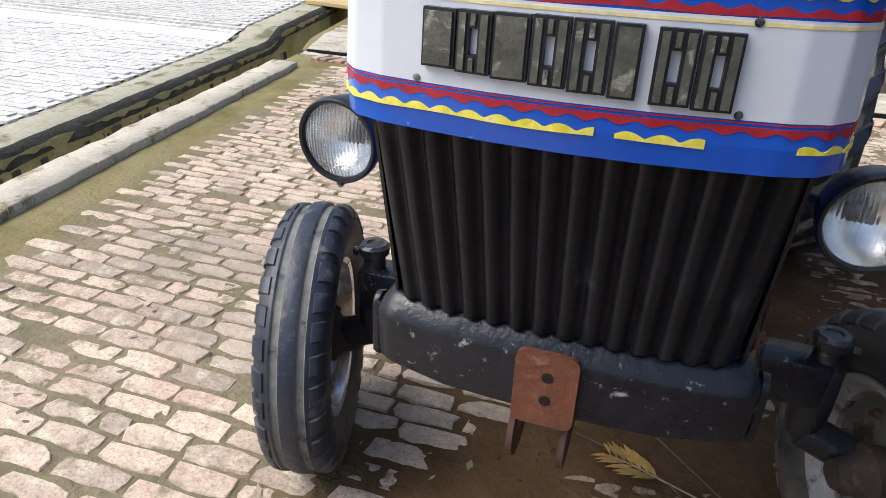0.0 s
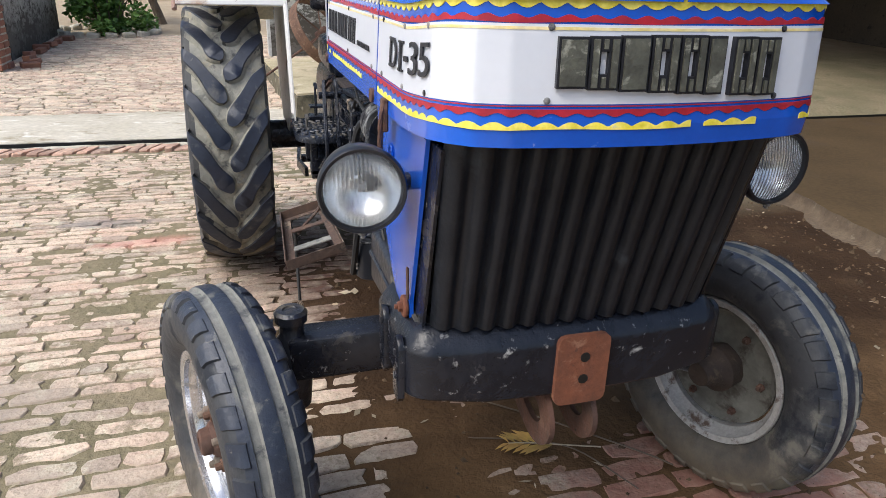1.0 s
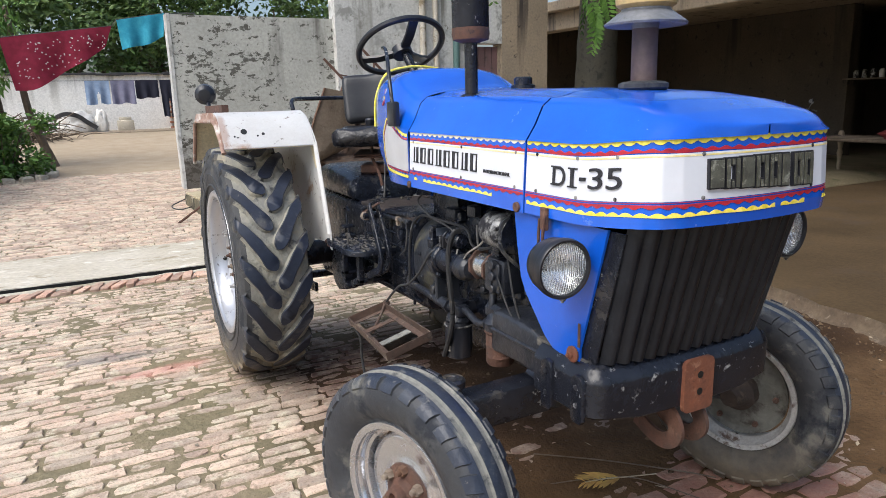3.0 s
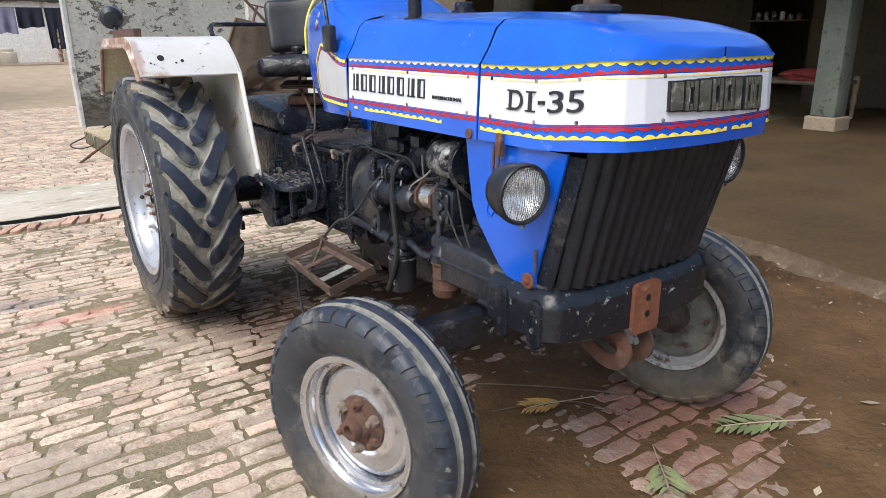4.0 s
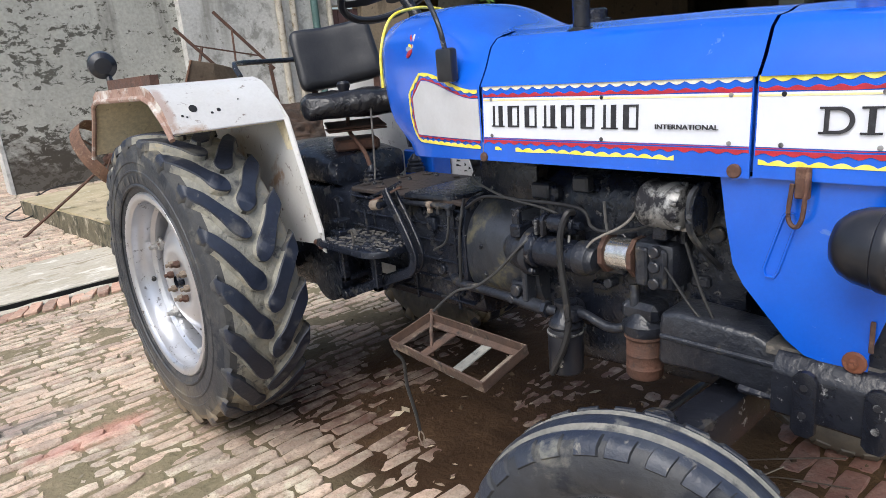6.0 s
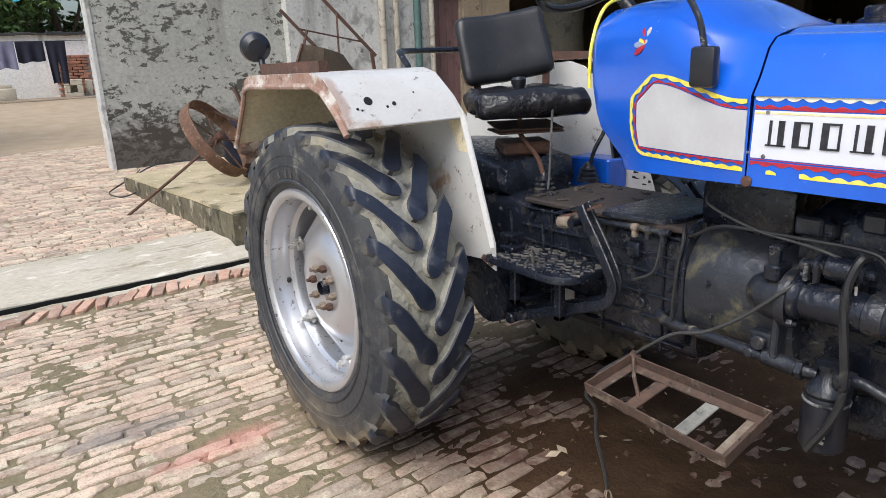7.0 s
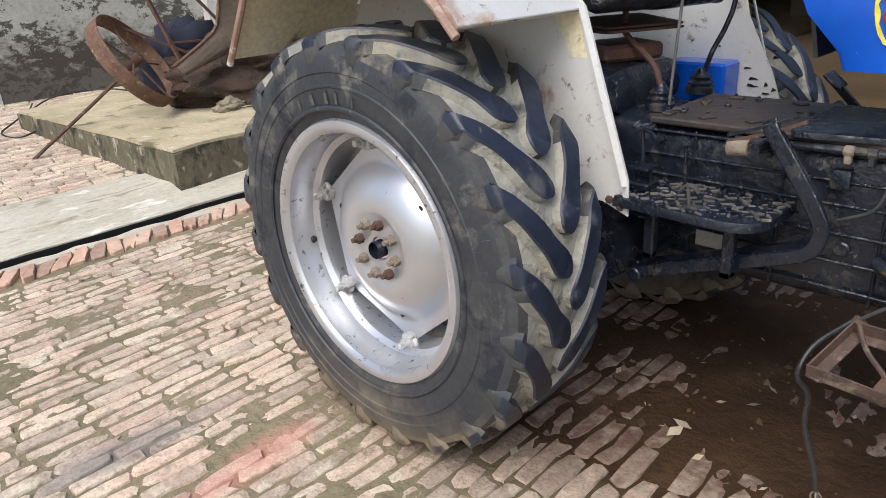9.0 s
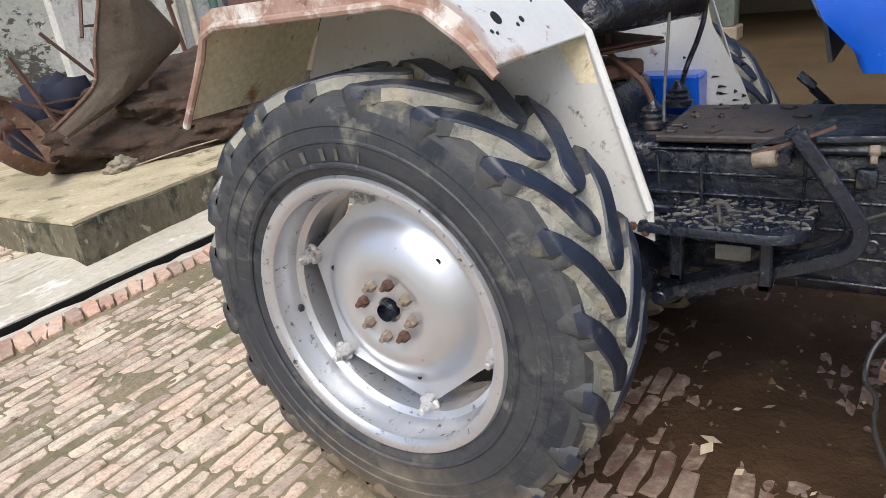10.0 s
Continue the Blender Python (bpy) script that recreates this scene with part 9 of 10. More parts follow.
limb(bm, [(-1.95, 14.2, 0.35), (-2.15, 14.2, 1.0), (-2.3, 14.2, 1.7), (-2.4, 14.2, 3.4)], 0.09, 0.05, 8)
limb(bm, [(-3.15, 14.0, 0.35), (-3.2, 14.0, 1.4), (-3.15, 14.0, 3.2)], 0.19, 0.14, 10)
limb(bm, [(-2.9, 14.4, 0.35), (-2.75, 14.4, 1.4), (-2.9, 14.3, 2.8)], 0.07, 0.05, 8)
part("trunk", bm, "bark", droop)
V, F = [], []
for k in range(64):
    leaf_quads(V, F, (rng.uniform(-4.6, -2.3), rng.uniform(13.4, 14.8), rng.uniform(1.75, 3.9)), (0.3, 0.3, 0.4), 60, 0.17, rng, 1.4, 0.3)
mesh_part("foliage", V, F, "leaf", droop, "stuff")

# ---------- washing lines ----------
def cloth(name, x0, x1, z0, z1, y, material, label, seed, taper=0.0, legs=False, slope=0.0, rake=0.0):
    bm = B()
    nx, nz = 22, 14
    rows = []
    for j in range(nz + 1):
        v = j / nz
        row = []
        for i in range(nx + 1):
            u = i / nx
            x = x0 + (x1 - x0) * (u + taper * (0.5 - u) * v)
            fold = 0.06 * math.sin(u * 14 + seed) * v + 0.03 * v * noise.noise(Vector((u * 3, v * 2, seed)))
            z = z1 + slope * (u - 0.5) - (z1 - z0) * v * (1 - rake * u ** 2) * (1 + 0.12 * noise.noise(Vector((u * 2.5, seed, 0))))
            row.append(bm.verts.new((x, y + fold, z)))
        rows.append(row)
    for j in range(nz):
        for i in range(nx):
            if legs and j > nz * 0.45 and abs(i - nx / 2) < 2 * (j / nz):
                continue
            bm.faces.new([rows[j][i], rows[j][i + 1], rows[j + 1][i + 1], rows[j + 1][i]])
    bmesh.ops.delete(bm, geom=[v for v in bm.verts if not v.link_faces], context="VERTS")
    bmesh.ops.solidify(bm, geom=bm.faces[:], thickness=0.006)
    return solo(name, bm, material, label, "laundry", "washing on the lines", angle=80)


for pts in (([(-5.2, 13.0, 2.40), (-0.72, 13.0, 2.98), (-0.66, 12.5, 3.04), (0.14, 12.5, 3.17), (0.3, 10.1, 2.9)]), ([(-6.5, 23.5, 2.30), (-6.4, 21.5, 2.30), (5.6, 21.5, 2.30), (5.7, 23.5, 2.30)])):
    bm = B()
    tube(bm, pts, 0.008, 6, 1, False)
    solo("washing_line", bm, "wire", "thin sagging washing line", "washing line")
saree = cloth("red_cloth", -2.5, -0.72, 1.98, 2.86, 13.0, "cloth_red", "dark red cloth with white dots hung out to dry", 1.0, 0.15, slope=0.24, rake=0.62)
bm = B()
rng = random.Random(50)
for k in range(90):
    x = rng.uniform(-2.3, -0.85)
    u = (x + 2.5) / 1.78
    z = rng.uniform(2.86 - 0.8 * (1 - 0.62 * u * u), 2.74) + 0.24 * (u - 0.5)
    yy = 13.0 + 0.05 * math.sin(u * 14 + 1.0) - 0.045
    lathe(bm, [(0.012, 0), (0.01, 0.006), (0, 0.007)], (x, yy - 0.035, z), (0, -1, 0), 6)
part("white_dots", bm, "cloth_white", saree)["kind"] = "stuff"
cloth("turquoise_shirt", -0.66, 0.14, 2.60, 3.10, 12.5, "cloth_teal", "turquoise shirt on the washing line", 2.0, 0.12, slope=0.14, rake=0.15)
cloth("washed_jeans", -1.16, -0.52, 1.62, 2.303, 21.5, "cloth_denim", "pale blue jeans on the washing line", 3.0, 0, True)
cloth("grey_trousers", -0.48, 0.16, 1.62, 2.303, 21.5, "cloth_grey", "grey violet cloth on the washing line", 4.0)
cloth("navy_shorts", 0.18, 0.82, 1.78, 2.303, 21.5, "cloth_black", "dark navy shorts on the washing line", 5.0)
cloth("navy_trousers", 0.86, 1.34, 1.2, 2.303, 21.5, "cloth_black", "dark navy trousers on the washing line", 6.0, 0.2, True)

# ---------- along the far wall ----------
bm = B()
box(bm, (-9, 22.3, 0.4), (5.5, 23.5, 0.80), 0.03)
solo("wall_ledge", bm, "wall_tan", "brown earth ledge along the far wall", "ledge", kind="structure")
bm = B()
for k in range(40):
    x = -10 + k * 0.4
    box(bm, (x, 23.35, 2.53 + 0.04 * noise.noise(Vector((x, 0, 0)))), (x + 0.42, 23.9, 2.60 + 0.05 * noise.noise(Vector((x * 2, 1, 0)))), 0.01)
M["dark_roof"] = mat("black_roofing_sheet", (0.02, 0.02, 0.022), (0.05, 0.05, 0.05), rough=0.7, scale=4, bump=0.3)
solo("wall_coping", bm, "dark_roof", "ragged dark sheeting along the wall top", "coping", kind="structure")


def lump(name, centre, size, material, label, category, seed=0, amp=0.25):
    bm = B()
    bmesh.ops.create_icosphere(bm, subdivisions=4, radius=1.0)
    for v in bm.verts:
        n = noise.fractal(v.co * 1.6 + Vector((seed, 0, 0)), 0.8, 2.0, 4)
        v.co *= 1 + amp * n
        v.co.z = max(v.co.z, -0.55)
        v.co = Vector((v.co.x * size[0], v.co.y * size[1], (v.co.z + 0.55) * size[2])) + Vector(centre)
    return solo(name, bm, material, label, category, angle=80)


M["sack_white"] = mat("white_sacking", (0.7, 0.69, 0.66), (0.6, 0.58, 0.54), rough=0.6, scale=5, bump=0.3)
lump("sack_heap", (-1.5, 22.8, 0.79), (0.55, 0.38, 0.40), "sack_white", "heap of pale sacks under a black strip", "sacks", 3)
black_strip = [(-2.1, 22.42, 1.22), (-1.8, 22.40, 1.36), (-1.45, 22.42, 1.30), (-1.2, 22.44, 1.10), (-0.95, 22.46, 0.92)]
bm = B()
sweep(bm, spline(black_strip, 5), rect(0.03, 0.13))
solo("black_strip", bm, "dark_roof", "black strip of sheeting lying over the sacks", "sheeting")
lump("white_bag", (-0.80, 22.8, 0.79), (0.18, 0.15, 0.45), "sack_white", "upright white plastic bag", "bag", 5)
bm = B()
box(bm, (-0.36, 22.75, 0.79), (0.12, 23.05, 1.12), 0.03, seg=2)
box(bm, (-0.30, 22.80, 1.11), (0.06, 23.0, 1.22), 0.02, seg=2)
wobble(bm, 0.012, 4.0)
solo("stone_block", bm, "concrete", "squared grey stone block with a stepped top", "stone")
rng = random.Random(19)
brush = thing("brushwood", (-2.6, 20.5, 0.65), "tangled heap of dry brushwood", "brushwood")
bm = B()
for k in range(150):
    c = Vector((-2.6 + rng.gauss(0, 0.5), 20.5 + rng.gauss(0, 0.35), 0.68 + abs(rng.gauss(0, 0.28))))
    d = Vector((rng.gauss(0, 1), rng.gauss(0, 1), rng.gauss(0, 0.35))).normalized() * rng.uniform(0.25, 0.6)
    lo = c - d
    lo.z = max(lo.z, 0.64)
    tube(bm, [lo, c + Vector((0, 0, 0.05)), c + d], rng.uniform(0.006, 0.016), 5, 2)
part("twigs", bm, "bark", brush)["kind"] = "stuff"

pier = thing("brick_pier", (1.68, 23.3, 0.8), "low red brick pier against the far wall", "pier", kind="structure")
rng = random.Random(77)
for k in range(14):
    for i in range(3):
        bm = B()
        x = 1.27 + i * 0.27 + (0.13 if k % 2 else 0.0) + rng.uniform(-0.01, 0.01)
        box(bm, (x, 23.1 + rng.uniform(-0.015, 0.015), 0.8 + k * 0.083), (x + 0.25, 23.48, 0.873 + k * 0.083), 0.008)
        part("brick", bm, "wall_brick", pier)
bm = B()
box(bm, (-0.24, -0.16, 0.0), (0.24, 0.16, 0.12), 0.015)
box(bm, (-0.24, -0.16, 0.12), (-0.09, 0.16, 0.32), 0.012)
box(bm, (0.09, -0.16, 0.12), (0.24, 0.16, 0.32), 0.012)
box(bm, (-0.24, -0.16, 0.32), (0.24, 0.16, 0.48), 0.015)
box(bm, (-0.09, 0.10, 0.10), (0.09, 0.15, 0.34))
bmesh.ops.transform(bm, matrix=pose(1.55, 22.75, 0.80, 0, 0, -8), verts=bm.verts)
solo("hollow_block", bm, "concrete", "pale concrete block with a square hole by the far wall", "block")
bm = B()
box(bm, (-0.10, -0.05, 0.0), (0.10, 0.05, 0.46), 0.01, pose(1.93, 22.8, 0.80, 10, 6, -8))
solo("leaning_slab", bm, "concrete", "narrow concrete slab leaning beside the block", "slab")

# ---------- scrap on the platform ----------
ring = thing("iron_wheel", (0.4, 7.2, 0.37), "rusty iron wheel rim leaning on a rod", "wheel")
c = Vector((0.335, 7.15, 0.825))
ax = Vector((0.62, -0.55, 0.56)).normalized()
ex, ey, ez = frame_of(ax)
bm = B()
n = 64
prof = [(0.412, -0.065), (0.420, -0.065), (0.424, 0.0), (0.420, 0.065), (0.412, 0.065), (0.416, 0.0)]
rs = []
for k in range(n):
    a = 2 * math.pi * k / n
    rs.append([bm.verts.new(c + (ex * math.cos(a) + ey * math.sin(a)) * r + ez * h) for r, h in prof])
for k in range(n):
    a, b = rs[k], rs[(k + 1) % n]
    for i in range(6):
        bm.faces.new([a[i], a[(i + 1) % 6], b[(i + 1) % 6], b[i]])
bmesh.ops.recalc_face_normals(bm, faces=bm.faces)
part("rim", bm, "rust_pale", ring)
bm = B()
lathe(bm, [(0.03, -0.08), (0.045, -0.07), (0.045, 0.07), (0.03, 0.08)], c, ax, 14)
part("hub", bm, "rust", ring)
for k in range(5):
    a = 2 * math.pi * k / 5 + 0.4
    bm = B()
    cyl(bm, c, c + (ex * math.cos(a) + ey * math.sin(a)) * 0.415, 0.009, 6)
    part("spoke", bm, "rust_pale", ring)
bm = B()
tube(bm, [(-0.56, 7.35, 0.155), (0.0, 7.25, 0.55), (c.x + 0.05, c.y, c.z + 0.02)], 0.014, 8)
part("rod", bm, "rust", ring, "long rusty rod")
frame_thing = thing("seed_drill_frame", (2.2, 8.4, 0.37), "rusty angle iron implement frame leaning by the wall", "implement")
for p, q, w in (((1.79, 8.6, 2.15), (2.30, 8.45, 1.55), 0.045), ((2.39, 8.7, 2.34), (3.06, 8.5, 1.56), 0.045), ((2.02, 8.58, 1.92), (2.92, 8.55, 1.74), 0.022), ((2.58, 8.62, 2.12), (2.50, 8.5, 1.40), 0.025), ((2.1, 8.55, 1.90), (1.80, 8.3, 1.35), 0.03), ((1.85, 8.3, 1.45), (2.6, 8.4, 1.42), 0.03), ((0.95, 7.4, 1.45), (1.5, 7.3, 0.75), 0.03), ((0.7, 7.5, 1.30), (0.85, 7.2, 0.5), 0.035), ((0.3, 7.5, 1.15), (1.25, 7.2, 0.62), 0.03), ((1.25, 7.3, 1.2), (1.3, 7.25, 0.5), 0.022), ((0.75, 7.35, 0.92), (1.55, 7.25, 0.9), 0.02), ((2.2, 8.3, 1.4), (2.3, 8.2, 0.4), 0.04), ((3.0, 8.5, 1.6), (3.0, 8.3, 0.4), 0.04), ((1.5, 7.3, 0.8), (1.5, 7.2, 0.36), 0.03)):
    bm = B()
    sweep(bm, [p, q], rect(w, w * 0.8))
    part("bar", bm, "rust", frame_thing)
M["canvas"] = mat("brown_sheet_metal", (0.19, 0.145, 0.105), (0.24, 0.19, 0.14), rough=0.7, scale=3, fine=40, bump=0.25, dirt=(0.10, 0.07, 0.05), amount=0.3, dscale=5)
left = spline([(1.19, 6.80, 1.70), (1.02, 6.80, 1.30), (0.97, 6.80, 1.12), (0.87, 6.79, 0.99), (0.49, 6.74, 0.79)], 8)
right = spline([(1.74, 6.98, 1.58), (1.93, 6.98, 1.26), (1.70, 6.96, 1.10), (1.22, 6.92, 0.86), (0.60, 6.84, 0.70)], 8)
bm = B()
rows = []
for j, (a, b) in enumerate(zip(left, right)):
    t = j / (len(left) - 1)
    row = []
    for i in range(19):
        u = i / 18
        p = a.lerp(b, u)
        crease = abs(noise.noise(Vector((u * 4.0, t * 5.0, 4)))) + 0.5 * abs(noise.noise(Vector((u * 9.0, t * 11.0, 9))))
        p += Vector((0.0, -0.09 * math.sin(u * math.pi) - 0.035 * crease * math.sin(u * math.pi), -0.03 * math.sin(u * math.pi) * t))
        row.append(bm.verts.new(p))
    rows.append(row)
for a, b in zip(rows, rows[1:]):
    for i in range(18):
        bm.faces.new([a[i], a[i + 1], b[i + 1], b[i]])
bmesh.ops.solidify(bm, geom=bm.faces[:], thickness=0.008)
hop = solo("hopper_sheet", bm, "canvas", "crumpled brown sheet of an old hopper chute", "hopper", angle=28)
bm = B()
tube(bm, [tuple(p + Vector((-0.006, -0.006, 0))) for p in left[::4]] + [(0.484, 6.734, 0.79)], 0.013, 8, 2)
part("edge_rod", bm, "rust_pale", hop, "pale worn edge rod")
M["soil"] = mat("crumbly_brown_soil", (0.070, 0.040, 0.025), (0.040, 0.027, 0.019), rough=0.95, scale=6, fine=22, bump=0.9, dirt=(0.12, 0.09, 0.06), amount=0.2, dscale=14, depth=0.03)
bm = B()
bmesh.ops.create_icosphere(bm, subdivisions=6, radius=1.0)
for v in bm.verts:
    d = v.co.copy()
    r = 1 + 0.22 * noise.fractal(d * 1.6 + Vector((11, 0, 0)), 0.8, 2.0, 4) + 0.05 * noise.fractal(d * 9.0, 0.7, 2.1, 4)
    v.co = Vector((2.15 + 1.45 * d.x * r, 7.35 + 0.95 * d.y * r, 0.33 + 0.52 * max(d.z * r + 0.45, 0.0)))
solo("soil_mound", bm, "soil", "heap of dark crumbly soil on the platform", "soil", angle=80)
lump("dark_sheet", (1.05, 7.6, 0.36), (0.42, 0.3, 0.45), "cloth_black", "crumpled dark blue plastic sheet", "sheet", 13, 0.35)
lump("crumpled_rag", (0.86, 6.66, 0.365), (0.13, 0.07, 0.07), "litter", "crumpled pale rag on the platform", "rag", 15, 0.5)
bm = B()
tube(bm, [(0.95, 6.6, 0.39), (1.3, 6.5, 0.42), (1.6, 6.42, 0.43), (2.0, 6.4, 0.44)], 0.006, 6)
solo("twig_stick", bm, "litter", "thin dry stick on the platform", "stick")
bm = B()
pts = [(0.1, 9.6, 0.28), (-0.1, 9.0, 0.30), (-0.32, 8.7, 0.26), (-0.5, 8.45, 0.22), (-0.42, 8.2, 0.2), (-0.2, 8.3, 0.24), (-0.25, 8.75, 0.24), (0.1, 8.9, 0.4), (0.6, 8.8, 0.42), (0.8, 8.2, 0.4)]
tube(bm, pts, 0.008, 6)
solo("loose_wire", bm, "cable_black", "loose loop of black wire by the wall", "wire")

# ---------- verandah ----------
def cot():
    t = thing("cot", (9.9, 5.3, 0.1), "low wooden string cot heaped with a red patterned quilt", "cot")
    for x in (9.75, 10.6):
        for y in (4.35, 6.35):
            bm = B()
            lathe(bm, [(0.025, 0), (0.035, 0.05), (0.03, 0.2), (0.05, 0.3), (0.035, 0.38), (0.05, 0.5), (0.05, 0.66), (0.03, 0.7)], (x, y, 0.1), (0, 0, 1), 12)
            part("leg", bm, "wall_tan", t)
    for a, b in (((9.75, 4.35), (9.75, 6.35)), ((10.6, 4.35), (10.6, 6.35)), ((9.75, 4.35), (10.6, 4.35)), ((9.75, 6.35), (10.6, 6.35))):
        bm = B()
        cyl(bm, (*a, 0.7), (*b, 0.7), 0.032, 10)
        part("rail", bm, "bark", t)
    bm = B()
    box(bm, (9.77, 4.37, 0.69), (10.58, 6.33, 0.715), 0.004)
    part("webbing", bm, "wall_tan", t)
    return t


cot()
M["quilt"] = mat("red_patterned_quilt", (0.22, 0.03, 0.03), (0.16, 0.02, 0.02), rough=0.9, scale=6, fine=60, bump=0.3, dirt=(0.4, 0.25, 0.2), amount=0.2, dscale=14)
lump("quilt", (10.1, 4.85, 0.72), (0.34, 0.42, 0.13), "quilt", "rumpled red patterned quilt on the cot", "quilt", 17, 0.3)


def motorcycle():
    t = thing("motorcycle", (10.6, 7.55, 0.1), "dark motorcycle parked on the verandah", "motorcycle")
    for y0, x in ((7.55, 10.15), (7.55, 11.4)):
        bm = B()
        pts = [(x + 0.29 * math.cos(a), y0, 0.39 + 0.29 * math.sin(a)) for a in [2 * math.pi * k / 40 for k in range(40)]]
        sweep(bm, pts, circle(0.045, 8), up=(0, 1, 0), closed=True)
        w = part("wheel", bm, "rubber", t)
        bm = B()
        sweep(bm, [(x + 0.235 * math.cos(a), y0, 0.39 + 0.235 * math.sin(a)) for a in [2 * math.pi * k / 40 for k in range(40)]], circle(0.014, 6), up=(0, 1, 0), closed=True)
        for k in range(6):
            a = k * math.pi / 3
            cyl(bm, (x, y0, 0.39), (x + 0.23 * math.cos(a), y0, 0.39 + 0.23 * math.sin(a)), 0.006, 6)
        cyl(bm, (x, y0 - 0.06, 0.39), (x, y0 + 0.06, 0.39), 0.03, 10)
        part("rim", bm, "alloy", w)
    bm = B()
    box(bm, (10.15, 7.44, 0.80), (10.75, 7.66, 0.88), 0.03, seg=3)
    part("saddle", bm, "vinyl", t)
    bm = B()
    box(bm, (10.75, 7.43, 0.76), (11.2, 7.67, 1.0), 0.07, seg=3)
    part("tank", bm, "door_red", t)
    bm = B()
    box(bm, (10.6, 7.45, 0.38), (11.0, 7.65, 0.68), 0.04)
    part("engine", bm, "engine", t)
    bm = B()
    sweep(bm, spline([(11.4, 7.55, 0.39), (11.28, 7.55, 0.8), (11.2, 7.55, 1.1)], 4), circle(0.03, 8))
    tube(bm, [(11.1, 7.2, 1.12), (11.2, 7.4, 1.15), (11.2, 7.7, 1.15), (11.1, 7.9, 1.12)], 0.014, 8)
    part("fork_and_handlebar", bm, "alloy", t)
    bm = B()
    box(bm, (9.93, 7.49, 0.74), (10.0, 7.61, 0.84), 0.02)
    part("tail_lamp", bm, "red", t)
    bm = B()
    box(bm, (9.95, 7.46, 0.58), (9.965, 7.64, 0.68), 0.003)
    np = part("number_plate", bm, "white", t)
    bm = B()
    box(bm, (9.944, 7.48, 0.61), (9.949, 7.62, 0.65), 0.0)
    part("plate_bar", bm, "ink", np)
    bm = B()
    sweep(bm, spline([(10.0, 7.55, 0.72), (10.1, 7.55, 0.74), (10.35, 7.55, 0.76)], 3), rect(0.14, 0.015))
    part("mudguard", bm, "plastic", t)
    for y in (7.25, 7.85):
        bm = B()
        lathe(bm, [(0.0, 0), (0.05, 0.005), (0.052, 0.015), (0, 0.02)], (11.0, y, 1.3), (-1, 0, 0.1), 14)
        cyl(bm, (11.02, y, 1.3), (11.12, (y + 7.55) / 2, 1.14), 0.006, 6)
        part("mirror", bm, "alloy", t)


motorcycle()
# shelf with jars on the back wall
sh = thing("shelf", (12.45, 7.1, 1.7), "dark wall shelf of the verandah", "shelf")
bm = B()
box(bm, (12.35, 6.35, 1.70), (12.6, 7.55, 1.73), 0.004)
part("board", bm, "bark", sh)
rng = random.Random(60)
for k in range(6):
    bm = B()
    y = 6.5 + k * 0.17
    h = rng.uniform(0.1, 0.18)
    lathe(bm, [(0.045, 0), (0.05, 0.01), (0.05, h * 0.8), (0.035, h * 0.9), (0.035, h), (0, h)], (12.47, y, 1.73), (0, 0, 1), 12)
    solo("jar", bm, rng.choice(["alloy", "cream", "rust_pale"]), "small dusty jar on the verandah shelf", "jar", "jars on the shelf")

# ---------- fallen leaves and litter ----------
def fallen(name, base, ang, length, material, label, pairs=8, size=0.075, stalk=0.12):
    rng = random.Random(hash_of(base))
    t = thing(name, (base[0], base[1], 0.012), label, "leaf", "fallen leaves by the tractor")
    way = Vector((math.cos(radians(ang)), math.sin(radians(ang)), 0))
    V, F = [], []
    b = Vector((base[0], base[1], 0.022))
    pinnate(V, F, b, way, length, rng, pairs, size, flat=True)
    mesh_part("crown", V, F, material, t, "stuff")
    bm = B()
    tube(bm, [b - way * stalk + Vector((0, 0, -0.004)), b, b + way * length * 0.5 + Vector((0, 0, 0.004)), b + way * length], 0.0025, 5)
    part("stalk", bm, "litter", t)


def hash_of(p):
    return int(abs(p[0]) * 1000 + abs(p[1]) * 77)


fallen("fallen_leaf", (0.30, 0.60), 163, 0.17, "leaf_dry", "yellow dry feathery leaf on the mud", 7, 0.075, 0.14)
fallen("fallen_leaf", (0.93, -0.04), 152, 0.30, "leaf_fallen", "wilted green feathery leaf on the bricks", 9, 0.085, 0.12)
fallen("fallen_leaf", (0.28, 0.10), 230, 0.16, "leaf_fallen", "wilted green leaf spray on the mud", 5, 0.09, 0.10)
bm = B()
tube(bm, [(0.02, 0.72, 0.014), (0.18, 0.66, 0.02), (0.34, 0.57, 0.02), (0.45, 0.35, 0.016)], 0.0025, 5)
solo("dry_stalk", bm, "bark", "thin dry stalk on the mud", "stalk")
bm = B()
tube(bm, [(0.1, 0.95, 0.014), (0.32, 0.72, 0.03), (0.55, 0.5, 0.02), (0.62, 0.42, 0.016)], 0.003, 5)
solo("dry_stalk", bm, "bark", "thin dry stalk on the mud", "stalk")
rng = random.Random(70)
V, F = [], []
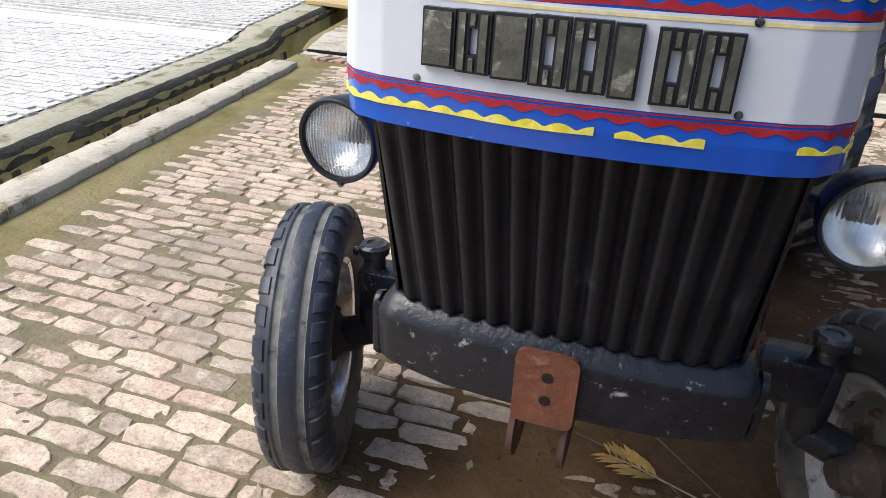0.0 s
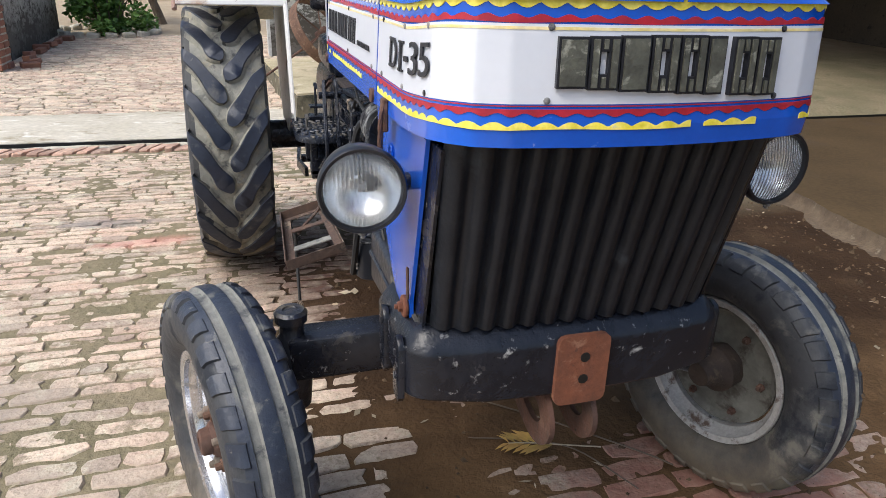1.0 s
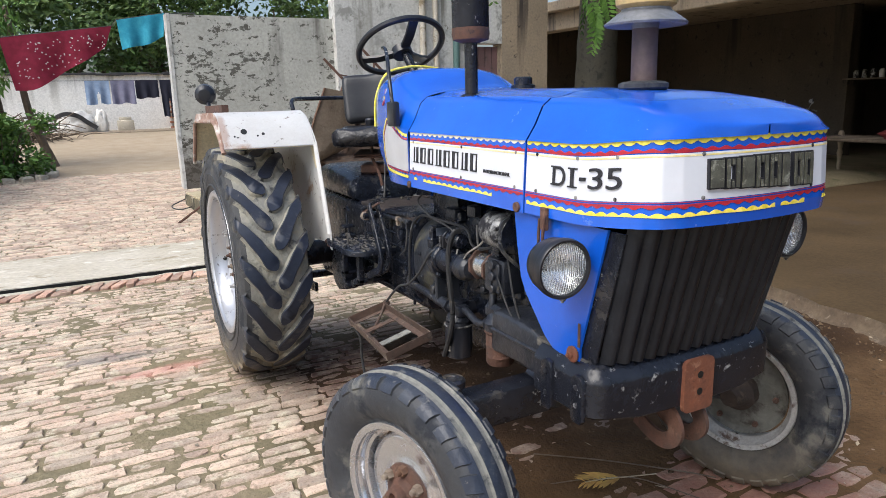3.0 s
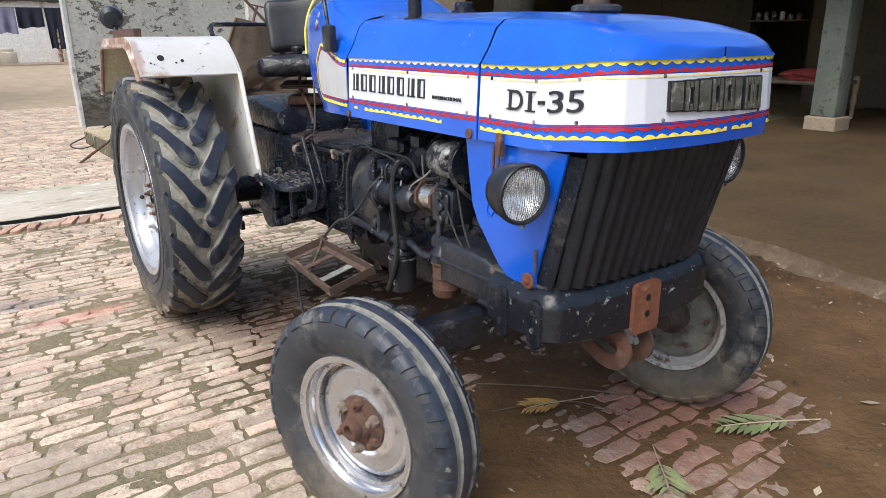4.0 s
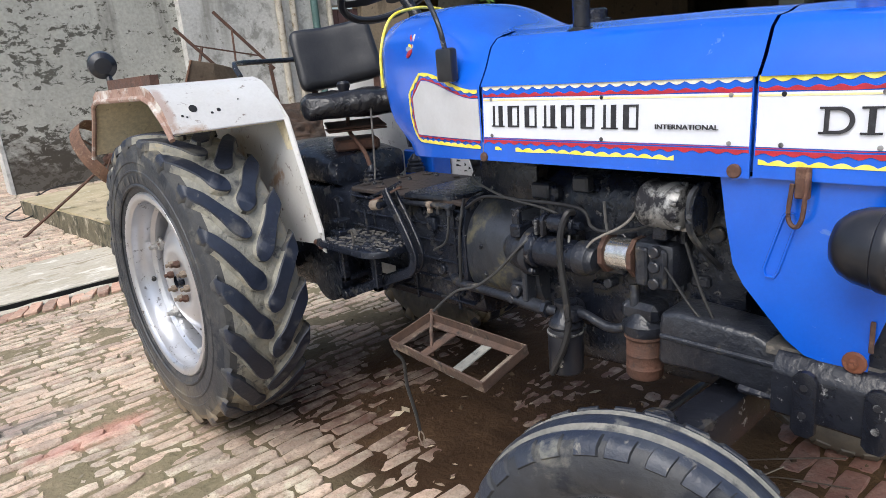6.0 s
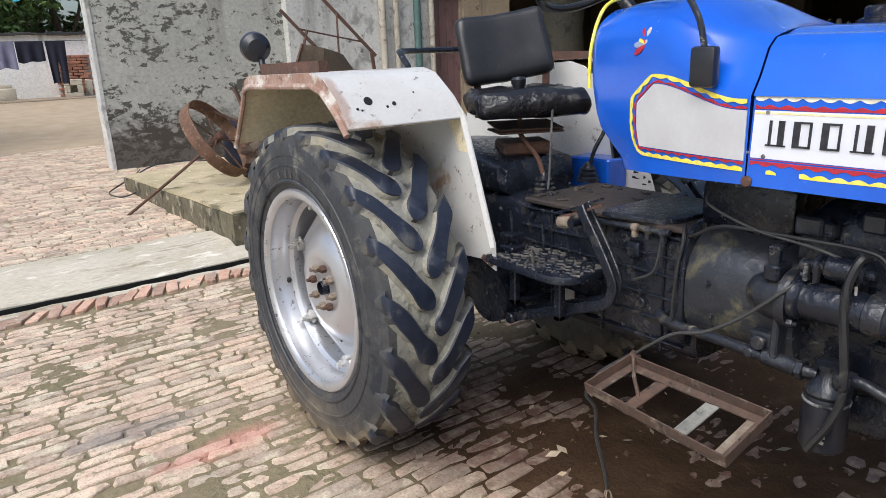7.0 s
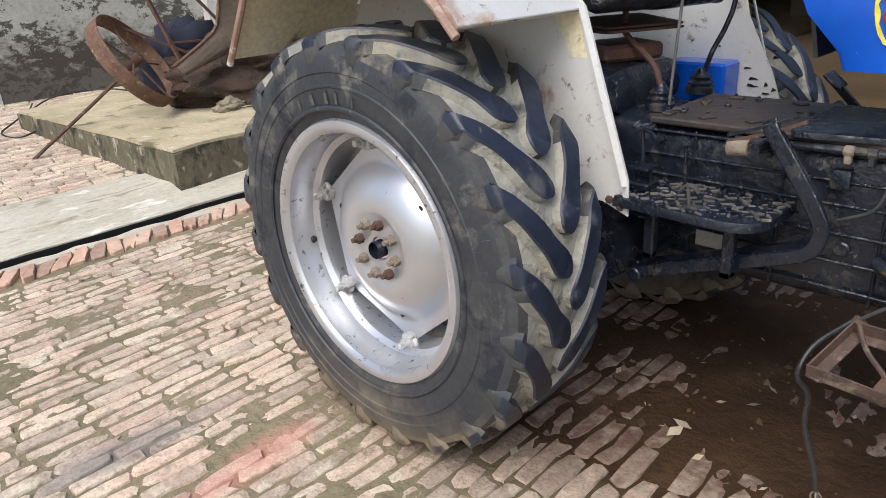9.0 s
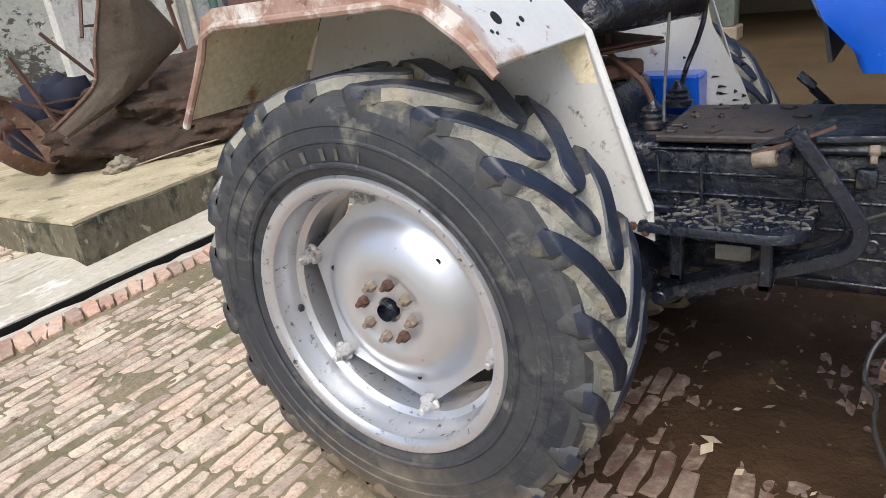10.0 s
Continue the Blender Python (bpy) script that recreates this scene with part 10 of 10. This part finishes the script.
for k in range(330):
    if k < 210:
        x, y = rng.uniform(-0.4, 2.9), rng.uniform(-1.2, 3.6)
    else:
        x, y = rng.uniform(-2.4, 0.0), rng.uniform(-0.8, 5.0)
    z = max(ground_z(x, y), 0.0) + 0.006
    s = rng.uniform(0.006, 0.026) if k % 14 else rng.uniform(0.025, 0.04)
    a = rng.uniform(0, 6.28)
    c, d = Vector((math.cos(a), math.sin(a), rng.uniform(-0.2, 0.3))) * s, Vector((-math.sin(a), math.cos(a), rng.uniform(-0.2, 0.2))) * s * rng.uniform(0.2, 0.6)
    p = Vector((x, y, z))
    o = len(V)
    V += [tuple(p - c), tuple(p + d), tuple(p + c), tuple(p - d)]
    F += [(o, o + 1, o + 2), (o, o + 2, o + 3)]
me = bpy.data.meshes.new("litter")
me.from_pydata(V, [], F)
me.materials.append(M["litter"])
tagged(new("litter", me), "scattered pale leaf litter and chips", "litter", kind="stuff")


# crumbs of earth trodden about the muddy side of the yard
rng = random.Random(91)
V, F = [], []
for k in range(1500):
    if k < 900:
        x, y = rng.uniform(-0.3, 2.7), rng.uniform(-0.8, 3.2)
    else:
        y = rng.uniform(-1.0, 4.0)
        x = 2.66 + 0.19 * (y - 0.7) - abs(rng.gauss(0, 0.28))
    s = rng.uniform(0.004, 0.013) if k % 6 else rng.uniform(0.013, 0.024)
    z = ground_z(x, y) + s * 0.25
    o = len(V)
    a = rng.uniform(0, 6.28)
    for q in range(4):
        r = s * rng.uniform(0.6, 1.1)
        V.append((x + r * math.cos(a + q * 1.57), y + r * math.sin(a + q * 1.57), z - s * 0.4))
    V.append((x + rng.uniform(-0.3, 0.3) * s, y + rng.uniform(-0.3, 0.3) * s, z + s * rng.uniform(0.3, 0.7)))
    F += [(o + q, o + (q + 1) % 4, o + 4) for q in range(4)]
M["crumb"] = mat("earth_crumb", (0.075, 0.052, 0.032), (0.12, 0.088, 0.056), rough=0.95, scale=9, bump=0.3, vary=0.45, spec=0.15)
me = bpy.data.meshes.new("earth_crumbs")
me.from_pydata(V, [], F)
me.materials.append(M["crumb"])
tagged(new("earth_crumbs", me), "crumbs of brown earth scattered over the mud", "soil", kind="stuff")

lay_pavers()
lay_bricks()
